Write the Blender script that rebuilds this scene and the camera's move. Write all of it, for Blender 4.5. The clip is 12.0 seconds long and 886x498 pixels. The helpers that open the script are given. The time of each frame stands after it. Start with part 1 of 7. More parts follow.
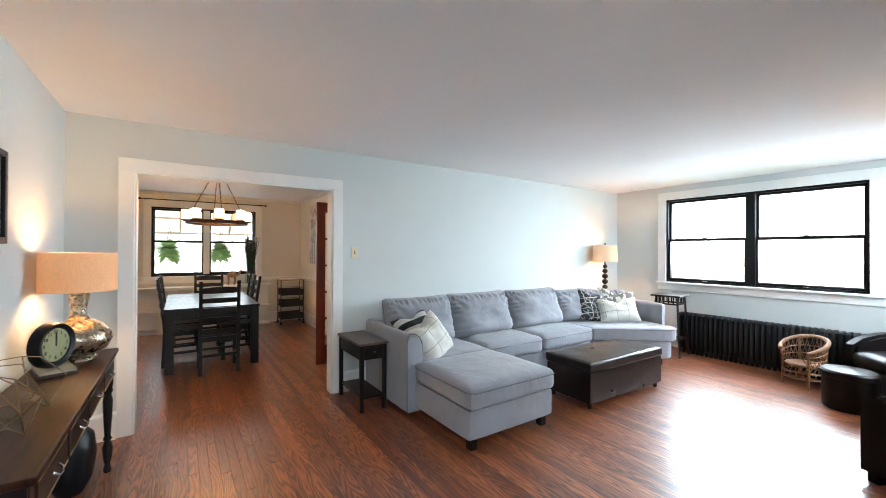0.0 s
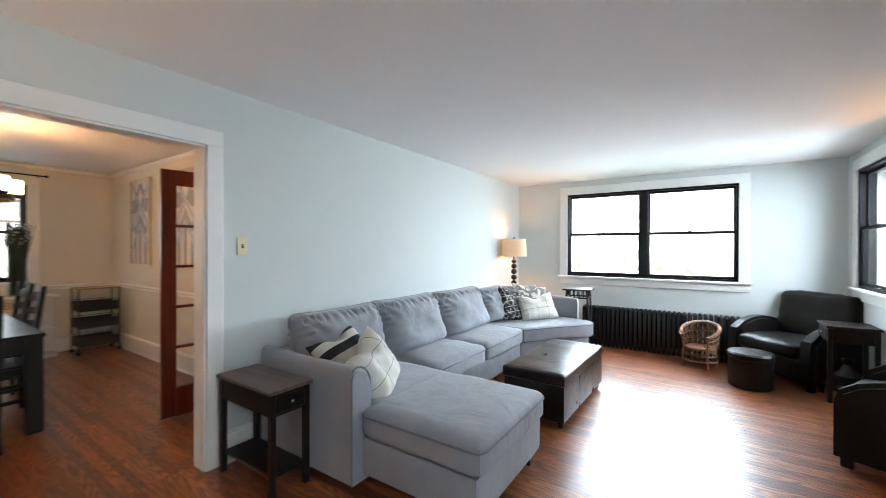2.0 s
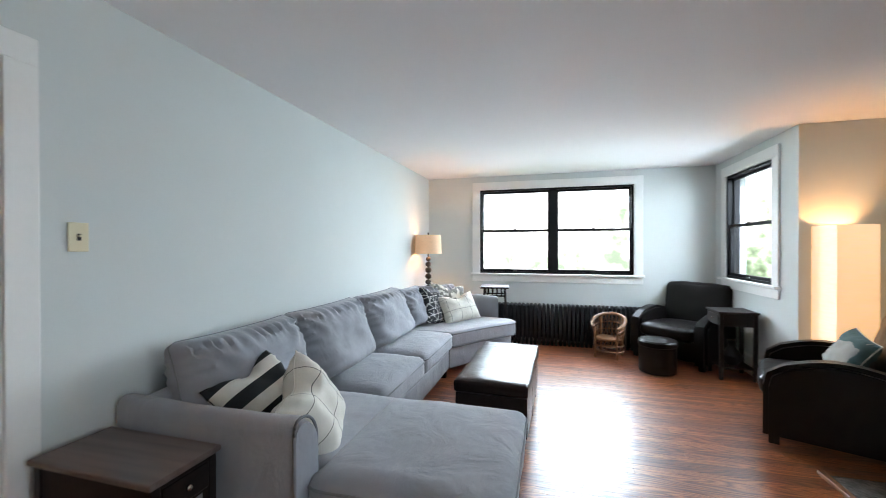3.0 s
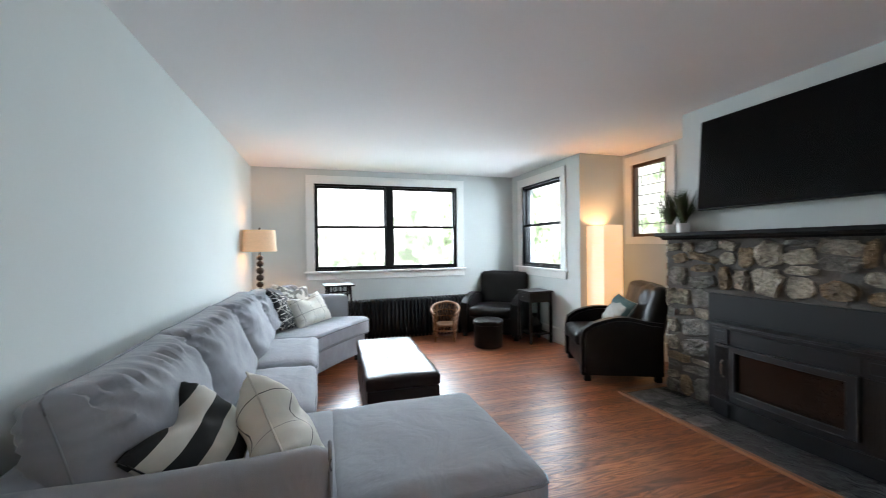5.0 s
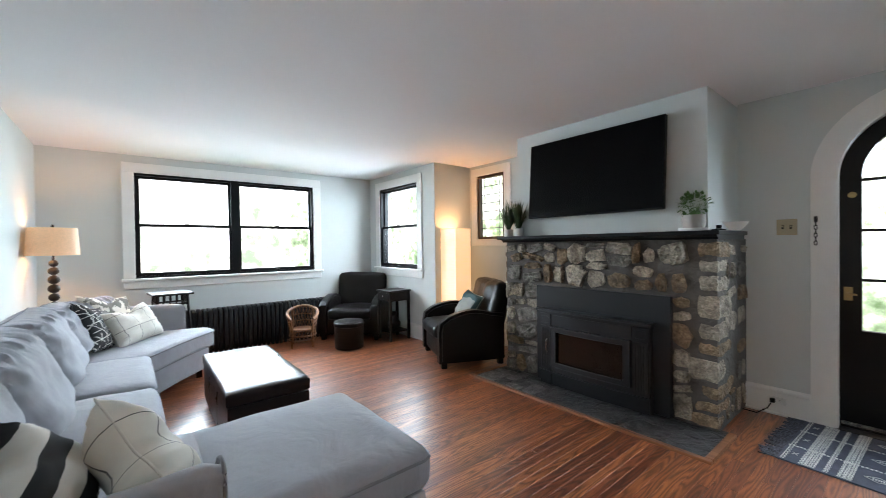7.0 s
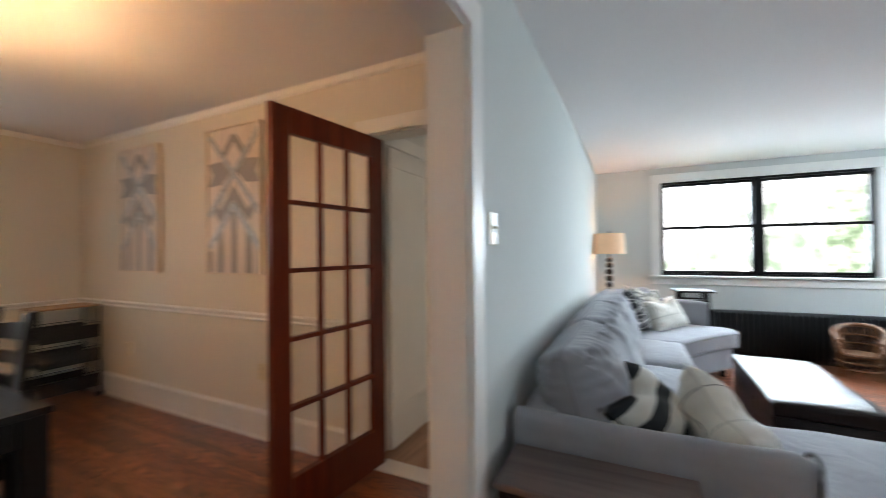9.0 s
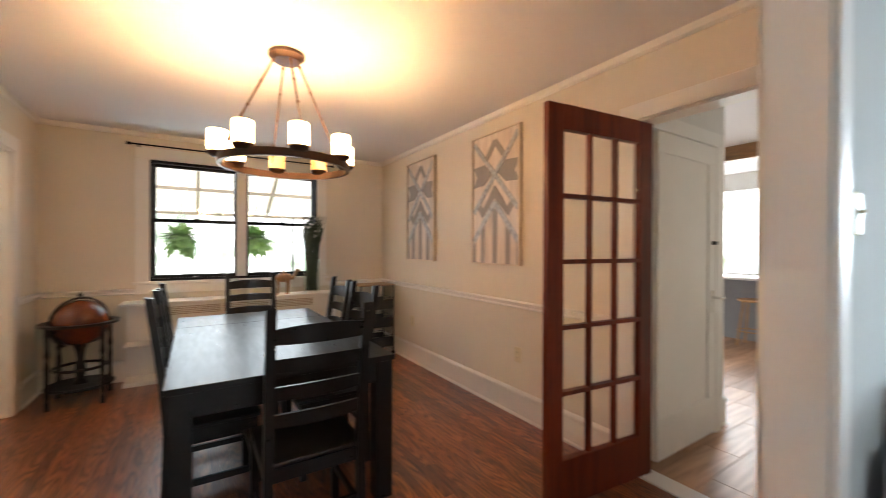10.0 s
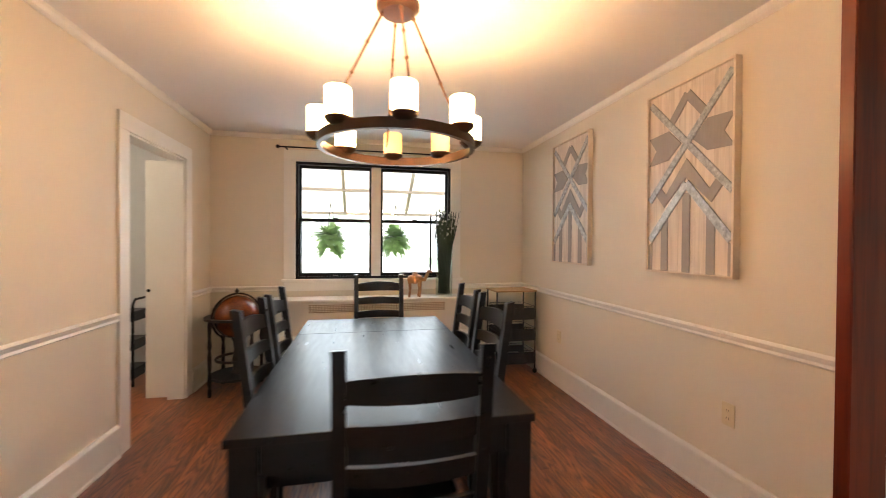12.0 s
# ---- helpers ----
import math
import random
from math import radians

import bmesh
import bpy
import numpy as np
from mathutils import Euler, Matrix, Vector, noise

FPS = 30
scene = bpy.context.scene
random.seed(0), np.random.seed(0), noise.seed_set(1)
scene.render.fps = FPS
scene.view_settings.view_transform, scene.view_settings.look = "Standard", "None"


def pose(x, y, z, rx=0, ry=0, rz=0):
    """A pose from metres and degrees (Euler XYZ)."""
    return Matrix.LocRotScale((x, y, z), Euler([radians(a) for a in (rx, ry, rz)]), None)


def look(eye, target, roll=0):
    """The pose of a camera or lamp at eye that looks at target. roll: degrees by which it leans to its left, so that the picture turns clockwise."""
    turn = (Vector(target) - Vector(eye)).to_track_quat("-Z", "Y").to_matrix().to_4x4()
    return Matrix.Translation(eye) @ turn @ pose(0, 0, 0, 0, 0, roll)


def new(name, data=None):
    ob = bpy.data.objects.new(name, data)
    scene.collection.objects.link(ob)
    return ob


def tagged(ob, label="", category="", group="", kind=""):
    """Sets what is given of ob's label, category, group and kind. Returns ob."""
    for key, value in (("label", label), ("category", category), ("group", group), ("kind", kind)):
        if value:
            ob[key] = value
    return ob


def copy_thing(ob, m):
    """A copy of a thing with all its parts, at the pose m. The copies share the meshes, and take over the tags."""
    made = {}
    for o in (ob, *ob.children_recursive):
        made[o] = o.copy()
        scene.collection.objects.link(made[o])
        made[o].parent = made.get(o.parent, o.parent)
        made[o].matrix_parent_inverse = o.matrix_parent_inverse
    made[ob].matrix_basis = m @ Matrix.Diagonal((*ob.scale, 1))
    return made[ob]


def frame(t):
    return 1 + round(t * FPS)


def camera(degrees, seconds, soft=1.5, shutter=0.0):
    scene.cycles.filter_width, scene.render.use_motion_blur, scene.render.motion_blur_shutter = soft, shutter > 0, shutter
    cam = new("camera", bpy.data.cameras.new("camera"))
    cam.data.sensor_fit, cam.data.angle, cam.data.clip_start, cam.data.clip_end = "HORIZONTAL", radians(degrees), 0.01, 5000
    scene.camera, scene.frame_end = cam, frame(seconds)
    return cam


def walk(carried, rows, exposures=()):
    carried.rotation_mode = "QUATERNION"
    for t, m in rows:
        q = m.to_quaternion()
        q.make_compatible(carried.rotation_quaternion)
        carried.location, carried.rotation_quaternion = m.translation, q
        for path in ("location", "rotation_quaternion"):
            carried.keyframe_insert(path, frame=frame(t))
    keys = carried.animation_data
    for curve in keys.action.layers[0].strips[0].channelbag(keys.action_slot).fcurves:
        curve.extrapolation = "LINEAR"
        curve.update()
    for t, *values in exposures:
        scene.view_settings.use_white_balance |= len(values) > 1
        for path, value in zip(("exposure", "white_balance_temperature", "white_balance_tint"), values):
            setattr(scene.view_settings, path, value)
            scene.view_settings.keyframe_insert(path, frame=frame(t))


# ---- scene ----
cam = camera(97.6, 12.0, soft=0.85, shutter=0.5)
PATH = [
    (0, (0.309, 0.586, 1.427), (1.429, 2.243, 1.439), 0.2),
    (0.5, (0.246, 0.842, 1.413), (1.468, 2.425, 1.421), 0.2),
    (1, (0.267, 1.165, 1.389), (1.601, 2.656, 1.395), 0.2),
    (1.5, (0.311, 1.486, 1.398), (1.816, 2.804, 1.399), 0.1),
    (2, (0.385, 1.85, 1.401), (2.046, 2.965, 1.395), 0.1),
    (2.5, (0.526, 2.227, 1.366), (2.341, 3.067, 1.361), -0.0),
    (3, (0.678, 2.573, 1.367), (2.604, 3.11, 1.357), -0.1),
    (5, (0.726, 3.506, 1.32), (2.637, 2.914, 1.303), -0.7),
    (5.5, (0.677, 3.637, 1.322), (2.457, 2.727, 1.304), -0.7),
    (6, (0.657, 3.688, 1.319), (2.292, 2.536, 1.294), -0.8),
    (6.5, (0.675, 3.69, 1.325), (2.214, 2.412, 1.3), -0.8),
    (6.7, (0.679, 3.69, 1.33), (2.203, 2.396, 1.306), -0.8),
    (8.3, (0.649, 3.874, 1.332), (2.638, 3.67, 1.338), -0.9),
    (8.5, (0.595, 3.906, 1.332), (2.59, 4.044, 1.347), -1.2),
    (9, (0.453, 3.974, 1.331), (2.251, 4.849, 1.342), -0.6),
    (9.5, (0.335, 4.071, 1.325), (1.783, 5.451, 1.326), -0.2),
    (10, (0.254, 4.143, 1.311), (1.335, 5.826, 1.306), 0.2),
    (10.5, (0.221, 4.238, 1.318), (1.001, 6.079, 1.3), 0.1),
    (11, (0.197, 4.387, 1.302), (0.748, 6.309, 1.284), 0.2),
    (11.5, (0.249, 4.552, 1.318), (0.684, 6.504, 1.288), 0.3),
    (12, (0.554, 4.75, 1.336), (0.964, 6.707, 1.313), 0.4),
]
EXPOSURES = [(0, 0.33), (1.5, 0.24), (3, -0.06), (5, -0.15), (6.5, 0.04), (8.5, -0.18), (9.2, -0.08), (10, 0.36), (11, 0.52), (12, 0.58)]
walk(cam, [(t, look(eye, target, roll)) for t, eye, target, roll in PATH], EXPOSURES)

# ---- world and light ----
world = bpy.data.worlds.new("world")
scene.world = world
world.use_nodes = True
wn = world.node_tree.nodes
sky = wn.new("ShaderNodeTexSky")
sky.sky_type, sky.sun_disc = "NISHITA", False
sky.sun_elevation, sky.sun_rotation = radians(50), radians(200)
world.node_tree.links.new(sky.outputs[0], wn["Background"].inputs[0])
wn["Background"].inputs[1].default_value = 0.12

sun = new("sun", bpy.data.lights.new("sun", "SUN"))
sun.data.energy, sun.data.angle, sun.data.color = 1.0, radians(12), (1, 0.96, 0.9)
sun.matrix_world = look((0, 0, 20), (-8, 14, 0))

DAY = (0.75, 0.90, 1.04)
LAWN = (0.76, 1.0, 0.74)
WARM = (1.0, 0.62, 0.30)


def window_light(name, m, w, h, watts, spread=170, col=DAY):
    la = bpy.data.lights.new(name, "AREA")
    la.shape, la.size, la.size_y, la.energy, la.color, la.spread = "RECTANGLE", w, h, watts, col, radians(spread)
    ob = new(name, la)
    ob.matrix_world = m
    return ob


def bulb(name, p, watts, radius=0.03, col=WARM):
    la = bpy.data.lights.new(name, "POINT")
    la.energy, la.shadow_soft_size, la.color = watts, radius, col
    ob = new(name, la)
    ob.location = p
    return ob


window_light("daylight_east", look((7.08, 2.55, 1.66), (0, 2.55, -2.6)), 2.1, 1.15, 158, 132)
window_light("lawn_light_east", look((7.05, 2.55, 1.30), (0, 2.55, 5.0)), 2.0, 0.7, 12, 150, LAWN)
window_light("daylight_south", look((5.67, 0.0, 1.70), (5.2, 5, -1.4)), 0.98, 1.15, 95, 160)
window_light("daylight_dining", look((0.70, 9.30, 1.66), (0.70, 0, -1.0)), 1.6, 1.15, 18)
window_light("daylight_door", look((0.60, -0.45, 1.55), (1.35, 1.5, 0.1)), 0.5, 1.2, 23, 120)


# ---- materials ----
def mat(name, col, rough=0.5, metal=0.0, var=0.10, scale=4.0, bump=0.08, bscale=90.0, stretch=(1, 1, 1), spec=0.5, coat=0.0, sheen=0.0):
    m = bpy.data.materials.new(name)
    m.use_nodes = True
    nt = m.node_tree
    n, lk = nt.nodes, nt.links
    p = n["Principled BSDF"]
    geo = n.new("ShaderNodeNewGeometry")
    mp = n.new("ShaderNodeMapping")
    mp.inputs["Scale"].default_value = stretch
    lk.new(geo.outputs["Position"], mp.inputs["Vector"])
    big = n.new("ShaderNodeTexNoise")
    big.inputs["Scale"].default_value, big.inputs["Detail"].default_value = scale, 6
    fine = n.new("ShaderNodeTexNoise")
    fine.inputs["Scale"].default_value, fine.inputs["Detail"].default_value = bscale, 4
    lk.new(mp.outputs[0], big.inputs["Vector"])
    lk.new(mp.outputs[0], fine.inputs["Vector"])
    ramp = n.new("ShaderNodeValToRGB")
    c = Vector(col)
    ramp.color_ramp.elements[0].position, ramp.color_ramp.elements[1].position = 0.3, 0.7
    ramp.color_ramp.elements[0].color = (*(c * (1 - var)), 1)
    ramp.color_ramp.elements[1].color = (*(c * (1 + var * 0.6)), 1)
    lk.new(big.outputs[0], ramp.inputs[0])
    mix = n.new("ShaderNodeMix")
    mix.data_type, mix.blend_type = "RGBA", "MULTIPLY"
    mix.inputs[0].default_value = min(1.0, var * 2)
    lk.new(ramp.outputs[0], mix.inputs[6])
    lk.new(fine.outputs["Color"], mix.inputs[7])
    hs = n.new("ShaderNodeHueSaturation")
    hs.inputs["Saturation"].default_value = 1.0
    hs.inputs["Value"].default_value = 1.0 + min(1.0, var * 2) * 0.9
    grey = n.new("ShaderNodeRGBToBW")
    lk.new(fine.outputs["Color"], grey.inputs[0])
    lk.new(grey.outputs[0], mix.inputs[7])
    lk.new(mix.outputs[2], hs.inputs["Color"])
    lk.new(hs.outputs[0], p.inputs["Base Color"])
    mr = n.new("ShaderNodeMapRange")
    mr.inputs[3].default_value, mr.inputs[4].default_value = max(0.03, rough - 0.10), min(1, rough + 0.10)
    lk.new(big.outputs[0], mr.inputs[0])
    lk.new(mr.outputs[0], p.inputs["Roughness"])
    p.inputs["Metallic"].default_value = metal
    p.inputs["Specular IOR Level"].default_value = spec
    p.inputs["Coat Weight"].default_value = coat
    p.inputs["Sheen Weight"].default_value = sheen
    if bump:
        b = n.new("ShaderNodeBump")
        b.inputs["Strength"].default_value, b.inputs["Distance"].default_value = bump, 0.004
        lk.new(fine.outputs[0], b.inputs["Height"])
        lk.new(b.outputs[0], p.inputs["Normal"])
    return m


def wood(name, dark, light, rough=0.35, axis=1, random_source="object", ring=5.0, tint=0.35, coat=0.0, stretch=14.0):
    """Board material: long grain along one axis, cathedral bands, and a shade of its own for each board."""
    m = bpy.data.materials.new(name)
    m.use_nodes = True
    nt = m.node_tree
    n, lk = nt.nodes, nt.links
    p = n["Principled BSDF"]
    geo = n.new("ShaderNodeNewGeometry")
    if random_source == "object":
        rnd = n.new("ShaderNodeObjectInfo").outputs["Random"]
    else:
        rnd = geo.outputs["Random Per Island"]
    off = n.new("ShaderNodeVectorMath")
    off.operation = "MULTIPLY"
    comb = n.new("ShaderNodeCombineXYZ")
    for i in range(3):
        lk.new(rnd, comb.inputs[i])
    off.inputs[1].default_value = (3.7, 9.1, 5.3)
    lk.new(comb.outputs[0], off.inputs[0])
    add = n.new("ShaderNodeVectorMath")
    lk.new(geo.outputs["Position"], add.inputs[0])
    lk.new(off.outputs[0], add.inputs[1])
    mp = n.new("ShaderNodeMapping")
    st = [stretch] * 3
    st[axis] = 0.9
    mp.inputs["Scale"].default_value = st
    lk.new(add.outputs[0], mp.inputs["Vector"])
    warp = n.new("ShaderNodeTexNoise")
    warp.inputs["Scale"].default_value, warp.inputs["Detail"].default_value = 1.0, 3
    lk.new(mp.outputs[0], warp.inputs["Vector"])
    mul = n.new("ShaderNodeMath")
    mul.operation = "MULTIPLY"
    mul.inputs[1].default_value = ring
    lk.new(warp.outputs[0], mul.inputs[0])
    fr = n.new("ShaderNodeMath")
    fr.operation = "PINGPONG"
    fr.inputs[1].default_value = 0.5
    lk.new(mul.outputs[0], fr.inputs[0])
    pores = n.new("ShaderNodeTexNoise")
    pores.inputs["Scale"].default_value, pores.inputs["Detail"].default_value = 9.0, 4
    lk.new(mp.outputs[0], pores.inputs["Vector"])
    mx = n.new("ShaderNodeMath")
    mx.operation = "MULTIPLY_ADD"
    lk.new(fr.outputs[0], mx.inputs[0])
    mx.inputs[1].default_value = 1.0
    ps = n.new("ShaderNodeMath")
    ps.operation = "MULTIPLY"
    ps.inputs[1].default_value = 0.55
    lk.new(pores.outputs[0], ps.inputs[0])
    lk.new(ps.outputs[0], mx.inputs[2])
    ramp = n.new("ShaderNodeValToRGB")
    ramp.color_ramp.elements[0].position, ramp.color_ramp.elements[1].position = 0.22, 0.72
    ramp.color_ramp.elements[0].color = (*dark, 1)
    ramp.color_ramp.elements[1].color = (*light, 1)
    lk.new(mx.outputs[0], ramp.inputs[0])
    hs = n.new("ShaderNodeHueSaturation")
    vr = n.new("ShaderNodeMapRange")
    vr.inputs[3].default_value, vr.inputs[4].default_value = 1 - tint, 1 + tint
    lk.new(rnd, vr.inputs[0])
    lk.new(vr.outputs[0], hs.inputs["Value"])
    lk.new(ramp.outputs[0], hs.inputs["Color"])
    lk.new(hs.outputs[0], p.inputs["Base Color"])
    rr = n.new("ShaderNodeMapRange")
    rr.inputs[3].default_value, rr.inputs[4].default_value = rough - 0.06, rough + 0.10
    lk.new(pores.outputs[0], rr.inputs[0])
    lk.new(rr.outputs[0], p.inputs["Roughness"])
    p.inputs["Coat Weight"].default_value = coat
    p.inputs["Coat Roughness"].default_value = 0.15
    b = n.new("ShaderNodeBump")
    b.inputs["Strength"].default_value, b.inputs["Distance"].default_value = 0.12, 0.002
    lk.new(mx.outputs[0], b.inputs["Height"])
    lk.new(b.outputs[0], p.inputs["Normal"])
    return m


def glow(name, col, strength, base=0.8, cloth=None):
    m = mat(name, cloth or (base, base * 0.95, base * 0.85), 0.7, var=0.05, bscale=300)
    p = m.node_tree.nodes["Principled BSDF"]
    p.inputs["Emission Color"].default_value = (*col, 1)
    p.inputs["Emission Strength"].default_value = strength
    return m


def glass_mat(name, col=(1, 1, 1), rough=0.0):
    m = bpy.data.materials.new(name)
    m.use_nodes = True
    n, lk = m.node_tree.nodes, m.node_tree.links
    out = n["Material Output"]
    n.remove(n["Principled BSDF"])
    tr, gl, mx, fr = n.new("ShaderNodeBsdfTransparent"), n.new("ShaderNodeBsdfGlossy"), n.new("ShaderNodeMixShader"), n.new("ShaderNodeLayerWeight")
    tr.inputs[0].default_value = (*col, 1)
    gl.inputs["Roughness"].default_value = rough
    fr.inputs[0].default_value = 0.5
    pw, ma = n.new("ShaderNodeMath"), n.new("ShaderNodeMath")
    pw.operation, ma.operation = "POWER", "MULTIPLY_ADD"
    pw.inputs[1].default_value, ma.inputs[1].default_value, ma.inputs[2].default_value = 5.0, 0.75, 0.04
    lk.new(fr.outputs["Facing"], pw.inputs[0])
    lk.new(pw.outputs[0], ma.inputs[0])
    lk.new(ma.outputs[0], mx.inputs[0])
    lk.new(tr.outputs[0], mx.inputs[1])
    lk.new(gl.outputs[0], mx.inputs[2])
    lk.new(mx.outputs[0], out.inputs[0])
    return m


M_WALL = mat("wall_paint", (0.62, 0.648, 0.636), 0.9, var=0.03, scale=1.2, bump=0.05, bscale=160, spec=0.04)
# Living room paint with the chandelier's warm light put into the colour.
M_WALL_WARM = mat("warm_lit_wall_paint", (0.76, 0.70, 0.59), 0.8, var=0.03, scale=1.2, bump=0.05, bscale=160, spec=0.15)
M_CEIL = mat("ceiling_paint", (0.84, 0.822, 0.828), 0.92, var=0.025, scale=0.8, bump=0.06, bscale=120, spec=0.08)
M_TRIM = mat("trim_paint", (0.80, 0.80, 0.78), 0.45, var=0.03, scale=3, bump=0.03, bscale=60)
M_DTRIM = mat("dining_trim_paint", (0.84, 0.81, 0.75), 0.4, var=0.03, scale=3, bump=0.03, bscale=60)
M_BLACK = mat("black_window_paint", (0.006, 0.006, 0.007), 0.36, var=0.15, bump=0.04, spec=0.18)
M_GLASS = glass_mat("window_glass")


def oak_floor(name, random_source):
    """Red-brown stained oak: arched growth rings, short open pores and a shade of its own for each board."""
    m = bpy.data.materials.new(name)
    m.use_nodes = True
    n, lk = m.node_tree.nodes, m.node_tree.links
    p = n["Principled BSDF"]
    geo = n.new("ShaderNodeNewGeometry")
    rnd = n.new("ShaderNodeObjectInfo").outputs["Random"] if random_source == "object" else geo.outputs["Random Per Island"]

    def math_node(op, a, b):
        x = n.new("ShaderNodeMath")
        x.operation = op
        for k, v in enumerate((a, b)):
            if isinstance(v, (int, float)):
                x.inputs[k].default_value = v
            else:
                lk.new(v, x.inputs[k])
        return x.outputs[0]

    def noise_at(scale, size, detail, rough=0.5):
        mp, nz = n.new("ShaderNodeMapping"), n.new("ShaderNodeTexNoise")
        mp.inputs["Scale"].default_value = scale
        lk.new(shifted.outputs[0], mp.inputs[0])
        lk.new(mp.outputs[0], nz.inputs["Vector"])
        nz.inputs["Scale"].default_value, nz.inputs["Detail"].default_value, nz.inputs["Roughness"].default_value = size, detail, rough
        return nz.outputs[0]

    comb, shifted = n.new("ShaderNodeCombineXYZ"), n.new("ShaderNodeVectorMath")
    for k, f in enumerate((41.0, 67.0, 23.0)):
        lk.new(math_node("MULTIPLY", rnd, f), comb.inputs[k])
    lk.new(geo.outputs["Position"], shifted.inputs[0])
    lk.new(comb.outputs[0], shifted.inputs[1])
    ring = math_node("PINGPONG", math_node("MULTIPLY", noise_at((11.0, 1.1, 1.0), 1.0, 2, 0.35), 16.0), 0.5)
    ring = math_node("POWER", math_node("MULTIPLY", ring, 2.0), 0.55)
    pores = noise_at((330.0, 14.0, 1.0), 1.0, 3)
    worn = noise_at((1.4, 0.8, 1.0), 1.0, 5)
    tone = math_node("ADD", math_node("MULTIPLY", ring, 0.56), math_node("MULTIPLY", pores, 0.60))
    ramp = n.new("ShaderNodeValToRGB")
    e = ramp.color_ramp.elements
    e[0].position, e[1].position = 0.16, 0.88
    e[0].color, e[1].color = (0.034, 0.0064, 0.0023, 1), (0.355, 0.115, 0.043, 1)
    mid = e.new(0.55)
    mid.color = (0.150, 0.037, 0.0120, 1)
    lk.new(tone, ramp.inputs[0])
    hs = n.new("ShaderNodeHueSaturation")
    lk.new(ramp.outputs[0], hs.inputs["Color"])
    lk.new(math_node("ADD", math_node("MULTIPLY", rnd, 0.80), math_node("ADD", math_node("MULTIPLY", worn, 0.35), 0.44)), hs.inputs["Value"])
    lk.new(math_node("ADD", math_node("MULTIPLY", rnd, 0.012), 0.494), hs.inputs["Hue"])
    lk.new(hs.outputs[0], p.inputs["Base Color"])
    lk.new(math_node("ADD", math_node("MULTIPLY", worn, 0.18), math_node("ADD", 0.22, math_node("MULTIPLY", pores, 0.05))), p.inputs["Roughness"])
    b = n.new("ShaderNodeBump")
    p.inputs["Specular IOR Level"].default_value = 0.5
    p.inputs["Coat Weight"].default_value, p.inputs["Coat Roughness"].default_value = 0.55, 0.34
    b.inputs["Strength"].default_value, b.inputs["Distance"].default_value = 0.10, 0.0015
    lk.new(pores, b.inputs["Height"])
    lk.new(b.outputs[0], p.inputs["Normal"])
    return m


M_FLOOR = oak_floor("oak_boards", "object")
M_FLOORJ = oak_floor("oak_boards_far", "island")
M_SUB = mat("floor_gap", (0.025, 0.010, 0.005), 0.9)
M_STONE = mat("field_stone", (0.37, 0.325, 0.26), 0.85, var=0.55, scale=11, bump=0.9, bscale=60)
M_STONE2 = mat("field_stone_grey", (0.20, 0.188, 0.170), 0.85, var=0.55, scale=11, bump=0.9, bscale=60)
M_STONE3 = mat("field_stone_rust", (0.27, 0.195, 0.125), 0.85, var=0.55, scale=11, bump=0.9, bscale=60)
M_MORTAR = mat("mortar", (0.098, 0.091, 0.082), 0.9, var=0.2, scale=12, bump=0.6, bscale=120)
M_SLATE2 = mat("pale_slate", (0.185, 0.180, 0.170), 0.38, var=0.6, scale=14, bump=0.6, bscale=50)
M_SLATE = mat("slate", (0.060, 0.060, 0.062), 0.40, var=0.75, scale=12, bump=0.6, bscale=50)
M_IRON = mat("cast_iron", (0.008, 0.009, 0.011), 0.42, 0.0, var=0.2, bump=0.1, bscale=200, spec=0.3)
M_LEATHER = mat("dark_leather", (0.0065, 0.005, 0.0048), 0.33, var=0.25, scale=6, bump=0.25, bscale=220, spec=0.22)
M_BROWNL = mat("brown_leather", (0.014, 0.0085, 0.0078), 0.31, var=0.12, scale=6, bump=0.25, bscale=220, spec=0.25)
M_FABRIC = mat("grey_microfibre", (0.252, 0.261, 0.290), 0.9, var=0.11, scale=5, bump=0.25, bscale=420, sheen=0.25)


def creases(m, scale, strength, distance, stretch=(1, 1, 1)):
    """Adds folds and dents on top of the fine weave or grain."""
    n, lk = m.node_tree.nodes, m.node_tree.links
    p = n["Principled BSDF"]
    old = p.inputs["Normal"].links[0].from_socket if p.inputs["Normal"].is_linked else None
    geo, mp, nz, b = n.new("ShaderNodeNewGeometry"), n.new("ShaderNodeMapping"), n.new("ShaderNodeTexNoise"), n.new("ShaderNodeBump")
    mp.inputs["Scale"].default_value = stretch
    nz.inputs["Scale"].default_value, nz.inputs["Detail"].default_value, nz.inputs["Distortion"].default_value = scale, 3, 1.2
    b.inputs["Strength"].default_value, b.inputs["Distance"].default_value = strength, distance
    lk.new(geo.outputs["Position"], mp.inputs[0])
    lk.new(mp.outputs[0], nz.inputs["Vector"])
    lk.new(nz.outputs[0], b.inputs["Height"])
    if old:
        lk.new(old, b.inputs["Normal"])
    lk.new(b.outputs[0], p.inputs["Normal"])


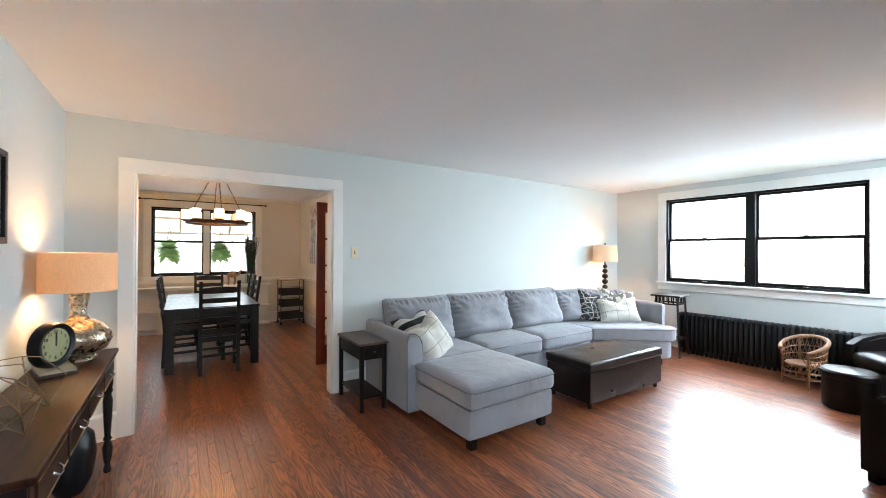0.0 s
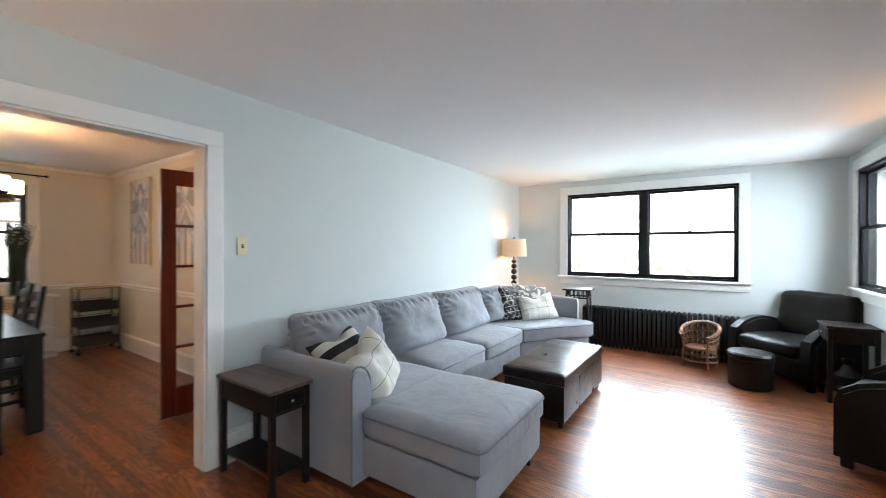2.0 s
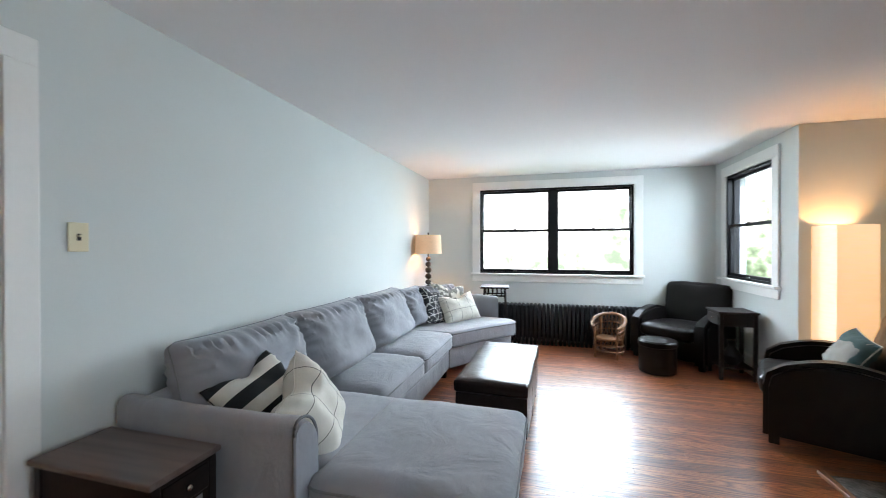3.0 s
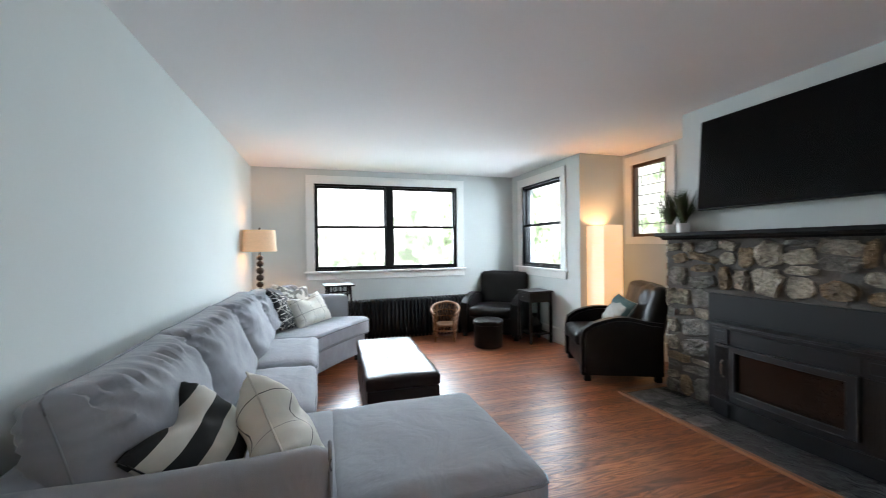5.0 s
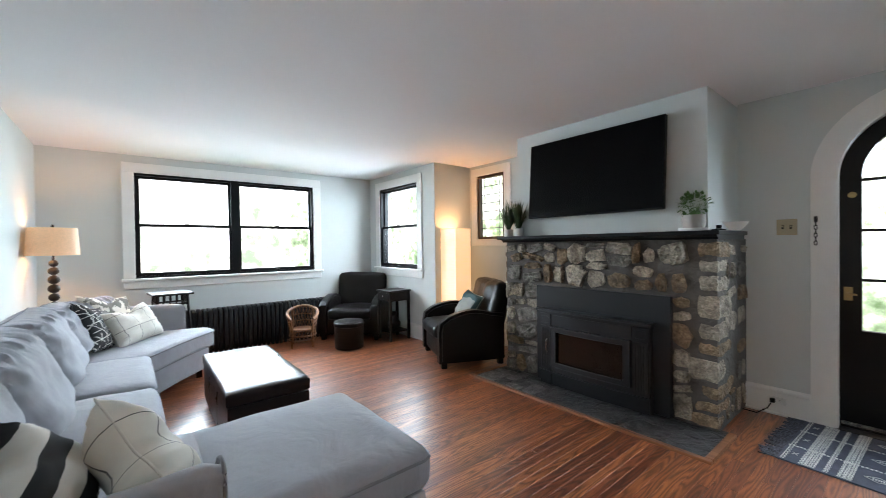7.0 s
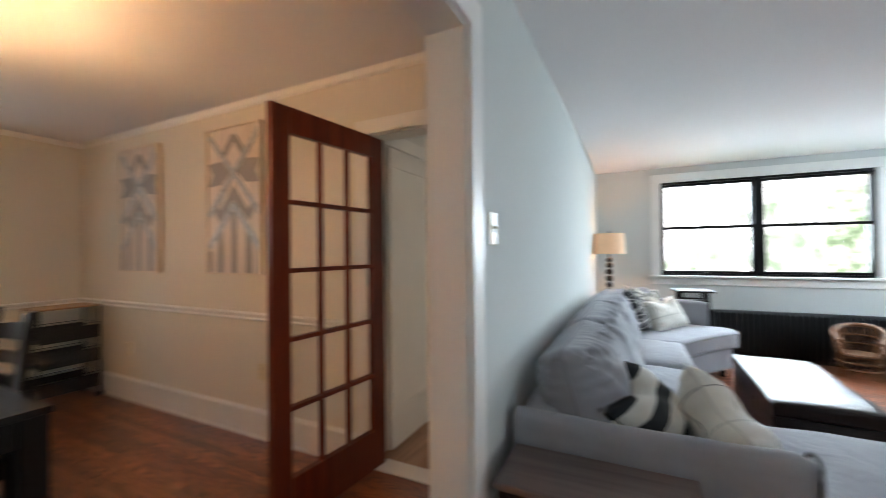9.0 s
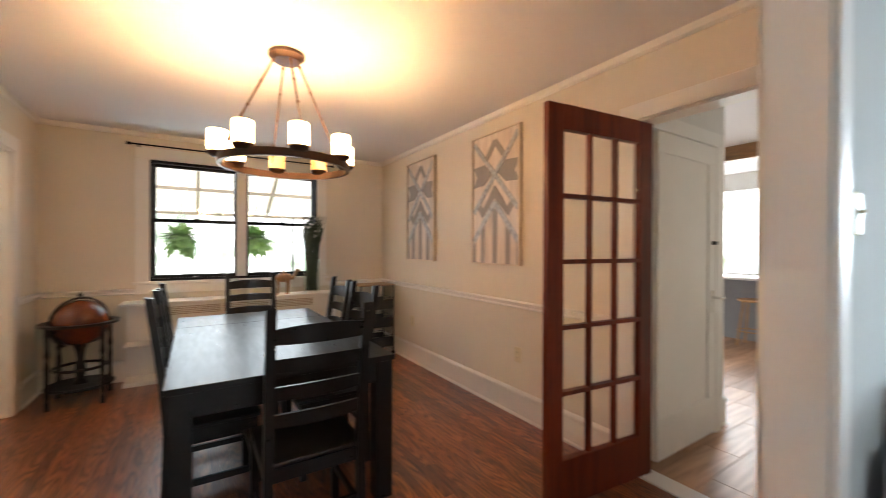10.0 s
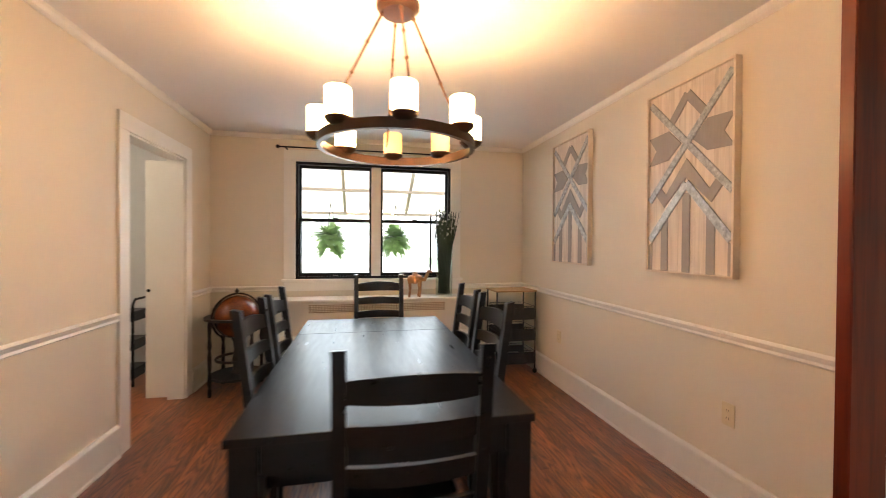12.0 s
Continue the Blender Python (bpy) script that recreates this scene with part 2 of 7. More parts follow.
creases(M_FABRIC, 4.5, 0.36, 0.03, (1, 1, 0.6))
creases(M_FABRIC, 11.0, 0.20, 0.010, (1, 1, 0.45))
M_SEAM = mat("grey_piping", (0.17, 0.178, 0.195), 0.9, var=0.15, bump=0.2, bscale=400)
for mm_ in (M_STONE, M_STONE2, M_STONE3):
    creases(mm_, 16.0, 0.9, 0.045, (1.1, 1.1, 1.0))
    creases(mm_, 40.0, 0.8, 0.018)
creases(M_MORTAR, 14.0, 0.7, 0.03)
creases(M_SLATE, 9.0, 0.8, 0.03)
creases(M_SLATE2, 9.0, 0.8, 0.03)
creases(M_LEATHER, 7.0, 0.13, 0.03)
creases(M_BROWNL, 9.0, 0.12, 0.03)
M_DARK = mat("espresso_stain", (0.012, 0.0085, 0.0075), 0.36, var=0.3, scale=6, bump=0.08, bscale=60, stretch=(1, 6, 6), spec=0.2)
M_BLACKW = mat("black_brown_stain", (0.0065, 0.0053, 0.005), 0.31, var=0.3, scale=5, bump=0.12, bscale=50, stretch=(8, 1, 8), spec=0.34)
M_CHERRY = wood("cherry_wood", (0.070, 0.0085, 0.0022), (0.150, 0.021, 0.0055), 0.3, 2, "object", ring=3, tint=0.08)
M_CONSOLE = wood("mahogany_top", (0.018, 0.0045, 0.0020), (0.036, 0.0095, 0.0042), 0.38, 1, "object", ring=4, tint=0.05)
M_CONSOLE.node_tree.nodes["Principled BSDF"].inputs["Specular IOR Level"].default_value = 0.12
M_CHERRY.node_tree.nodes["Principled BSDF"].inputs["Specular IOR Level"].default_value = 0.3
M_BRASS = mat("brass", (0.42, 0.30, 0.13), 0.34, 0.9, bump=0.02)
M_CHROME = mat("nickel", (0.6, 0.6, 0.58), 0.25, 1.0, bump=0.02)
M_IVORY = mat("ivory_plastic", (0.70, 0.62, 0.42), 0.4, var=0.03)
M_WHITE = mat("white_ceramic", (0.78, 0.78, 0.76), 0.3, var=0.04)


# ---- mesh helpers ----
def box(bm, x0, x1, y0, y1, z0, z1, bevel=0.0, seg=1):
    r = bmesh.ops.create_cube(bm, size=1)
    vs = r["verts"]
    for v in vs:
        v.co = Vector(((x0 + x1) / 2 + v.co.x * (x1 - x0), (y0 + y1) / 2 + v.co.y * (y1 - y0), (z0 + z1) / 2 + v.co.z * (z1 - z0)))
    if bevel:
        es = list({e for v in vs for e in v.link_edges})
        bmesh.ops.bevel(bm, geom=es, offset=bevel, segments=seg, affect="EDGES", profile=0.5)
    return bm


def cube(x0, x1, y0, y1, z0, z1, bevel=0.0, seg=1):
    return box(bmesh.new(), x0, x1, y0, y1, z0, z1, bevel, seg)


def prism(bm, pts, axis, a, b):
    """A solid from a flat outline: pts in the two other axes, drawn out along axis from a to b."""
    def at(p, h):
        q = list(p)
        q.insert(axis, h)
        return q
    lo = [bm.verts.new(at(p, a)) for p in pts]
    hi = [bm.verts.new(at(p, b)) for p in pts]
    bm.faces.new(lo)
    bm.faces.new(hi[::-1])
    for i in range(len(pts)):
        j = (i + 1) % len(pts)
        bm.faces.new((lo[j], lo[i], hi[i], hi[j]))
    bmesh.ops.recalc_face_normals(bm, faces=bm.faces)
    return bm


def turn(bm, profile, seg=24, cx=0, cy=0):
    """A turned solid about a standing axis; profile: (radius, height) from the bottom up."""
    rings = []
    for r, z in profile:
        if r < 1e-5:
            rings.append([bm.verts.new((cx, cy, z))])
        else:
            rings.append([bm.verts.new((cx + r * math.cos(2 * math.pi * i / seg), cy + r * math.sin(2 * math.pi * i / seg), z)) for i in range(seg)])
    for a, b in zip(rings, rings[1:]):
        for i in range(seg):
            j = (i + 1) % seg
            if len(a) == 1 and len(b) == 1:
                continue
            if len(a) == 1:
                bm.faces.new((a[0], b[j], b[i]))
            elif len(b) == 1:
                bm.faces.new((a[i], a[j], b[0]))
            else:
                bm.faces.new((a[i], a[j], b[j], b[i]))
    for ring, flip in ((rings[0], True), (rings[-1], False)):
        if len(ring) > 1:
            bm.faces.new(ring[::-1] if flip else ring)
    return bm


def tube(bm, pts, r, seg=8, closed=False):
    """A rod of radius r along points; r may be a list."""
    pts = [Vector(p) for p in pts]
    n = len(pts)
    rs = r if isinstance(r, (list, tuple)) else [r] * n
    rings = []
    for i, p in enumerate(pts):
        a = pts[(i - 1) % n] if closed or i else p
        b = pts[(i + 1) % n] if closed or i < n - 1 else p
        d = (b - a).normalized()
        up = Vector((0, 0, 1)) if abs(d.z) < 0.95 else Vector((1, 0, 0))
        u = d.cross(up).normalized()
        w = u.cross(d).normalized()
        rings.append([bm.verts.new(p + rs[i] * (u * math.cos(2 * math.pi * k / seg) + w * math.sin(2 * math.pi * k / seg))) for k in range(seg)])
    pairs = list(zip(rings, rings[1:])) + ([(rings[-1], rings[0])] if closed else [])
    for a, b in pairs:
        for k in range(seg):
            j = (k + 1) % seg
            bm.faces.new((a[k], a[j], b[j], b[k]))
    if not closed:
        bm.faces.new(rings[0][::-1])
        bm.faces.new(rings[-1])
    return bm


def thing(name, label, category, group="", m=None, kind=""):
    ob = tagged(new(name), label, category, group, kind)
    ob.empty_display_size = 0.1
    if m is not None:
        ob.matrix_basis = m
    return ob


def part(name, bm, material, parent=None, label="", smooth=False):
    me = bpy.data.meshes.new(name)
    bmesh.ops.recalc_face_normals(bm, faces=bm.faces)
    bm.to_mesh(me)
    bm.free()
    me.materials.append(material)
    if smooth:
        me.polygons.foreach_set("use_smooth", [True] * len(me.polygons))
        me.set_sharp_from_angle(angle=radians(40))
    ob = new(name, me)
    ob.parent = parent
    return tagged(ob, label)


def struct(name, bm, material, label, category, smooth=False):
    return tagged(part(name, bm, material, None, "", smooth), label, category, "", "structure")


# ---- the plan ----
XW, XE, YN, H = -0.39, 6.52, 4.43, 2.43       # living room: west, east, north wall faces; ceiling
YB, XB = 0.50, 4.76                            # the bay wall and its return
YS = -0.15                                     # south wall with the front door
DXW, DXE, DYS, DYN = -0.93, 2.40, 4.56, 9.02   # dining room
OPX0, OPX1, OPZ = 0.01, 1.57, 2.04             # wide opening between the rooms


def wall_x(name, x0, x1, y0, y1, holes, material, label, z1=2.46):
    """A wall along x; holes: (x0, x1, z0, z1)."""
    bm = bmesh.new()
    xs = sorted({x0, x1, *[h[0] for h in holes], *[h[1] for h in holes]})
    zs = sorted({0.0, z1, *[h[2] for h in holes], *[h[3] for h in holes]})
    solid = {(i, k) for i in range(len(xs) - 1) for k in range(len(zs) - 1)
             if not any(h[0] <= xs[i] and xs[i + 1] <= h[1] and h[2] <= zs[k] and zs[k + 1] <= h[3] for h in holes)}
    made = {}

    def at(i, j, k):
        if (i, j, k) not in made:
            made[i, j, k] = bm.verts.new((xs[i], (y0, y1)[j], zs[k]))
        return made[i, j, k]

    for i, k in solid:
        for j in (0, 1):
            bm.faces.new([at(i, j, k), at(i + 1, j, k), at(i + 1, j, k + 1), at(i, j, k + 1)])
        for di, dk, p, q in ((-1, 0, (0, 0), (0, 1)), (1, 0, (1, 0), (1, 1)), (0, -1, (0, 0), (1, 0)), (0, 1, (0, 1), (1, 1))):
            if (i + di, k + dk) not in solid:
                a, b = (i + p[0], k + p[1]), (i + q[0], k + q[1])
                bm.faces.new([at(a[0], 0, a[1]), at(b[0], 0, b[1]), at(b[0], 1, b[1]), at(a[0], 1, a[1])])
    return struct(name, bm, material, label, "wall")


def wall_y(name, y0, y1, x0, x1, holes, material, label):
    ob = wall_x(name, y0, y1, -x1, -x0, holes, material, label)
    ob.data.transform(pose(0, 0, 0, 0, 0, 90))
    return ob


W1 = (1.48, 3.615, 0.975, 2.225)      # east window, along y
W2 = (5.15, 6.19, 0.99, 2.22)      # bay window, along x
W3 = (4.10, 4.60, 1.40, 2.28)      # small leaded window, along x
WD = (-0.12, 1.53, 0.965, 2.19)    # dining window, along x

wall_y("wall_east", YB - 0.2, YN, XE, XE + 0.22, [W1], M_WALL, "pale grey painted plaster wall with the wide window")
wall_x("wall_bay", XB, XE, YB - 0.2, YB, [W2], M_WALL, "pale grey painted plaster wall beside the corner armchair")
wall_y("wall_bay_return", YS, YB - 0.2, XB, XB + 0.2, [], M_WALL, "short pale painted return wall lit warmly by a lamp")
wall_x("wall_south_alcove", 3.30, XB + 0.2, YS - 0.09, YS, [W3], M_WALL, "pale painted alcove wall with the small leaded window")
wall_y("wall_west", YS - 0.22, YN, XW - 0.15, XW, [], M_WALL, "pale painted plaster wall behind the console table")
wall_x("wall_north_living", XW - 0.15, XE + 0.22, YN, YN + 0.065, [(OPX0, OPX1, 0, OPZ)], M_WALL, "long pale grey painted wall with a wide cased opening")
wall_x("wall_south_dining", DXW - 0.15, XE + 0.22, YN + 0.065, DYS, [(OPX0, OPX1, 0, OPZ)], M_WALL_WARM, "painted wall on the dining side of the opening, its cream tint standing for lamplight")

# south wall with the arched front door
DX0, DX1, DSP = 0.14, 1.04, 1.77
DCX, DR = (DX0 + DX1) / 2, (DX1 - DX0) / 2


def arch(r, n=24, cx=DCX, z=DSP):
    return [(cx + r * math.cos(math.pi * i / n), z + r * math.sin(math.pi * i / n)) for i in range(n + 1)]


bm = bmesh.new()
a = arch(DR)
prism(bm, [(DX1, 0), (1.60, 0), (1.60, H), (DCX, H)] + a[:13][::-1], 1, YS - 0.22, YS)
prism(bm, [(DCX, H), (XW, H), (XW, 0), (DX0, 0)] + a[12:][::-1], 1, YS - 0.22, YS)
struct("wall_south_door", bm, M_WALL, "pale painted plaster wall round the arched front door", "wall")

# dining room walls
wall_x("wall_north_dining", DXW - 0.15, DXE + 0.15, DYN, DYN + 0.2, [WD], M_WALL_WARM, "painted wall with the double window, its cream tint standing for lamplight")
wall_y("wall_west_dining", DYS, DYN, DXW - 0.13, DXW, [(7.62, 8.45, 0, 2.05)], M_WALL_WARM, "painted wall with a cased doorway, its cream tint standing for lamplight")
wall_y("wall_east_dining", DYS, DYN, DXE, DXE + 0.13, [(4.66, 5.43, 0, 2.05)], M_WALL_WARM, "painted wall with two wooden art panels, its cream tint standing for lamplight")

# ceilings
struct("ceiling_living", cube(XW - 0.15, XE + 0.22, YS - 0.22, YN + 0.065, H, H + 0.12), M_CEIL, "smooth white painted plaster ceiling", "ceiling")
struct("ceiling_dining", cube(DXW - 0.15, DXE + 0.13, YN + 0.065, DYN + 0.2, 2.455, 2.57), M_CEIL, "white painted ceiling lit warmly by the chandelier", "ceiling")

# floor base
floor = struct("floor", cube(XW - 0.15, XE + 0.22, YS - 0.22, DYS, -0.12, -0.012), M_SUB, "narrow reddish oak strip floor with a satin finish", "floor")
floor_dining = struct("floor_dining", cube(DXW - 0.15, DXE + 0.13, DYS, DYN + 0.2, -0.12, -0.012), M_SUB, "narrow dark reddish oak strip floor", "floor")


# ---- trim ----
def run_x(bm, x0, x1, y, out, prof):
    """A moulding along x on a wall face at y; out is +1 or -1, the side the room lies on; prof: (z, proud)."""
    pts = [(y, prof[0][0])] + [(y + out * d, z) for z, d in prof] + [(y, prof[-1][0])]
    prism(bm, pts, 0, x0, x1)


def run_y(bm, y0, y1, x, out, prof):
    pts = [(x, prof[0][0])] + [(x + out * d, z) for z, d in prof] + [(x, prof[-1][0])]
    prism(bm, pts, 1, y0, y1)


BASE = [(0.0, 0.030), (0.012, 0.030), (0.020, 0.020), (0.165, 0.018), (0.172, 0.026), (0.190, 0.024), (0.203, 0.010)]
RAIL = [(0.840, 0.010), (0.850, 0.022), (0.862, 0.016), (0.874, 0.024), (0.888, 0.030), (0.898, 0.012)]
DH = 2.455
CROWN = [(2.41, 0.006), (2.42, 0.022), (2.437, 0.030), (2.454, 0.034)]


def trim(name, label, runs, material):
    """Mouldings of one room, each length a piece of its own."""
    root = thing(name, label, "trim", kind="structure")
    for kind, a, b, at, out, prof in runs:
        bm = bmesh.new()
        (run_x if kind == "x" else run_y)(bm, a, b, at, out, prof)
        part("moulding", bm, material, root)
    return root


trim("baseboard_living", "tall white painted baseboard", [
    ("x", OPX1 + 0.10, XE, YN, -1, BASE), ("x", XW, OPX0 - 0.10, YN, -1, BASE), ("y", YB, YN, XE, -1, BASE), ("x", XB, XE, YB, 1, BASE),
    ("y", YS, YB, XB, -1, BASE), ("x", 3.45, XB, YS, 1, BASE), ("y", YS, YN, XW, 1, BASE), ("x", DX1 + 0.13, 1.60, YS, 1, BASE)], M_TRIM)
trim("baseboard_dining", "tall cream painted baseboard with rounded shoe", [
    ("y", 5.525, DYN, DXE, -1, BASE), ("y", DYS, 7.50, DXW, 1, BASE), ("y", 8.57, DYN, DXW, 1, BASE), ("x", DXW, DXE, DYN, -1, BASE),
    ("x", DXW, OPX0 - 0.1, DYS, 1, BASE), ("x", OPX1 + 0.1, DXE, DYS, 1, BASE)], M_DTRIM)
trim("chair_rail", "cream painted chair rail moulding", [
    ("y", 5.525, DYN, DXE, -1, RAIL), ("y", DYS, 7.50, DXW, 1, RAIL), ("y", 8.57, DYN, DXW, 1, RAIL), ("x", DXW, WD[0] - 0.11, DYN, -1, RAIL), ("x", WD[1] + 0.11, DXE, DYN, -1, RAIL),
    ("x", DXW, OPX0 - 0.1, DYS, 1, RAIL), ("x", OPX1 + 0.1, DXE, DYS, 1, RAIL)], M_DTRIM)
trim("crown_moulding", "thin cream crown moulding", [
    ("y", DYS, DYN, DXE, -1, CROWN), ("y", DYS, DYN, DXW, 1, CROWN), ("x", DXW, DXE, DYN, -1, CROWN), ("x", DXW, DXE, DYS, 1, CROWN)], M_DTRIM)


def casing_x(name, x0, x1, z1, y, out, w, material, label, depth):
    """Casing round a doorway in a wall along x, with the jamb lining through the wall."""
    root = thing(name, label, "door casing", kind="structure")
    t = 0.018 * out
    lo, hi = sorted((y, y + t))
    part("casing_side", cube(x0 - w, x0, lo, hi, 0, z1, 0.003), material, root)
    part("casing_side", cube(x1, x1 + w, lo, hi, 0, z1, 0.003), material, root)
    part("casing_head", cube(x0 - w, x1 + w, lo, hi, z1, z1 + w, 0.003), material, root)
    b0, b1 = sorted((y, y - out * depth))
    part("jamb", cube(x0, x0 + 0.012, b0, b1, 0, z1 - 0.012), material, root)
    part("jamb", cube(x1 - 0.012, x1, b0, b1, 0, z1 - 0.012), material, root)
    part("jamb_head", cube(x0, x1, b0, b1, z1 - 0.012, z1), material, root)
    return root


casing_x("opening_casing_living", OPX0, OPX1, OPZ, YN, -1, 0.10, M_TRIM, "wide white painted casing of the opening to the dining room", 0.13)
casing_x("opening_casing_dining", OPX0, OPX1, OPZ, DYS, 1, 0.10, M_DTRIM, "cream painted casing on the dining side of the opening", 0.0005)


def casing_y(name, y0, y1, z1, x, out, w, material, label, depth):
    root = thing(name, label, "door casing", kind="structure")
    lo, hi = sorted((x, x + 0.018 * out))
    part("casing_side", cube(lo, hi, y0 - w, y0, 0, z1, 0.003), material, root)
    part("casing_side", cube(lo, hi, y1, y1 + w, 0, z1, 0.003), material, root)
    part("casing_head", cube(lo, hi, y0 - w, y1 + w, z1, z1 + w, 0.003), material, root)
    b0, b1 = sorted((x, x - out * depth))
    part("jamb", cube(b0, b1, y0, y0 + 0.012, 0, z1 - 0.012), material, root)
    part("jamb", cube(b0, b1, y1 - 0.012, y1, 0, z1 - 0.012), material, root)
    part("jamb_head", cube(b0, b1, y0, y1, z1 - 0.012, z1), material, root)
    return root


casing_y("doorway_casing_west", 7.62, 8.45, 2.05, DXW, 1, 0.11, M_DTRIM, "cream painted casing of the doorway beside the globe", 0.13)
casing_y("doorway_casing_east", 4.66, 5.43, 2.05, DXE, -1, 0.09, M_DTRIM, "cream painted casing of the doorway to the back hall", 0.13)


# ---- windows ----
def sash(name, root, x0, x1, z0, z1, y0, y1, fw, fh, material):
    """One glazed sash: a frame of four rails with its pane."""
    bm = bmesh.new()
    box(bm, x0, x0 + fw, y0, y1, z0, z1)
    box(bm, x1 - fw, x1, y0, y1, z0, z1)
    box(bm, x0 + fw, x1 - fw, y0, y1, z0, z0 + fh)
    box(bm, x0 + fw, x1 - fw, y0, y1, z1 - fh, z1)
    s = part(name, bm, material, root)
    ym = (y0 + y1) / 2
    g = part("pane", cube(x0 + fw, x1 - fw, ym - 0.002, ym + 0.002, z0 + fh, z1 - fh), M_GLASS, s)
    g.visible_shadow = False
    return s


def window(name, m, width, z0, z1, lights, label, trim_mat, frame_mat, mull_mat, mull=0.10, cw=0.115, sill=True):
    """A double-hung window in a wall whose room face is local y = 0 and whose outside is +y."""
    root = thing(name, label, "window", kind="structure", m=m)
    h = width / 2
    part("casing_side", cube(-h - cw, -h, -0.02, 0, z0, z1, 0.003), trim_mat, root)
    part("casing_side", cube(h, h + cw, -0.02, 0, z0, z1, 0.003), trim_mat, root)
    part("casing_head", cube(-h - cw, h + cw, -0.022, 0, z1, z1 + cw, 0.003), trim_mat, root)
    if sill:
        part("window_sill", cube(-h - cw - 0.02, h + cw + 0.02, -0.055, 0.06, z0 - 0.03, z0, 0.005), trim_mat, root)
        part("apron", cube(-h - cw, h + cw, -0.018, 0, z0 - 0.125, z0 - 0.03, 0.003), trim_mat, root)
    fr = bmesh.new()
    ft = 0.026
    box(fr, -h, -h + ft, 0.0, 0.13, z0, z1)
    box(fr, h - ft, h, 0.0, 0.13, z0, z1)
    box(fr, -h + ft, h - ft, 0.0, 0.13, z1 - ft, z1)
    box(fr, -h + ft, h - ft, 0.0, 0.13, z0, z0 + ft)
    part("window_frame", fr, frame_mat, root)
    zm = (z0 + z1) / 2 + 0.01
    edges = [(-h + ft, h - ft)] if lights == 1 else [(-h + ft, -mull / 2), (mull / 2, h - ft)]
    if lights == 2:
        part("mullion", cube(-mull / 2, mull / 2, -0.004, 0.13, z0 + ft, z1 - ft, 0.003), mull_mat, root)
    for a, b in edges:
        sash("lower_sash", root, a, b, z0 + ft, zm + 0.014, 0.02, 0.05, 0.024, 0.034, frame_mat)
        sash("upper_sash", root, a, b, zm - 0.014, z1 - ft, 0.06, 0.09, 0.024, 0.03, frame_mat)
        part("sash_lock", cube((a + b) / 2 - 0.025, (a + b) / 2 + 0.025, 0.0, 0.02, zm + 0.012, zm + 0.024, 0.003), M_BLACK, root)
        part("sash_lift", cube((a + b) / 2 - 0.03, (a + b) / 2 + 0.03, 0.004, 0.02, z0 + ft + 0.005, z0 + ft + 0.014, 0.002), M_CHROME, root)
    return root


window("window_1", pose(XE, (W1[0] + W1[1]) / 2, 0, 0, 0, -90), W1[1] - W1[0], W1[2], W1[3], 2, "wide black-framed double-hung window pair in white casing", M_TRIM, M_BLACK, M_BLACK)
window("window_2", pose((W2[0] + W2[1]) / 2, YB, 0, 0, 0, 180), W2[1] - W2[0], W2[2], W2[3], 1, "black-framed double-hung window in white casing", M_TRIM, M_BLACK, M_BLACK)
window("window_4", pose((WD[0] + WD[1]) / 2, DYN, 0, 0, 0, 0), WD[1] - WD[0], WD[2], WD[3], 2, "black-framed double-hung window pair with cream mullion and casing", M_DTRIM, M_BLACK, M_DTRIM)

# small leaded window
M_OAKF = wood("brown_sash_wood", (0.045, 0.02, 0.01), (0.10, 0.05, 0.025), 0.4, 2, "object", ring=4, tint=0.05)
M_LEAD = mat("lead_came", (0.05, 0.05, 0.05), 0.5, 0.4)
lw = thing("window_3", "small leaded glass window with a brown wood frame", "window", kind="structure", m=pose((W3[0] + W3[1]) / 2, YS, 0, 0, 0, 180))
h, z0, z1 = (W3[1] - W3[0]) / 2, W3[2], W3[3]
for a, b, c, d in ((-h - 0.11, -h, z0, z1), (h, h + 0.11, z0, z1), (-h - 0.11, h + 0.11, z1, z1 + 0.105), (-h - 0.11, h + 0.11, z0 - 0.09, z0)):
    part("casing", cube(a, b, -0.02, 0, c, d, 0.003), M_TRIM, lw)
bm = bmesh.new()
box(bm, -h, -h + 0.035, 0, 0.06, z0, z1)
box(bm, h - 0.035, h, 0, 0.06, z0, z1)
box(bm, -h + 0.035, h - 0.035, 0, 0.06, z0, z0 + 0.035)
box(bm, -h + 0.035, h - 0.035, 0, 0.06, z1 - 0.035, z1)
part("window_frame", bm, M_OAKF, lw)
g = part("pane", cube(-h + 0.035, h - 0.035, 0.028, 0.032, z0 + 0.035, z1 - 0.035), M_GLASS, lw)
g.visible_shadow = False
bm = bmesh.new()
for fx in (-0.5, 0.5):
    tube(bm, [(fx * h * 1.1, 0.025, z0 + 0.035), (fx * h * 1.1, 0.025, z1 - 0.035)], 0.004, 6)
for k in range(1, 7):
    zz = z0 + 0.035 + (z1 - z0 - 0.07) * k / 7
    tube(bm, [(-h + 0.03, 0.026, zz), (h - 0.03, 0.026, zz)], 0.004, 6)
part("lead_came", bm, M_LEAD, lw)

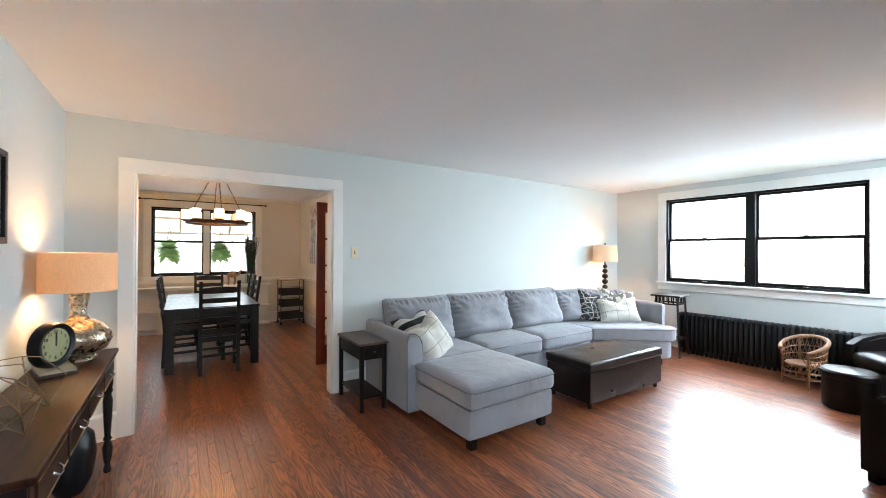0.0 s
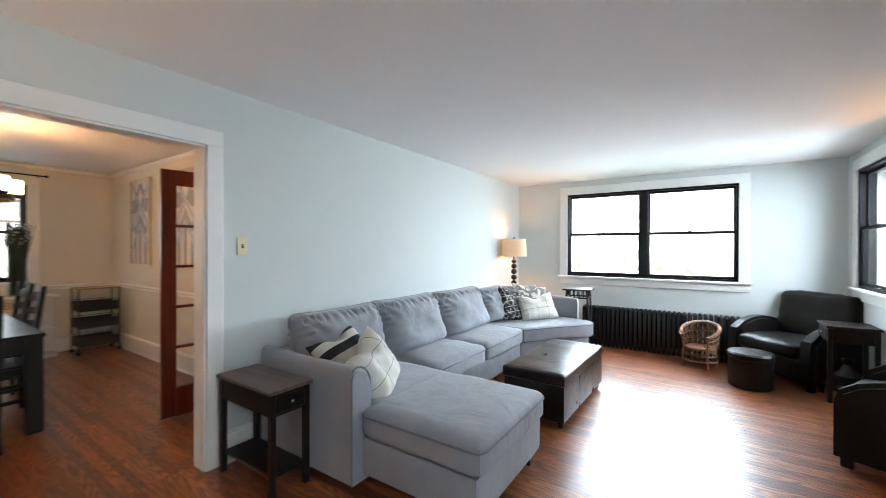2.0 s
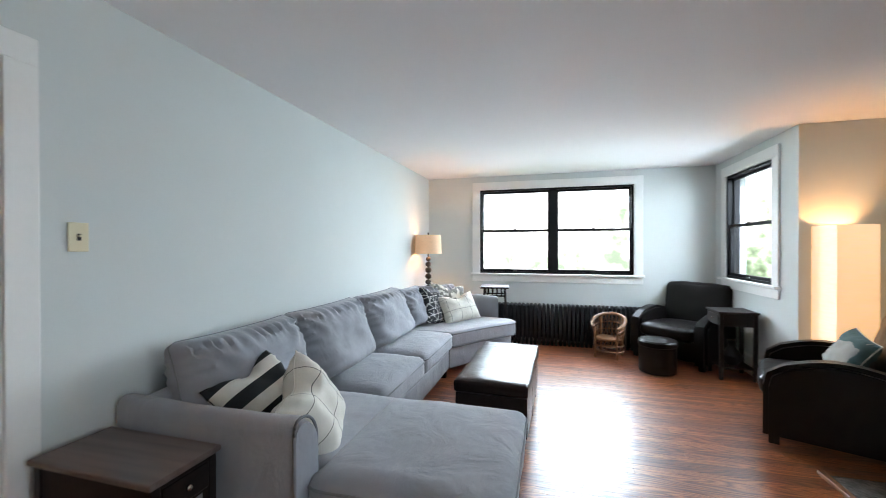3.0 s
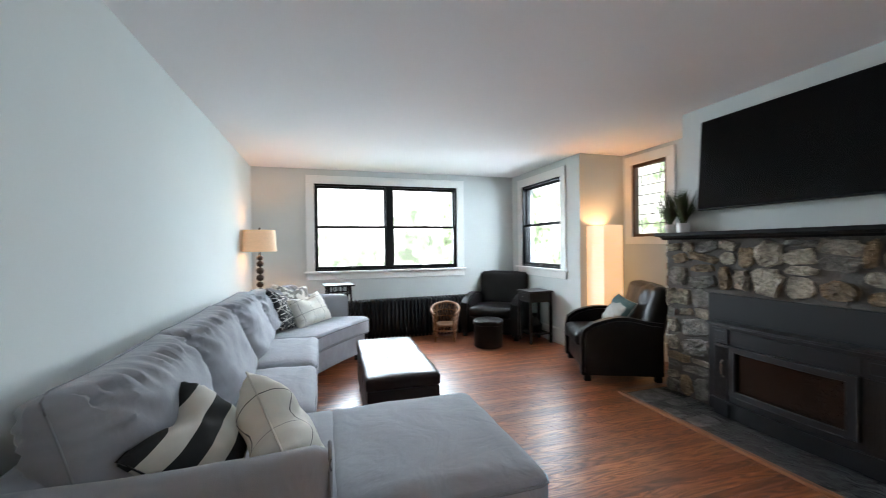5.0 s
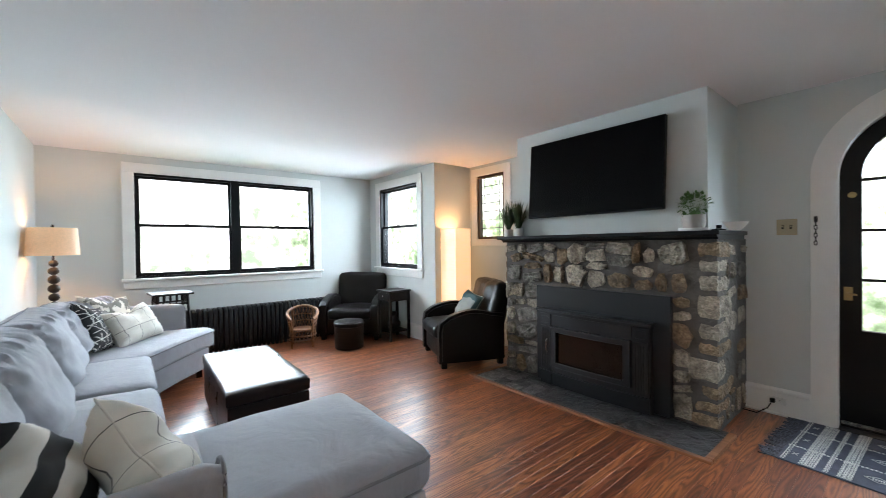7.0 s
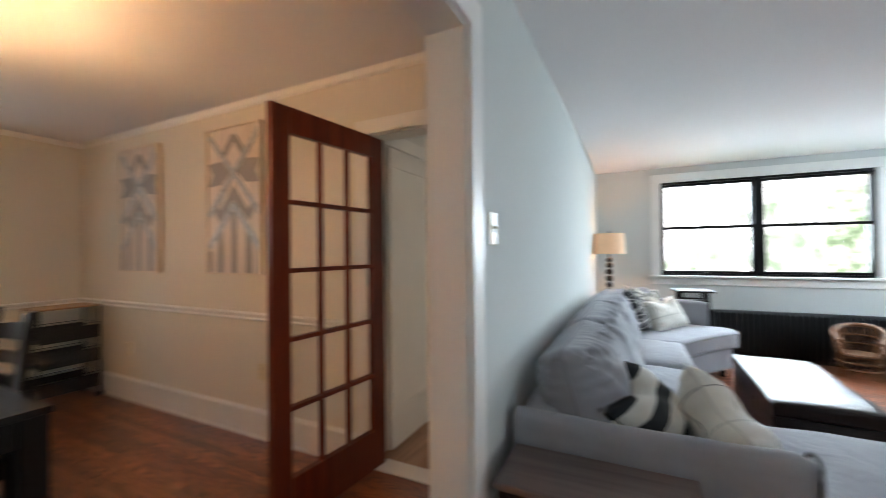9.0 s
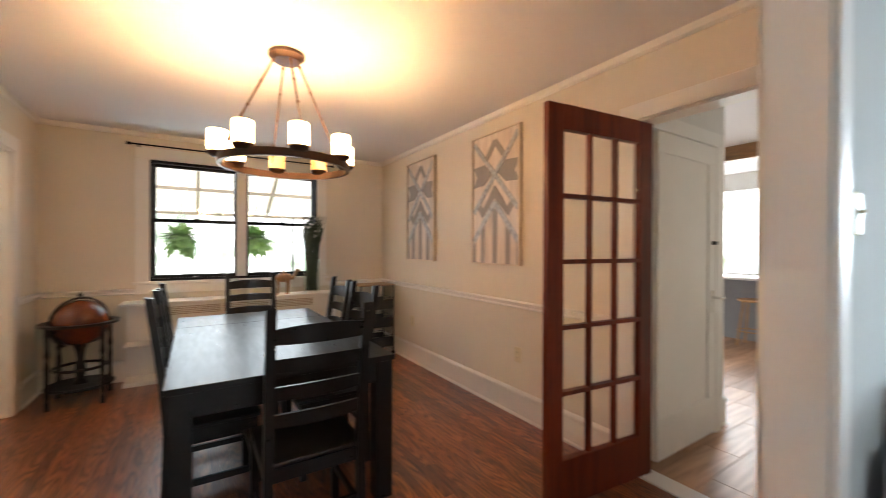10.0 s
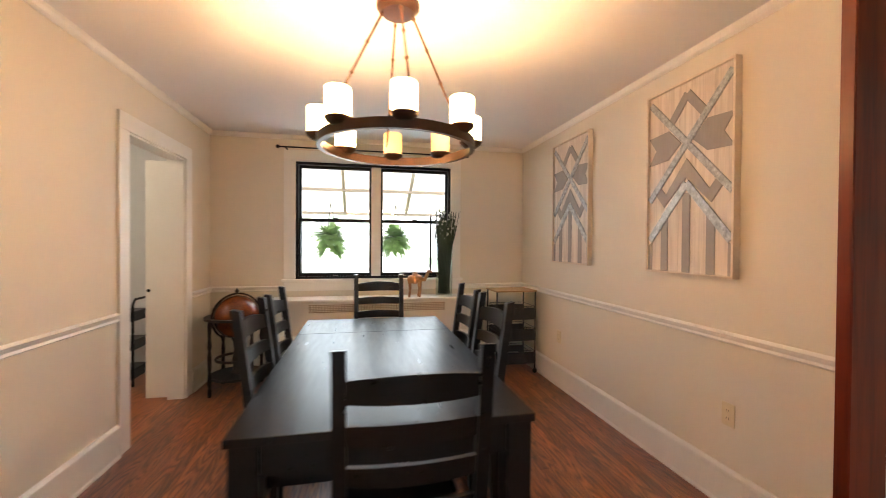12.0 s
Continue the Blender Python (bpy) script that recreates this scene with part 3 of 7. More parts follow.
# ---- outside, seen through the windows ----
def backdrop_mat(name, strength, low, mid, high, scale, edges=(0.34, 0.47, 0.58)):
    """Distant garden with its daylight put in as glow: leaf masses broken up by fine foliage, and gaps of bright sky.
    """
    m = bpy.data.materials.new(name)
    m.use_nodes = True
    n, lk = m.node_tree.nodes, m.node_tree.links
    n.remove(n["Principled BSDF"])
    em = n.new("ShaderNodeEmission")
    geo, rp, mx = n.new("ShaderNodeNewGeometry"), n.new("ShaderNodeValToRGB"), n.new("ShaderNodeMix")
    outs = []
    for sc, det in ((scale, 5), (scale * 5.5, 8)):
        nz = n.new("ShaderNodeTexNoise")
        nz.inputs["Scale"].default_value, nz.inputs["Detail"].default_value = sc, det
        lk.new(geo.outputs["Position"], nz.inputs["Vector"])
        outs.append(nz.outputs[0])
    mx.inputs[0].default_value = 0.55
    lk.new(outs[0], mx.inputs[2])
    lk.new(outs[1], mx.inputs[3])
    e = rp.color_ramp.elements
    e[0].position, e[1].position = edges[0], edges[2]
    e[0].color, e[1].color = (*low, 1), (*high, 1)
    e.new(edges[1]).color = (*mid, 1)
    # Height lifts the ramp, so the glow whitens upward.
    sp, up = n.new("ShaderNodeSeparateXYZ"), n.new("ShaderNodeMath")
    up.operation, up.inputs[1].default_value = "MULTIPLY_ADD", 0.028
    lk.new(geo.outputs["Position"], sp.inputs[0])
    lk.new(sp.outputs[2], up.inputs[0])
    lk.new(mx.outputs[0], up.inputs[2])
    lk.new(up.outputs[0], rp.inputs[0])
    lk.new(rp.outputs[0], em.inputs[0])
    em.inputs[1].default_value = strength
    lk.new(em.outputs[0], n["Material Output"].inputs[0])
    return m


# Emissive panels: their strength stands in for daylight and reaches the rooms too.
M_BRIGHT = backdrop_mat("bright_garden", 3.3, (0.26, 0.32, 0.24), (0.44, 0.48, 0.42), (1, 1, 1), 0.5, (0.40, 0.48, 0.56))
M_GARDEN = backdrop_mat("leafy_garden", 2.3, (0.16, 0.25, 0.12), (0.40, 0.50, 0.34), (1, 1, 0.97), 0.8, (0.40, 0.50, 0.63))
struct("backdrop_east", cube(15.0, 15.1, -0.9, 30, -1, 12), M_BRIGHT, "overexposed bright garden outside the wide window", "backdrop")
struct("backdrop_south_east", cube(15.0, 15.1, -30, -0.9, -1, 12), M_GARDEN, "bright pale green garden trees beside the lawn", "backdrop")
struct("backdrop_south", cube(-20, 15, -7.1, -7.0, -1, 12), M_GARDEN, "self-lit panel of bright green garden trees", "backdrop")
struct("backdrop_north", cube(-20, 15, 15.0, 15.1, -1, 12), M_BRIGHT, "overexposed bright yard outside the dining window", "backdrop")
struct("ground", cube(-60, 60, -60, 60, -0.9, -0.6), mat("lawn", (0.08, 0.13, 0.04), 0.9, var=0.4, scale=2), "green lawn round the house", "ground")

# ---- shaping helpers for soft things ----
def soft_box(bm, x0, x1, y0, y1, z0, z1, r=0.05, puff=(0, 0, 0), n=9, wrinkle=0.0, seed=0.0, m=None):
    """An upholstered block: rounded edges, bulging faces and shallow wrinkles."""
    made, k = {}, n + 1

    def vert(p):
        if p not in made:
            made[p] = bm.verts.new([2 * t / k - 1 for t in p])
        return made[p]

    for ax in range(3):
        for side in (0, k):
            for i in range(k):
                for j in range(k):
                    q = []
                    for di, dj in ((0, 0), (1, 0), (1, 1), (0, 1)):
                        p = [i + di, j + dj]
                        p.insert(ax, side)
                        q.append(vert(tuple(p)))
                    bm.faces.new(q if side else q[::-1])
    vs = list(made.values())
    c = Vector(((x0 + x1) / 2, (y0 + y1) / 2, (z0 + z1) / 2))
    h = Vector(((x1 - x0) / 2, (y1 - y0) / 2, (z1 - z0) / 2))
    r = min(r, *h)
    for v in vs:
        u = v.co.copy()
        u = Vector([math.sin(t * math.pi / 2) * 0.35 + t * 0.65 for t in u])
        p = Vector((u.x * h.x, u.y * h.y, u.z * h.z))
        q = Vector([max(-(h[i] - r), min(h[i] - r, p[i])) for i in range(3)])
        d = p - q
        if d.length > 1e-6:
            p = q + d.normalized() * r
        for i in range(3):
            if puff[i]:
                j, k = (i + 1) % 3, (i + 2) % 3
                s = max(0, 1 - u[j] ** 2) * max(0, 1 - u[k] ** 2)
                p[i] += puff[i] * s * u[i]
        if wrinkle:
            w = noise.noise(Vector((p.x * 9 + seed, p.y * 9, p.z * 3 + seed))) + 0.6 * noise.noise(Vector((p.x * 4 + p.z * 16 + seed, p.y * 5, p.z * 14)))
            p += d.normalized() * wrinkle * w if d.length > 1e-6 else Vector((0, 0, 0))
        v.co = p + c
        if m is not None:
            v.co = m @ (v.co)
    return bm


def soft(*a, **k):
    return soft_box(bmesh.new(), *a, **k)


def loop_tube(bm, pts, r, seg=6):
    return tube(bm, pts, r, seg, True)


def chopped(u, v, chop):
    """How far the upper edge of a pillow sinks where it was struck."""
    return chop * math.exp(-(u / 0.38) ** 2) * max(0.0, (v + 0.2) / 1.2) ** 1.5


def pillow_mesh(w, h, t, seed=0.0, chop=0.0, n=26):
    """A stuffed throw pillow standing in the xz plane with its corners drawn out, folds at the seams and a dented top."""
    bm = bmesh.new()
    for sgn in (1, -1):
        grid = []
        for i in range(n + 1):
            row = []
            for j in range(n + 1):
                u, v = 2 * i / n - 1, 2 * j / n - 1
                e = max(0.0, (1 - u ** 4) * (1 - v ** 4)) ** 0.6
                pin = 1 - 0.09 * (1 - u * u) * abs(v)
                pin2 = 1 - 0.09 * (1 - v * v) * abs(u)
                wr = 0.012 * noise.noise(Vector((u * 2.6 + seed, v * 2.6, sgn))) * e
                edge = max(abs(u), abs(v))
                along = (v * h if abs(u) > abs(v) else u * w)
                wr += 0.006 * math.sin(along * 70 + 2.2 * math.sin(along * 19 + seed)) * math.exp(-((edge - 0.86) / 0.10) ** 2) * min(1.0, e * 4)
                c = chopped(u, v, chop)
                y = sgn * (t / 2 * e * (1 - 0.25 * c / (chop or 1)) + wr) + 0.10 * c
                row.append(bm.verts.new((u * w / 2 * pin2, y, v * h / 2 * pin - c)))
            grid.append(row)
        for i in range(n):
            for j in range(n):
                q = (grid[i][j], grid[i + 1][j], grid[i + 1][j + 1], grid[i][j + 1])
                bm.faces.new(q if sgn < 0 else q[::-1])
    bmesh.ops.remove_doubles(bm, verts=bm.verts, dist=0.0005)
    return bm


def pillow_edge(w, h, chop=0.0, r=0.0035):
    pts = []
    for k in range(48):
        s = k / 12
        side, f = int(s), s - int(s)
        u, v = ((2 * f - 1, -1), (1, 2 * f - 1), (1 - 2 * f, 1), (-1, 1 - 2 * f))[side]
        c = chopped(u, v, chop)
        pts.append((u * w / 2 * (1 - 0.09 * (1 - v * v) * abs(u)), 0.10 * c, v * h / 2 * (1 - 0.09 * (1 - u * u) * abs(v)) - c))
    return loop_tube(bmesh.new(), pts, r)


def pattern(name, kind, a, b, scale):
    """A printed or woven cloth: two colours in stripes, checks, lattice or blooms over a fine weave."""
    m = mat(name, a, 0.9, var=0.06, scale=12, bump=0.2, bscale=500)
    n, lk = m.node_tree.nodes, m.node_tree.links
    p = n["Principled BSDF"]
    src = p.inputs["Base Color"].links[0].from_socket
    tc = n.new("ShaderNodeTexCoord")
    sp = n.new("ShaderNodeSeparateXYZ")
    lk.new(tc.outputs["Object"], sp.inputs[0])

    def band(sock, period, width, offset=0.0):
        ad, md, lt = n.new("ShaderNodeMath"), n.new("ShaderNodeMath"), n.new("ShaderNodeMath")
        ad.operation, md.operation, lt.operation = "ADD", "FLOORED_MODULO", "LESS_THAN"
        ad.inputs[1].default_value, md.inputs[1].default_value, lt.inputs[1].default_value = 10 * period + offset, period, width
        lk.new(sock, ad.inputs[0])
        lk.new(ad.outputs[0], md.inputs[0])
        lk.new(md.outputs[0], lt.inputs[0])
        return lt.outputs[0]

    def both(x, y):
        mx = n.new("ShaderNodeMath")
        mx.operation = "MAXIMUM"
        lk.new(x, mx.inputs[0])
        lk.new(y, mx.inputs[1])
        return mx.outputs[0]

    if kind == "stripes":
        f = band(sp.outputs[2], scale, scale * 0.5)
    elif kind == "checks":
        f = both(band(sp.outputs[0], scale, 0.0035, 0.05), band(sp.outputs[2], scale, 0.0035, 0.04))
    elif kind == "lattice":
        f = None
        for k, (ang, period) in enumerate(((12, 0.075), (58, 0.088), (104, 0.070), (151, 0.095))):
            ca, sa, dt = n.new("ShaderNodeMath"), n.new("ShaderNodeMath"), n.new("ShaderNodeMath")
            ca.operation, sa.operation = "MULTIPLY", "MULTIPLY_ADD"
            ca.inputs[1].default_value, sa.inputs[1].default_value = math.cos(radians(ang)), math.sin(radians(ang))
            lk.new(sp.outputs[0], ca.inputs[0])
            lk.new(sp.outputs[2], sa.inputs[0])
            lk.new(ca.outputs[0], sa.inputs[2])
            nz, gt = n.new("ShaderNodeTexNoise"), n.new("ShaderNodeMath")
            nz.inputs["Scale"].default_value, nz.inputs["Detail"].default_value = scale, 0
            mp = n.new("ShaderNodeMapping")
            mp.inputs["Location"].default_value = (3.1 * k, 1.7 * k, 0)
            lk.new(tc.outputs["Object"], mp.inputs[0])
            lk.new(mp.outputs[0], nz.inputs["Vector"])
            gt.operation, gt.inputs[1].default_value = "GREATER_THAN", 0.44
            lk.new(nz.outputs[0], gt.inputs[0])
            dt.operation = "MULTIPLY"
            lk.new(band(sa.outputs[0], period, 0.0058, 0.013 * k), dt.inputs[0])
            lk.new(gt.outputs[0], dt.inputs[1])
            f = both(f, dt.outputs[0]) if f else dt.outputs[0]
    else:
        nz, lt = n.new("ShaderNodeTexNoise"), n.new("ShaderNodeMath")
        nz.inputs["Scale"].default_value, nz.inputs["Detail"].default_value = scale, 2
        lk.new(tc.outputs["Object"], nz.inputs["Vector"])
        lt.operation, lt.inputs[1].default_value = "GREATER_THAN", 0.52
        lk.new(nz.outputs[0], lt.inputs[0])
        f = lt.outputs[0]
    mx = n.new("ShaderNodeMix")
    mx.data_type = "RGBA"
    lk.new(f, mx.inputs[0])
    lk.new(src, mx.inputs[6])
    mx.inputs[7].default_value = (*b, 1)
    lk.new(mx.outputs[2], p.inputs["Base Color"])
    return m


M_STRIPE = pattern("striped_cotton", "stripes", (0.62, 0.60, 0.55), (0.018, 0.02, 0.022), 0.13)
M_CHECK = pattern("windowpane_cotton", "checks", (0.66, 0.64, 0.58), (0.10, 0.10, 0.10), 0.15)
M_CHECKL = mat("cream_piping", (0.55, 0.53, 0.48), 0.9)
M_LATTICE = pattern("lattice_cotton", "lattice", (0.016, 0.017, 0.02), (0.60, 0.58, 0.54), 11)
M_BLOOM = pattern("floral_cotton", "blooms", (0.16, 0.155, 0.14), (0.62, 0.60, 0.54), 15)
M_TEAL = pattern("teal_pane_cotton", "blooms", (0.08, 0.14, 0.14), (0.36, 0.36, 0.33), 3)


def throw_pillow(label, material, edge, m, w=0.45, h=0.45, t=0.16, seed=0.0, chop=0.0):
    root = thing("throw_pillow", label, "pillow", "pillows in the living room", m)
    part("cover", pillow_mesh(w, h, t, seed, chop), material, root, smooth=True)
    part("piping", pillow_edge(w, h, chop), edge, root, smooth=True)
    return root


# ---- sectional sofa ----
sofa = thing("sectional_sofa", "grey microfibre sectional sofa with chaise and angled end", "sofa")
part("chaise_base", soft(1.985, 2.855, 2.73, 3.52, 0.085, 0.305, 0.025, n=5), M_FABRIC, sofa, smooth=True)
ARM = [(1.915, 0.05), (1.915, 0.66), (1.919, 0.692), (1.932, 0.710), (1.955, 0.716)] + [(1.955 + 0.105 * math.sin(radians(a)), 0.596 + 0.12 * math.cos(radians(a))) for a in range(15, 91, 15)] + [(2.062, 0.50), (2.058, 0.05)]
bm = bmesh.new()
rows_ = []
for k in range(21):
    f = k / 20
    y = 3.487 + (4.39 - 3.487) * f
    r = 0.965 if k == 0 else 1.0
    sag = 0.010 * math.sin(math.pi * f) + 0.004 * noise.noise(Vector((f * 7, 2.0, 0)))
    rows_.append([bm.verts.new((1.987 + (x - 1.987) * r, y + (0.006 if k == 1 else 0), z * (1 if z < 0.1 else r) - sag * (z > 0.5))) for x, z in ARM])
for ra, rb in zip(rows_, rows_[1:]):
    for k in range(len(ARM)):
        q = (k + 1) % len(ARM)
        bm.faces.new((ra[k], ra[q], rb[q], rb[k]))
bm.faces.new(rows_[0])
bm.faces.new(rows_[-1][::-1])
part("arm", bm, M_FABRIC, sofa, smooth=True)
part("arm_piping", tube(bmesh.new(), [(x, 3.494, z) for x, z in ARM], 0.006), M_SEAM, sofa, smooth=True)
part("back_frame", soft(1.92, 5.45, 4.22, 4.40, 0.05, 0.70, 0.05, n=7), M_FABRIC, sofa, smooth=True)
part("seat_base", soft(2.05, 4.62, 3.60, 4.25, 0.085, 0.305, 0.025, n=5), M_FABRIC, sofa, smooth=True)


def outline_cushion(pts, z0, z1, r):
    """A cushion or base drawn up from a plan outline with a rounded upper edge."""
    bm = bmesh.new()
    prism(bm, pts, 2, z0, z1)
    es = [e for e in bm.edges if all(abs(v.co.z - z1) < 1e-5 for v in e.verts) or all(abs(v.co.z - z0) < 1e-5 for v in e.verts)]
    bmesh.ops.bevel(bm, geom=es, offset=r, segments=4, affect="EDGES", profile=0.5)
    return bm


def bent(p, q, s, k=6):
    """Points from p to q bowed out to the right by s."""
    p, q = Vector(p), Vector(q)
    d = q - p
    nrm = Vector((d.y, -d.x)).normalized()
    return [tuple(p + d * (i / k) + nrm * s * math.sin(math.pi * i / k)) for i in range(k)]


CUD = bent((4.62, 3.60), (5.36, 3.05), -0.02) + bent((5.36, 3.05), (5.58, 3.14), 0.045) + [(5.68, 3.42), (5.75, 3.70), (5.70, 4.05), (5.48, 4.28), (4.62, 4.28)]
CUDI = bent((4.60, 3.56), (5.36, 3.00), -0.02) + bent((5.36, 3.00), (5.62, 3.12), 0.06) + [(5.66, 3.40), (5.70, 3.70), (5.64, 4.02), (5.45, 4.22), (4.60, 4.22)]
part("angled_base", outline_cushion(CUD, 0.085, 0.305, 0.02), M_FABRIC, sofa, smooth=True)
part("angled_seat_cushion", outline_cushion(CUDI, 0.30, 0.475, 0.045), M_FABRIC, sofa, smooth=True)
bm = bmesh.new()
for z in (0.315, 0.452):
    loop_tube(bm, [(x + 0.0, y, z) for x, y in CUDI], 0.006)
part("piping", bm, M_SEAM, sofa, smooth=True)
arm_pts = [(5.60, 3.22), (5.72, 3.24), (5.84, 3.50), (5.90, 3.75), (5.84, 4.12), (5.58, 4.40), (5.42, 4.40), (5.46, 4.27), (5.64, 4.05), (5.73, 3.72), (5.68, 3.46)]
part("end_arm", outline_cushion(arm_pts, 0.05, 0.735, 0.045), M_FABRIC, sofa, smooth=True)


def cushion(name, x0, x1, y0, y1, z0, z1, puff, seed, r=0.05, m=None, wrinkle=0.006):
    c = part(name, soft(x0, x1, y0, y1, z0, z1, r, puff, 11, wrinkle, seed, m), M_FABRIC, sofa, smooth=True)
    bm = bmesh.new()
    e = 0.05
    for f in (0.76,):
        z = z0 + (z1 - z0) * f
        k = e * 0.30
        pts = [(x0 + e, y0, z), (x1 - e, y0, z), (x1 - k, y0 + k, z), (x1, y0 + e, z), (x1, y1 - e, z), (x1 - k, y1 - k, z), (x1 - e, y1, z), (x0 + e, y1, z), (x0 + k, y1 - k, z), (x0, y1 - e, z), (x0, y0 + e, z), (x0 + k, y0 + k, z)]
        if name.startswith("seat") or name.startswith("chaise"):
            loop_tube(bm, pts, 0.006)
    if len(bm.verts):
        part("piping", bm, M_SEAM, c, smooth=True)
    else:
        bm.free()
    return c


cushion("chaise_cushion", 1.975, 2.865, 2.70, 3.50, 0.30, 0.475, (0, 0.0, 0.02), 1.0)
cushion("chaise_back_cushion", 2.055, 2.865, 3.44, 4.18, 0.30, 0.472, (0, 0, 0.015), 2.0)
cushion("seat_cushion", 2.87, 3.695, 3.56, 4.20, 0.30, 0.478, (0, 0.008, 0.028), 3.0)
cushion("seat_cushion", 3.70, 4.61, 3.56, 4.20, 0.30, 0.478, (0, 0.008, 0.028), 4.0)


def back_cushion(cx, cy, w, h, seed, rz=0.0, lean=14, t=0.40, z=0.455):
    """A loose stuffed cushion: full at the foot, drawn to a seam at the top and sides with gathers running in from it."""
    m = pose(cx, cy, z, -lean, 0, rz)
    bm = bmesh.new()
    n, verts = 46, []

    def outline(u, v):
        top = (v + 1) / 2
        ear = 0.014 * abs(u) ** 3 - 0.022 * abs(u) ** 24
        return u * w / 2 * (1 + 0.02 * abs(u) ** 3 * top ** 3 - 0.02 * (1 - v * v)), h * top + ear * top ** 3

    for sgn in (1, -1):
        grid = []
        for i in range(n + 1):
            row = []
            for j in range(n + 1):
                u, v = 2 * i / n - 1, 2 * j / n - 1
                ev = 1 - abs(v) ** (4.6 if v > 0 else 9)
                e = max(0.0, (1 - abs(u) ** 4.5) * ev) ** 0.52
                x, zz = outline(u, v)
                d_top, d_side = (1 - v) * h / 2, (1 - abs(u)) * w / 2
                g = 0.012 * math.sin(x * 105 + 2.6 * math.sin(x * 17 + seed) + sgn) * math.exp(-((d_top - 0.045) / 0.045) ** 2)
                g += 0.008 * math.sin(zz * 95 + 2.2 * math.sin(zz * 21 + seed) - sgn) * math.exp(-((d_side - 0.04) / 0.04) ** 2)
                for cs in (-1, 1):
                    dx, dz = x - cs * w / 2, zz - h
                    rr = math.hypot(dx, dz)
                    g += 0.010 * math.sin(math.atan2(dz, -cs * dx) * 13 + seed + sgn) * math.exp(-((rr - 0.15) / 0.09) ** 2)
                g += 0.022 * noise.noise(Vector((u * 1.7 + seed, v * 1.7, sgn * 2.0)))
                g += 0.008 * noise.noise(Vector((x * 9 + zz * 5 + seed, zz * 16 - x * 5, sgn)))
                full = 1.0 - 0.22 * v
                row.append(bm.verts.new(m @ Vector((x, sgn * (t / 2 * e * full + g * min(1.0, e * 2.2)), zz))))
            grid.append(row)
        for i in range(n):
            for j in range(n):
                q = (grid[i][j], grid[i + 1][j], grid[i + 1][j + 1], grid[i][j + 1])
                bm.faces.new(q if sgn < 0 else q[::-1])
    bmesh.ops.remove_doubles(bm, verts=bm.verts, dist=0.0004)
    c = part("back_cushion", bm, M_FABRIC, sofa, smooth=True)
    seam = [outline(-1, -1 + 2 * k / 12) for k in range(13)] + [outline(-1 + 2 * k / 24, 1) for k in range(1, 24)] + [outline(1, 1 - 2 * k / 12) for k in range(13)]
    part("piping", tube(bmesh.new(), [m @ Vector((x, 0, zz)) for x, zz in seam], 0.0035, 6), M_SEAM, c, smooth=True)
    return c


back_cushion(2.42, 4.11, 0.79, 0.485, 11.0)
back_cushion(3.24, 4.11, 0.88, 0.49, 12.0)
back_cushion(4.14, 4.11, 0.90, 0.483, 13.0)
back_cushion(4.91, 4.11, 0.64, 0.44, 14.0, -4)
back_cushion(5.46, 3.98, 0.62, 0.42, 15.0, -40)
for x, y in ((2.06, 2.80), (2.79, 2.80), (1.99, 4.33), (2.79, 3.45), (5.36, 3.14), (5.70, 4.20), (3.7, 3.66), (4.6, 3.66)):
    part("foot", prism(bmesh.new(), [(x - 0.028, y - 0.028), (x + 0.028, y - 0.028), (x + 0.028, y + 0.028), (x - 0.028, y + 0.028)], 2, 0.0, 0.09), M_DARK, sofa, "dark wooden block foot")

throw_pillow("throw pillow with bold black and white stripes", M_STRIPE, M_BLACK, pose(2.24, 3.93, 0.645, -40, -16, -6), 0.38, 0.36, 0.24, 1, 0.05)
throw_pillow("cream throw pillow with thin dark windowpane lines", M_CHECK, M_CHECKL, pose(2.245, 3.65, 0.605, -26, -22, 24), 0.42, 0.42, 0.22, 2, 0.05)
throw_pillow("black throw pillow with a white line lattice", M_LATTICE, M_BLACK, pose(5.08, 3.93, 0.655, -22, 14, -14), 0.44, 0.44, 0.17, 3, 0.03)
throw_pillow("grey floral throw pillow", M_BLOOM, M_CHECKL, pose(5.50, 3.84, 0.69, -24, 8, -45), 0.50, 0.42, 0.15, 4, 0.04)
throw_pillow("cream windowpane throw pillow", M_CHECK, M_CHECKL, pose(5.30, 3.66, 0.625, -30, -4, -38), 0.54, 0.36, 0.18, 5, 0.06)


# ---- storage ottoman ----
ot = thing("storage_ottoman", "dark brown leather storage ottoman with a hinged lid", "ottoman", m=pose(3.95, 2.965, 0, 0, 0, -1.5))
part("body", soft(-0.59, 0.59, -0.255, 0.255, 0.055, 0.335, 0.012, (0, 0.004, 0), 7, 0.002, 4), M_BROWNL, ot, smooth=True)
part("lid", soft(-0.60, 0.60, -0.265, 0.265, 0.335, 0.425, 0.025, (0, 0, 0.012), 13, 0.010, 7), M_BROWNL, ot, "soft padded leather lid", smooth=True)
for x in (-0.2, 0.2):
    for y in (-1, 1):
        part("seam", cube(x - 0.002, x + 0.002, y * 0.256 - 0.003, y * 0.256 + 0.003, 0.06, 0.33), M_BROWNL, ot)
for x in (-0.54, 0.54):
    for y in (-0.21, 0.21):
        part("foot", turn(bmesh.new(), [(0.018, 0), (0.026, 0.055)], 8, x, y), M_DARK, ot)

# ---- end table beside the sofa ----
M_TTOP = wood("greyed_table_top", (0.07, 0.05, 0.045), (0.13, 0.095, 0.085), 0.4, 1, "object", ring=3, tint=0.05)


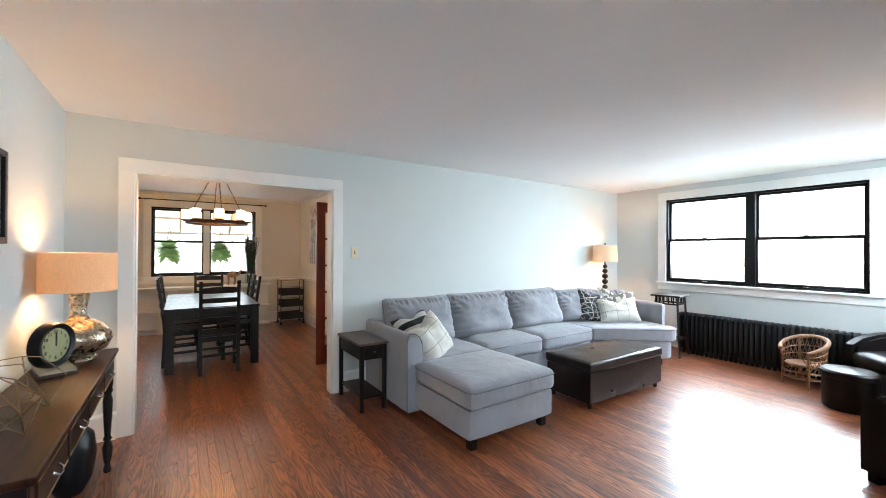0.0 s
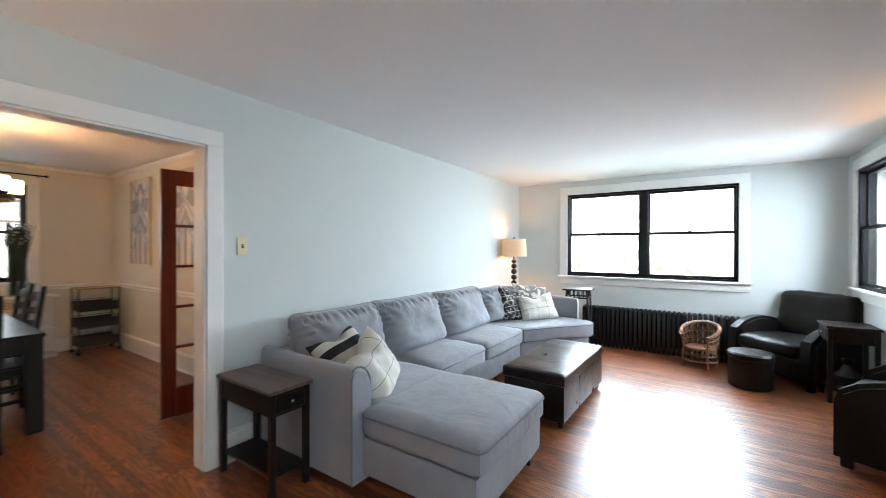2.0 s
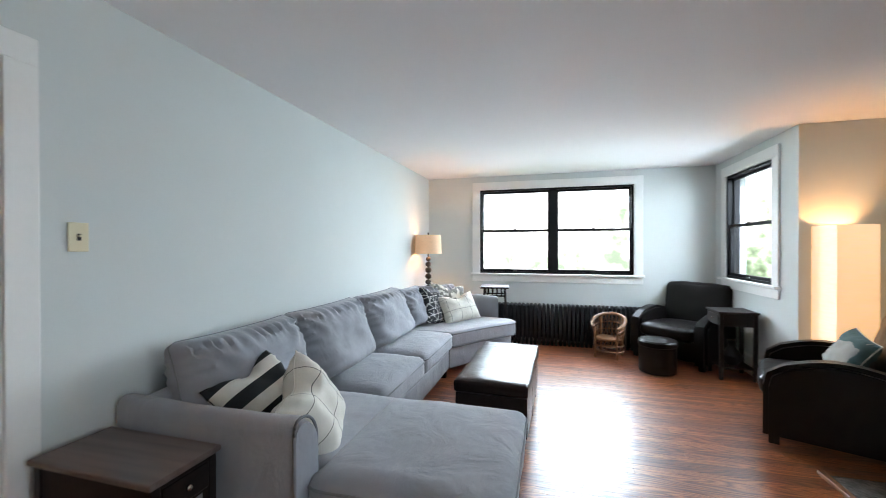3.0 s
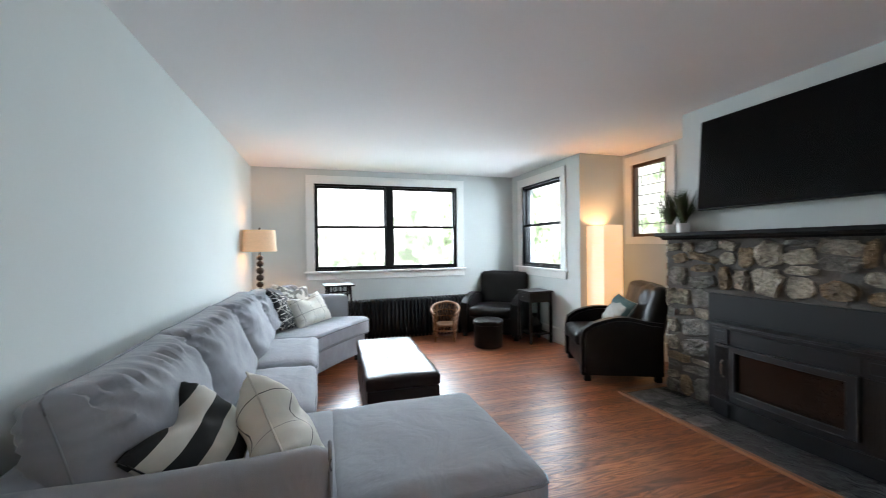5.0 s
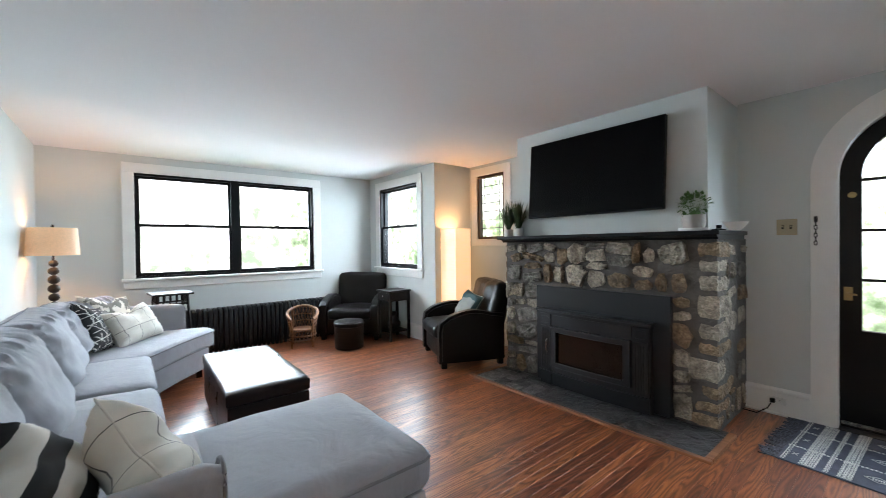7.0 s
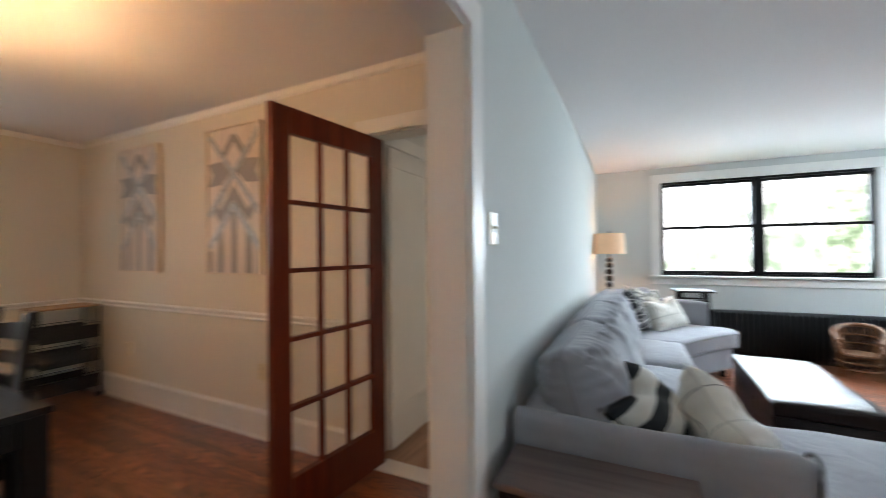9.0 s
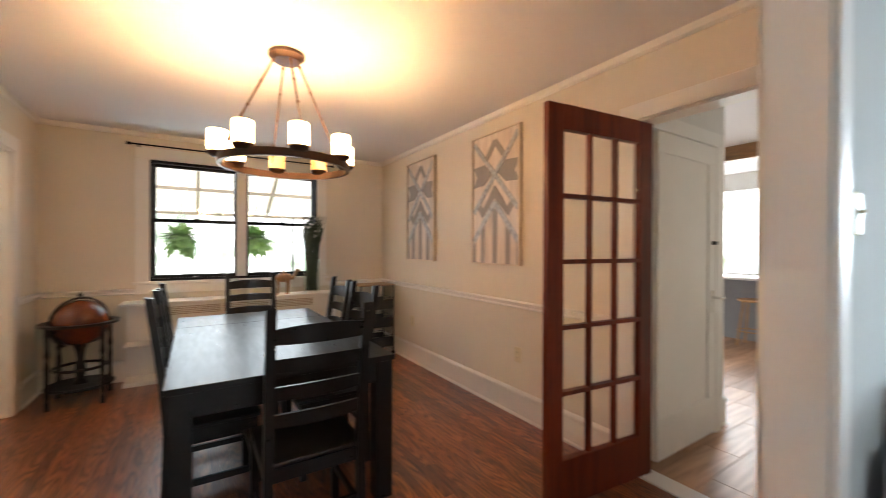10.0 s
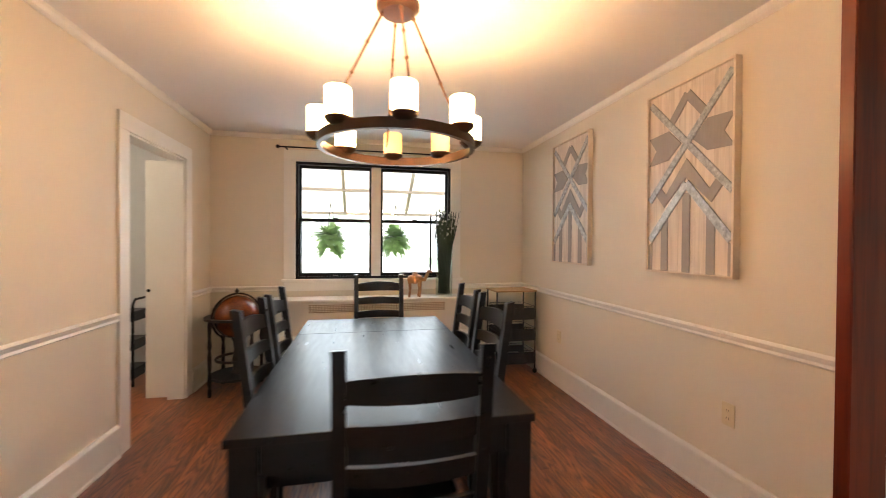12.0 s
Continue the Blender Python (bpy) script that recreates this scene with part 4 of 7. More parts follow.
def small_table(name, label, cx, cy, w, d, h, rz=0.0, top=M_DARK, knob_side=-1, shelf=0.13):
    root = thing(name, label, "side table", m=pose(cx, cy, 0, 0, 0, rz))
    part("top", cube(-w / 2, w / 2, -d / 2, d / 2, h - 0.022, h, 0.006, 2), top, root)
    part("apron", cube(-w / 2 + 0.02, w / 2 - 0.02, -d / 2 + 0.02, d / 2 - 0.02, h - 0.15, h - 0.022), M_DARK, root)
    y = knob_side * (d / 2 - 0.02)
    dr = part("drawer_front", cube(-w / 2 + 0.05, w / 2 - 0.05, min(y, y + knob_side * 0.010), max(y, y + knob_side * 0.010), h - 0.135, h - 0.04, 0.003), M_DARK, root)
    bm = bmesh.new()
    bmesh.ops.create_uvsphere(bm, u_segments=10, v_segments=6, radius=0.011, matrix=Matrix.Translation((0, y + knob_side * 0.02, h - 0.085)))
    part("knob", bm, M_CHROME, dr, "small metal knob", True)
    for sx in (-1, 1):
        for sy in (-1, 1):
            x, yy = sx * (w / 2 - 0.03), sy * (d / 2 - 0.03)
            part("leg", cube(x - 0.017, x + 0.017, yy - 0.017, yy + 0.017, 0, h - 0.022, 0.003), M_DARK, root)
    if shelf:
        part("shelf", cube(-w / 2 + 0.03, w / 2 - 0.03, -d / 2 + 0.03, d / 2 - 0.03, shelf - 0.018, shelf, 0.003), M_DARK, root)
    return root


small_table("end_table", "narrow dark end table with a drawer beside the sofa", 1.745, 4.085, 0.28, 0.58, 0.61, 0, M_TTOP)
small_table("end_table", "dark square end table between leather chair and wall", 5.43, 0.74, 0.36, 0.36, 0.70, 0, M_DARK, 1)
ps = thing("vase", "dark bulbous vase on the end table shelf", "vase", m=pose(5.43, 0.74, 0.13))
part("body", turn(bmesh.new(), [(0.05, 0), (0.09, 0.05), (0.095, 0.10), (0.05, 0.16), (0.03, 0.20), (0.045, 0.25), (0.03, 0.245), (0.0, 0.20)], 20), M_IRON, ps, smooth=True)

# ---- plant stand behind the sofa end ----
st = thing("plant_stand", "tall dark slatted wooden plant stand", "plant stand", m=pose(6.02, 3.32, 0, 0, 0, 6))
part("top", cube(-0.19, 0.19, -0.19, 0.19, 0.81, 0.832, 0.004), M_DARK, st)
part("lower_shelf", cube(-0.15, 0.15, -0.15, 0.15, 0.22, 0.238, 0.003), M_DARK, st)
for sx in (-1, 1):
    for sy in (-1, 1):
        part("leg", tube(bmesh.new(), [(sx * 0.18, sy * 0.18, 0), (sx * 0.135, sy * 0.135, 0.81)], 0.014, 4), M_DARK, st)
    part("rail", cube(sx * 0.137 - 0.008, sx * 0.137 + 0.008, -0.13, 0.13, 0.70, 0.72), M_DARK, st)
    part("rail", cube(-0.13, 0.13, sx * 0.137 - 0.008, sx * 0.137 + 0.008, 0.70, 0.72), M_DARK, st)
    for k in range(4):
        t = -0.09 + 0.06 * k
        part("slat", cube(sx * 0.137 - 0.005, sx * 0.137 + 0.005, t - 0.007, t + 0.007, 0.72, 0.81), M_DARK, st)
        part("slat", cube(t - 0.007, t + 0.007, sx * 0.137 - 0.005, sx * 0.137 + 0.005, 0.72, 0.81), M_DARK, st)

# ---- cast iron radiator ----
rad = thing("radiator", "long black cast iron column radiator under the window", "radiator")
NS = 36
bm = bmesh.new()
prof = [(-0.10, 0.06), (-0.11, 0.09), (-0.105, 0.52), (-0.085, 0.555), (-0.05, 0.565), (0.05, 0.565), (0.085, 0.555), (0.105, 0.52), (0.11, 0.09), (0.10, 0.06), (0.09, 0.0), (0.06, 0.0), (0.05, 0.07), (-0.05, 0.07), (-0.06, 0.0), (-0.09, 0.0)]
prism(bm, prof, 1, -0.019, 0.019)
bmesh.ops.bevel(bm, geom=[e for e in bm.edges], offset=0.007, segments=2, affect="EDGES")
for x in (-0.075, -0.025, 0.025, 0.075):
    tube(bm, [(x, -0.012, 0.08), (x, -0.012, 0.54)], 0.019, 8)
sec = part("section", bm, M_IRON, rad, smooth=True)
sec.location = (6.33, 1.32, 0)
for i in range(1, NS):
    o = new("section", sec.data)
    o.parent, o.location = rad, (6.33, 1.32 + i * 0.0565, 0)
part("pipe", tube(bmesh.new(), [(6.33, 1.30, 0.11), (6.33, 3.32, 0.11)], 0.022, 10), M_IRON, rad, smooth=True)


# ---- leather armchairs and pouf ----
def armchair(label, m):
    root = thing("armchair", label, "armchair", "leather armchairs", m)
    part("base", soft(-0.36, 0.36, -0.36, 0.30, 0.07, 0.30, 0.03, (0, 0.005, 0), 7, 0.004, 1), M_LEATHER, root, smooth=True)
    part("seat_cushion", soft(-0.31, 0.31, -0.41, 0.20, 0.29, 0.44, 0.05, (0, 0.015, 0.025), 11, 0.009, 2), M_LEATHER, root, smooth=True)
    bm = bmesh.new()
    soft_box(bm, -0.38, 0.38, -0.10, 0.10, 0, 0.61, 0.075, (0, 0.03, 0.02), 13, 0.012, 3)
    mm = pose(0, 0.27, 0.30, -13, 0, 0)
    for v in bm.verts:
        v.co = mm @ v.co
    part("backrest", bm, M_LEATHER, root, smooth=True)
    for s in (-1, 1):
        bm = bmesh.new()
        pts = [(0.36, 0.06), (0.36, 0.56)] + [(0.22 - 0.5 * k / 8, 0.575 + 0.05 * math.sin(math.pi * k / 8) - 0.02 * k / 8) for k in range(9)] + [(-0.37, 0.49), (-0.39, 0.40), (-0.39, 0.06)]
        prism(bm, pts, 0, s * 0.30 if s > 0 else -0.445, 0.445 if s > 0 else -0.30)
        es = [e for e in bm.edges if abs(e.verts[0].co.x - e.verts[1].co.x) < 1e-5]
        bmesh.ops.bevel(bm, geom=es, offset=0.03, segments=4, affect="EDGES")
        part("arm", bm, M_LEATHER, root, smooth=True)
    for x in (-0.38, 0.38):
        for y in (-0.33, 0.32):
            part("foot", cube(x - 0.03, x + 0.03, y - 0.03, y + 0.03, 0, 0.07, 0.004), M_DARK, root)
    return root


armchair("black-brown leather armchair in the corner by the radiator", pose(6.02, 1.03, 0, 0, 0, -133))
armchair("black-brown leather armchair beside the stone fireplace", pose(4.11, 0.62, 0, 0, 0, 156))
throw_pillow("pale throw pillow with teal patches on the armchair", M_TEAL, M_CHECK, pose(4.05, 0.56, 0.61, -30, 10, 168), 0.36, 0.33, 0.14, 8)

pf = thing("pouf", "small round black leather pouf with a lid", "pouf", m=pose(5.40, 1.45, 0))
part("body", turn(bmesh.new(), [(0.175, 0.0), (0.185, 0.01), (0.188, 0.15), (0.185, 0.285)], 40), M_LEATHER, pf, smooth=True)
part("lid", turn(bmesh.new(), [(0.188, 0.288), (0.195, 0.295), (0.195, 0.335), (0.18, 0.352), (0.10, 0.362), (0.0, 0.364)], 40), M_LEATHER, pf, smooth=True)

# ---- wicker child's chair ----
M_WICK = mat("wicker", (0.21, 0.095, 0.038), 0.5, var=0.35, scale=30, bump=0.3, bscale=150)
wk = thing("wicker_chair", "small woven wicker child's chair", "chair", m=pose(5.90, 1.88, 0, 0, 0, -112) @ Matrix.Scale(0.92, 4))
part("seat", turn(bmesh.new(), [(0.0, 0.235), (0.15, 0.235), (0.17, 0.245), (0.16, 0.26), (0.0, 0.262)], 24), M_WICK, wk, smooth=True)
for a in (45, 135, 225, 315):
    c, s = math.cos(radians(a)), math.sin(radians(a))
    part("leg", tube(bmesh.new(), [(c * 0.20, s * 0.19, 0), (c * 0.19, s * 0.18, 0.24), (c * 0.21, s * 0.2, 0.42 if s < 0 else 0.52)], 0.012, 8), M_WICK, wk, smooth=True)


def hoop(z, r, a0, a1, n=20, rise=0.0):
    return [(r * math.cos(radians(a0 + (a1 - a0) * k / n)), r * math.sin(radians(a0 + (a1 - a0) * k / n)), z + rise * math.sin(math.pi * k / n)) for k in range(n + 1)]


part("top_rail", tube(bmesh.new(), hoop(0.40, 0.21, -45, 225, 24, 0.15), 0.022, 8), M_WICK, wk, smooth=True)
part("stretcher", tube(bmesh.new(), hoop(0.10, 0.19, 0, 360, 24), 0.009, 6), M_WICK, wk, smooth=True)
part("apron_ring", tube(bmesh.new(), hoop(0.165, 0.185, 0, 360, 24), 0.010, 6), M_WICK, wk, smooth=True)
for k in range(26):
    a = radians(360 * k / 26)
    part("apron_cane", tube(bmesh.new(), [(0.18 * math.cos(a), 0.18 * math.sin(a), 0.165), (0.175 * math.cos(a + 0.2), 0.175 * math.sin(a + 0.2), 0.245)], 0.006, 5), M_WICK, wk)
for f in (0.3, 0.62):
    pts = [(x * (0.88 + 0.12 * f), y * (0.88 + 0.12 * f), 0.25 + (z - 0.25) * f) for x, y, z in hoop(0.40, 0.21, -45, 225, 24, 0.15)]
    part("weave_band", tube(bmesh.new(), pts, 0.007, 6), M_WICK, wk, smooth=True)
for k in range(22):
    a = -45 + 270 * k / 21
    for s in (-1, 1):
        b = a + s * 22
        top = 0.40 + 0.15 * math.sin(math.pi * min(1, max(0, (b + 45) / 270)))
        bm = bmesh.new()
        tube(bm, [(0.185 * math.cos(radians(a)), 0.185 * math.sin(radians(a)), 0.25), (0.21 * math.cos(radians(b)), 0.21 * math.sin(radians(b)), top)], 0.004, 5)
        part("woven_cane", bm, M_WICK, wk)


# ---- lamps ----
M_SHADE = glow("lit_linen_shade", (1.0, 0.40, 0.14), 0.36, 0.6, (0.50, 0.33, 0.20))
M_SHADE2 = glow("lit_linen_shade_pale", (1.0, 0.55, 0.28), 0.36, 0.7, (0.50, 0.38, 0.26))
M_BALL = mat("bronze_ball", (0.030, 0.018, 0.012), 0.35, 0.3, var=0.3)
M_MERCURY = mat("mercury_glass", (0.50, 0.44, 0.33), 0.28, 0.95, var=0.4, scale=45, bump=0.5, bscale=90)


def linen(m):
    """Slubs of the weave show as thicker and thinner threads where light comes through."""
    n, lk = m.node_tree.nodes, m.node_tree.links
    geo, mx = n.new("ShaderNodeNewGeometry"), n.new("ShaderNodeMath")
    outs = []
    for st in ((40, 40, 420), (260, 260, 25)):
        mp, nz = n.new("ShaderNodeMapping"), n.new("ShaderNodeTexNoise")
        mp.inputs["Scale"].default_value = st
        nz.inputs["Scale"].default_value, nz.inputs["Detail"].default_value = 1.0, 3
        lk.new(geo.outputs["Position"], mp.inputs[0])
        lk.new(mp.outputs[0], nz.inputs["Vector"])
        outs.append(nz.outputs[0])
    lk.new(outs[0], mx.inputs[0])
    lk.new(outs[1], mx.inputs[1])
    p = n["Principled BSDF"]
    mr = n.new("ShaderNodeMapRange")
    e = p.inputs["Emission Strength"].default_value
    mr.inputs[1].default_value, mr.inputs[2].default_value, mr.inputs[3].default_value, mr.inputs[4].default_value = 0.7, 1.3, e * 0.75, e * 1.22
    lk.new(mx.outputs[0], mr.inputs[0])
    lk.new(mr.outputs[0], p.inputs["Emission Strength"])


linen(M_SHADE)
linen(M_SHADE2)


def drum_shade(parent, r0, r1, z0, z1, material, t=0.002):
    bm = bmesh.new()
    turn(bm, [(r0, z0), (r1, z1), (r1 - t, z1), (r0 - t, z0), (r0, z0)], 48)
    for f in [f for f in bm.faces if len(f.verts) > 4]:
        bm.faces.remove(f)
    return part("shade", bm, material, parent, "lit fabric drum shade", True)


fl = thing("floor_lamp", "floor lamp with stacked bronze balls and a linen drum shade", "floor lamp", m=pose(5.87, 4.235, 0))
part("base", turn(bmesh.new(), [(0.14, 0), (0.14, 0.015), (0.05, 0.035), (0.02, 0.06)], 32), M_BALL, fl, smooth=True)
part("pole", tube(bmesh.new(), [(0, 0, 0.03), (0, 0, 1.54)], 0.010, 10), M_BALL, fl, smooth=True)
z = 1.235
for r in (0.036, 0.042, 0.046, 0.046, 0.042, 0.036):
    z -= r
    part("ball", turn(bmesh.new(), [(0, z - r)] + [(r * math.sin(math.pi * k / 10), z - r * 0.92 * math.cos(math.pi * k / 10)) for k in range(1, 10)] + [(0, z + r)], 20), M_BALL, fl, smooth=True)
    z -= r - 0.006
drum_shade(fl, 0.19, 0.175, 1.275, 1.535, M_SHADE2)
part("finial", turn(bmesh.new(), [(0.006, 1.535), (0.013, 1.555), (0.0, 1.575)], 10), M_BALL, fl, smooth=True)
part("spider", tube(bmesh.new(), [(-0.17, 0, 1.53), (0.17, 0, 1.53)], 0.003, 6), M_BALL, fl)
bulb("floor_lamp_bulb", (5.87, 4.235, 1.40), 20, 0.03, (1.0, 0.50, 0.20))

# console table
M_MAHOG = mat("dark_mahogany", (0.011, 0.0048, 0.0035), 0.38, var=0.3, scale=5, bump=0.06, bscale=60, stretch=(6, 1, 6), spec=0.25)
co = thing("console_table", "long dark mahogany console table with four drawers", "console table")
CX0, CX1, CY0, CY1, CZ = -0.36, -0.04, 2.16, 3.92, 0.78
part("top", cube(CX0 - 0.005, CX1 + 0.012, CY0 - 0.012, CY1 + 0.012, CZ - 0.025, CZ, 0.007, 2), M_CONSOLE, co)
part("apron", cube(CX0 + 0.01, CX1 - 0.012, CY0 + 0.02, CY1 - 0.02, CZ - 0.17, CZ - 0.025), M_MAHOG, co)
for k in range(4):
    a = CY0 + 0.07 + k * (CY1 - CY0 - 0.11) / 4
    b = a + (CY1 - CY0 - 0.11) / 4 - 0.035
    dr = part("drawer", cube(CX1 - 0.012, CX1 - 0.002, a, b, CZ - 0.155, CZ - 0.045, 0.003), M_MAHOG, co)
    part("bead", cube(CX1 - 0.002, CX1 + 0.001, a + 0.004, b - 0.004, CZ - 0.052, CZ - 0.048), M_BRASS, dr)
    part("bead", cube(CX1 - 0.002, CX1 + 0.001, a + 0.004, b - 0.004, CZ - 0.152, CZ - 0.148), M_BRASS, dr)
    ym = (a + b) / 2
    part("handle", tube(bmesh.new(), [(CX1 + 0.002, ym - 0.035, CZ - 0.095), (CX1 + 0.016, ym - 0.03, CZ - 0.108), (CX1 + 0.018, ym, CZ - 0.114), (CX1 + 0.016, ym + 0.03, CZ - 0.108), (CX1 + 0.002, ym + 0.035, CZ - 0.095)], 0.004, 6), M_CHROME, dr, "metal bail pull", True)
LEG = [(0.018, 0), (0.022, 0.02), (0.014, 0.05), (0.024, 0.10), (0.028, 0.16), (0.016, 0.20), (0.024, 0.215), (0.016, 0.23), (0.022, 0.34), (0.026, 0.46), (0.018, 0.50), (0.027, 0.52), (0.022, 0.54), (0.027, 0.56), (0.027, 0.61)]
for x in (CX0 + 0.03, CX1 - 0.035):
    for y in (CY0 + 0.05, CY1 - 0.05):
        part("leg", turn(bmesh.new(), LEG, 16, x, y), M_DARK, co, smooth=True)
        part("leg_block", cube(x - 0.027, x + 0.027, y - 0.027, y + 0.027, 0.61, CZ - 0.02, 0.002), M_MAHOG, co)

tl = thing("table_lamp", "mercury glass gourd lamp with a glowing linen drum shade", "table lamp", m=pose(-0.19, 3.70, CZ))
part("foot", turn(bmesh.new(), [(0.085, 0), (0.085, 0.015), (0.07, 0.025)], 32), M_MERCURY, tl, smooth=True)
part("body", turn(bmesh.new(), [(0.075, 0.025), (0.13, 0.06), (0.155, 0.11), (0.150, 0.155), (0.11, 0.205), (0.055, 0.24), (0.038, 0.265), (0.037, 0.31), (0.050, 0.385), (0.051, 0.395), (0.0, 0.40)], 36), M_MERCURY, tl, smooth=True)
part("stem", tube(bmesh.new(), [(0, 0, 0.395), (0, 0, 0.45)], 0.010, 10), M_BRASS, tl)
drum_shade(tl, 0.176, 0.176, 0.405, 0.632, M_SHADE)
bulb("table_lamp_bulb", (-0.19, 3.70, CZ + 0.52), 15)

ck = thing("desk_clock", "round black desk clock with a yellowed face", "clock", m=pose(-0.25, 3.43, CZ + 0.03, 0, 0, 62))
M_FACE = mat("aged_clock_face", (0.30, 0.30, 0.16), 0.5, var=0.15, scale=20)
bm = bmesh.new()
turn(bm, [(0.0, -0.03), (0.105, -0.03), (0.118, -0.02), (0.118, 0.02), (0.108, 0.032), (0.088, 0.026), (0.086, 0.014), (0.0, 0.014)], 40)
bm.transform(pose(0, 0, 0.118, 90, 0, 0))
part("case", bm, M_BLACK, ck, smooth=True)
bm = bmesh.new()
turn(bm, [(0.0, 0.016), (0.086, 0.016), (0.086, 0.018), (0, 0.018)], 40)
bm.transform(pose(0, 0, 0.118, 90, 0, 0))
part("dial", bm, M_FACE, ck)
for k in range(1, 13):
    fc = bpy.data.curves.new("numeral", "FONT")
    fc.body, fc.size, fc.align_x, fc.align_y, fc.extrude = str(k), 0.027, "CENTER", "CENTER", 0.0006
    fc.materials.append(M_BLACK)
    nu = new("numeral", fc)
    nu.parent = ck
    nu.matrix_basis = pose(0.068 * math.sin(radians(30 * k)), -0.0188, 0.118 + 0.068 * math.cos(radians(30 * k)), 90, 0, 0)
part("clock_hand", cube(-0.003, 0.003, -0.021, -0.0198, 0.118, 0.165), M_BLACK, ck)
part("clock_hand", cube(-0.004, 0.004, -0.0222, -0.0212, 0.112, 0.185), M_BLACK, ck)
for i, (w, c) in enumerate(((0.15, (0.05, 0.03, 0.02)), (0.14, (0.35, 0.30, 0.22)))):
    bk = thing("book", "thin dark book under the desk clock", "book", "books under the clock", pose(-0.24, 3.43, CZ + i * 0.015, 0, 0, 20))
    part("cover", cube(-w / 2, w / 2, -0.10, 0.10, 0, 0.015, 0.002), mat("book_cover", c, 0.6), bk)

M_ROD = mat("dull_gold_wire", (0.22, 0.15, 0.09), 0.4, 0.8)
# wire sculptures: joined rods in a faceted cage
for cx, cy, s, sd in ((-0.25, 2.84, 0.14, 3), (-0.24, 2.52, 0.13, 9)):
    wr = thing("wire_sculpture", "faceted gold wire sculpture on the console", "ornament", "wire sculptures", pose(cx, cy, CZ))
    r2 = random.Random(sd)
    ps_ = [Vector((s * math.cos(a) * q, s * math.sin(a) * q, z)) for z, q, o in ((0.004, 0.8, 0), (0.11, 1.15, 0.5), (0.20, 0.6, 0.2)) for a in [o + 2 * math.pi * k / 5 + r2.uniform(-.2, .2) for k in range(5)]]
    for i in range(15):
        for j in range(i + 1, 15):
            if (ps_[i] - ps_[j]).length < s * 1.15 and (i // 5 != j // 5 or (j - i) == 1):
                part("rod", tube(bmesh.new(), [ps_[i], ps_[j]], 0.0022, 5), M_ROD, wr)
vs = thing("floor_vase", "large dark glazed vase under the console", "vase", m=pose(-0.22, 3.70, 0))
part("body", turn(bmesh.new(), [(0.06, 0), (0.10, 0.08), (0.118, 0.22), (0.105, 0.33), (0.06, 0.385), (0.065, 0.40), (0.05, 0.39), (0, 0.30)], 28), M_IRON, vs, smooth=True)
pic = thing("picture_frame", "black framed picture on the west wall", "picture", m=pose(XW + 0.002, 2.85, 1.67, 0, 0, 90))
for a, b, c, d in ((-0.38, -0.35, -0.215, 0.215), (0.35, 0.38, -0.215, 0.215), (-0.35, 0.35, 0.185, 0.215), (-0.35, 0.35, -0.215, -0.185)):
    part("frame_bar", cube(a, b, -0.025, 0, c, d, 0.002), M_BLACK, pic)
part("print", cube(-0.35, 0.35, -0.008, -0.002, -0.185, 0.185), mat("pale_print", (0.5, 0.48, 0.44), 0.6, var=0.3, scale=6), pic)

# ---- chimney breast, stone fireplace and hearth ----
struct("chimney_breast", cube(1.62, 3.34, YS - 0.1, 0.50, 1.34, H), M_WALL, "pale painted chimney breast above the mantel", "wall")
FX0, FX1, FY = 1.55, 3.45, 0.555
fp = thing("fireplace", "rubble stone fireplace with wide grey mortar joints", "fireplace")
part("mortar_core", cube(FX0, FX1, YS - 0.1, FY, 0, 1.345), M_MORTAR, fp, "grey mortar between the stones")
srng = random.Random(21)


def cells(x0, x1, y0, y1, big, out):
    """Splits a rectangle into uneven stone-sized cells."""
    w, h = x1 - x0, y1 - y0
    if w < big * srng.uniform(0.75, 1.45) and h < big * srng.uniform(0.6, 1.0):
        out.append((x0, x1, y0, y1))
        return out
    f = srng.uniform(0.45, 0.85)
    if w > h * 1.35:
        m = x0 + w * f
        cells(x0, m, y0, y1, big, out)
        cells(m, x1, y0, y1, big, out)
    else:
        m = y0 + h * f
        cells(x0, x1, y0, m, big, out)
        cells(x0, x1, m, y1, big, out)
    return out


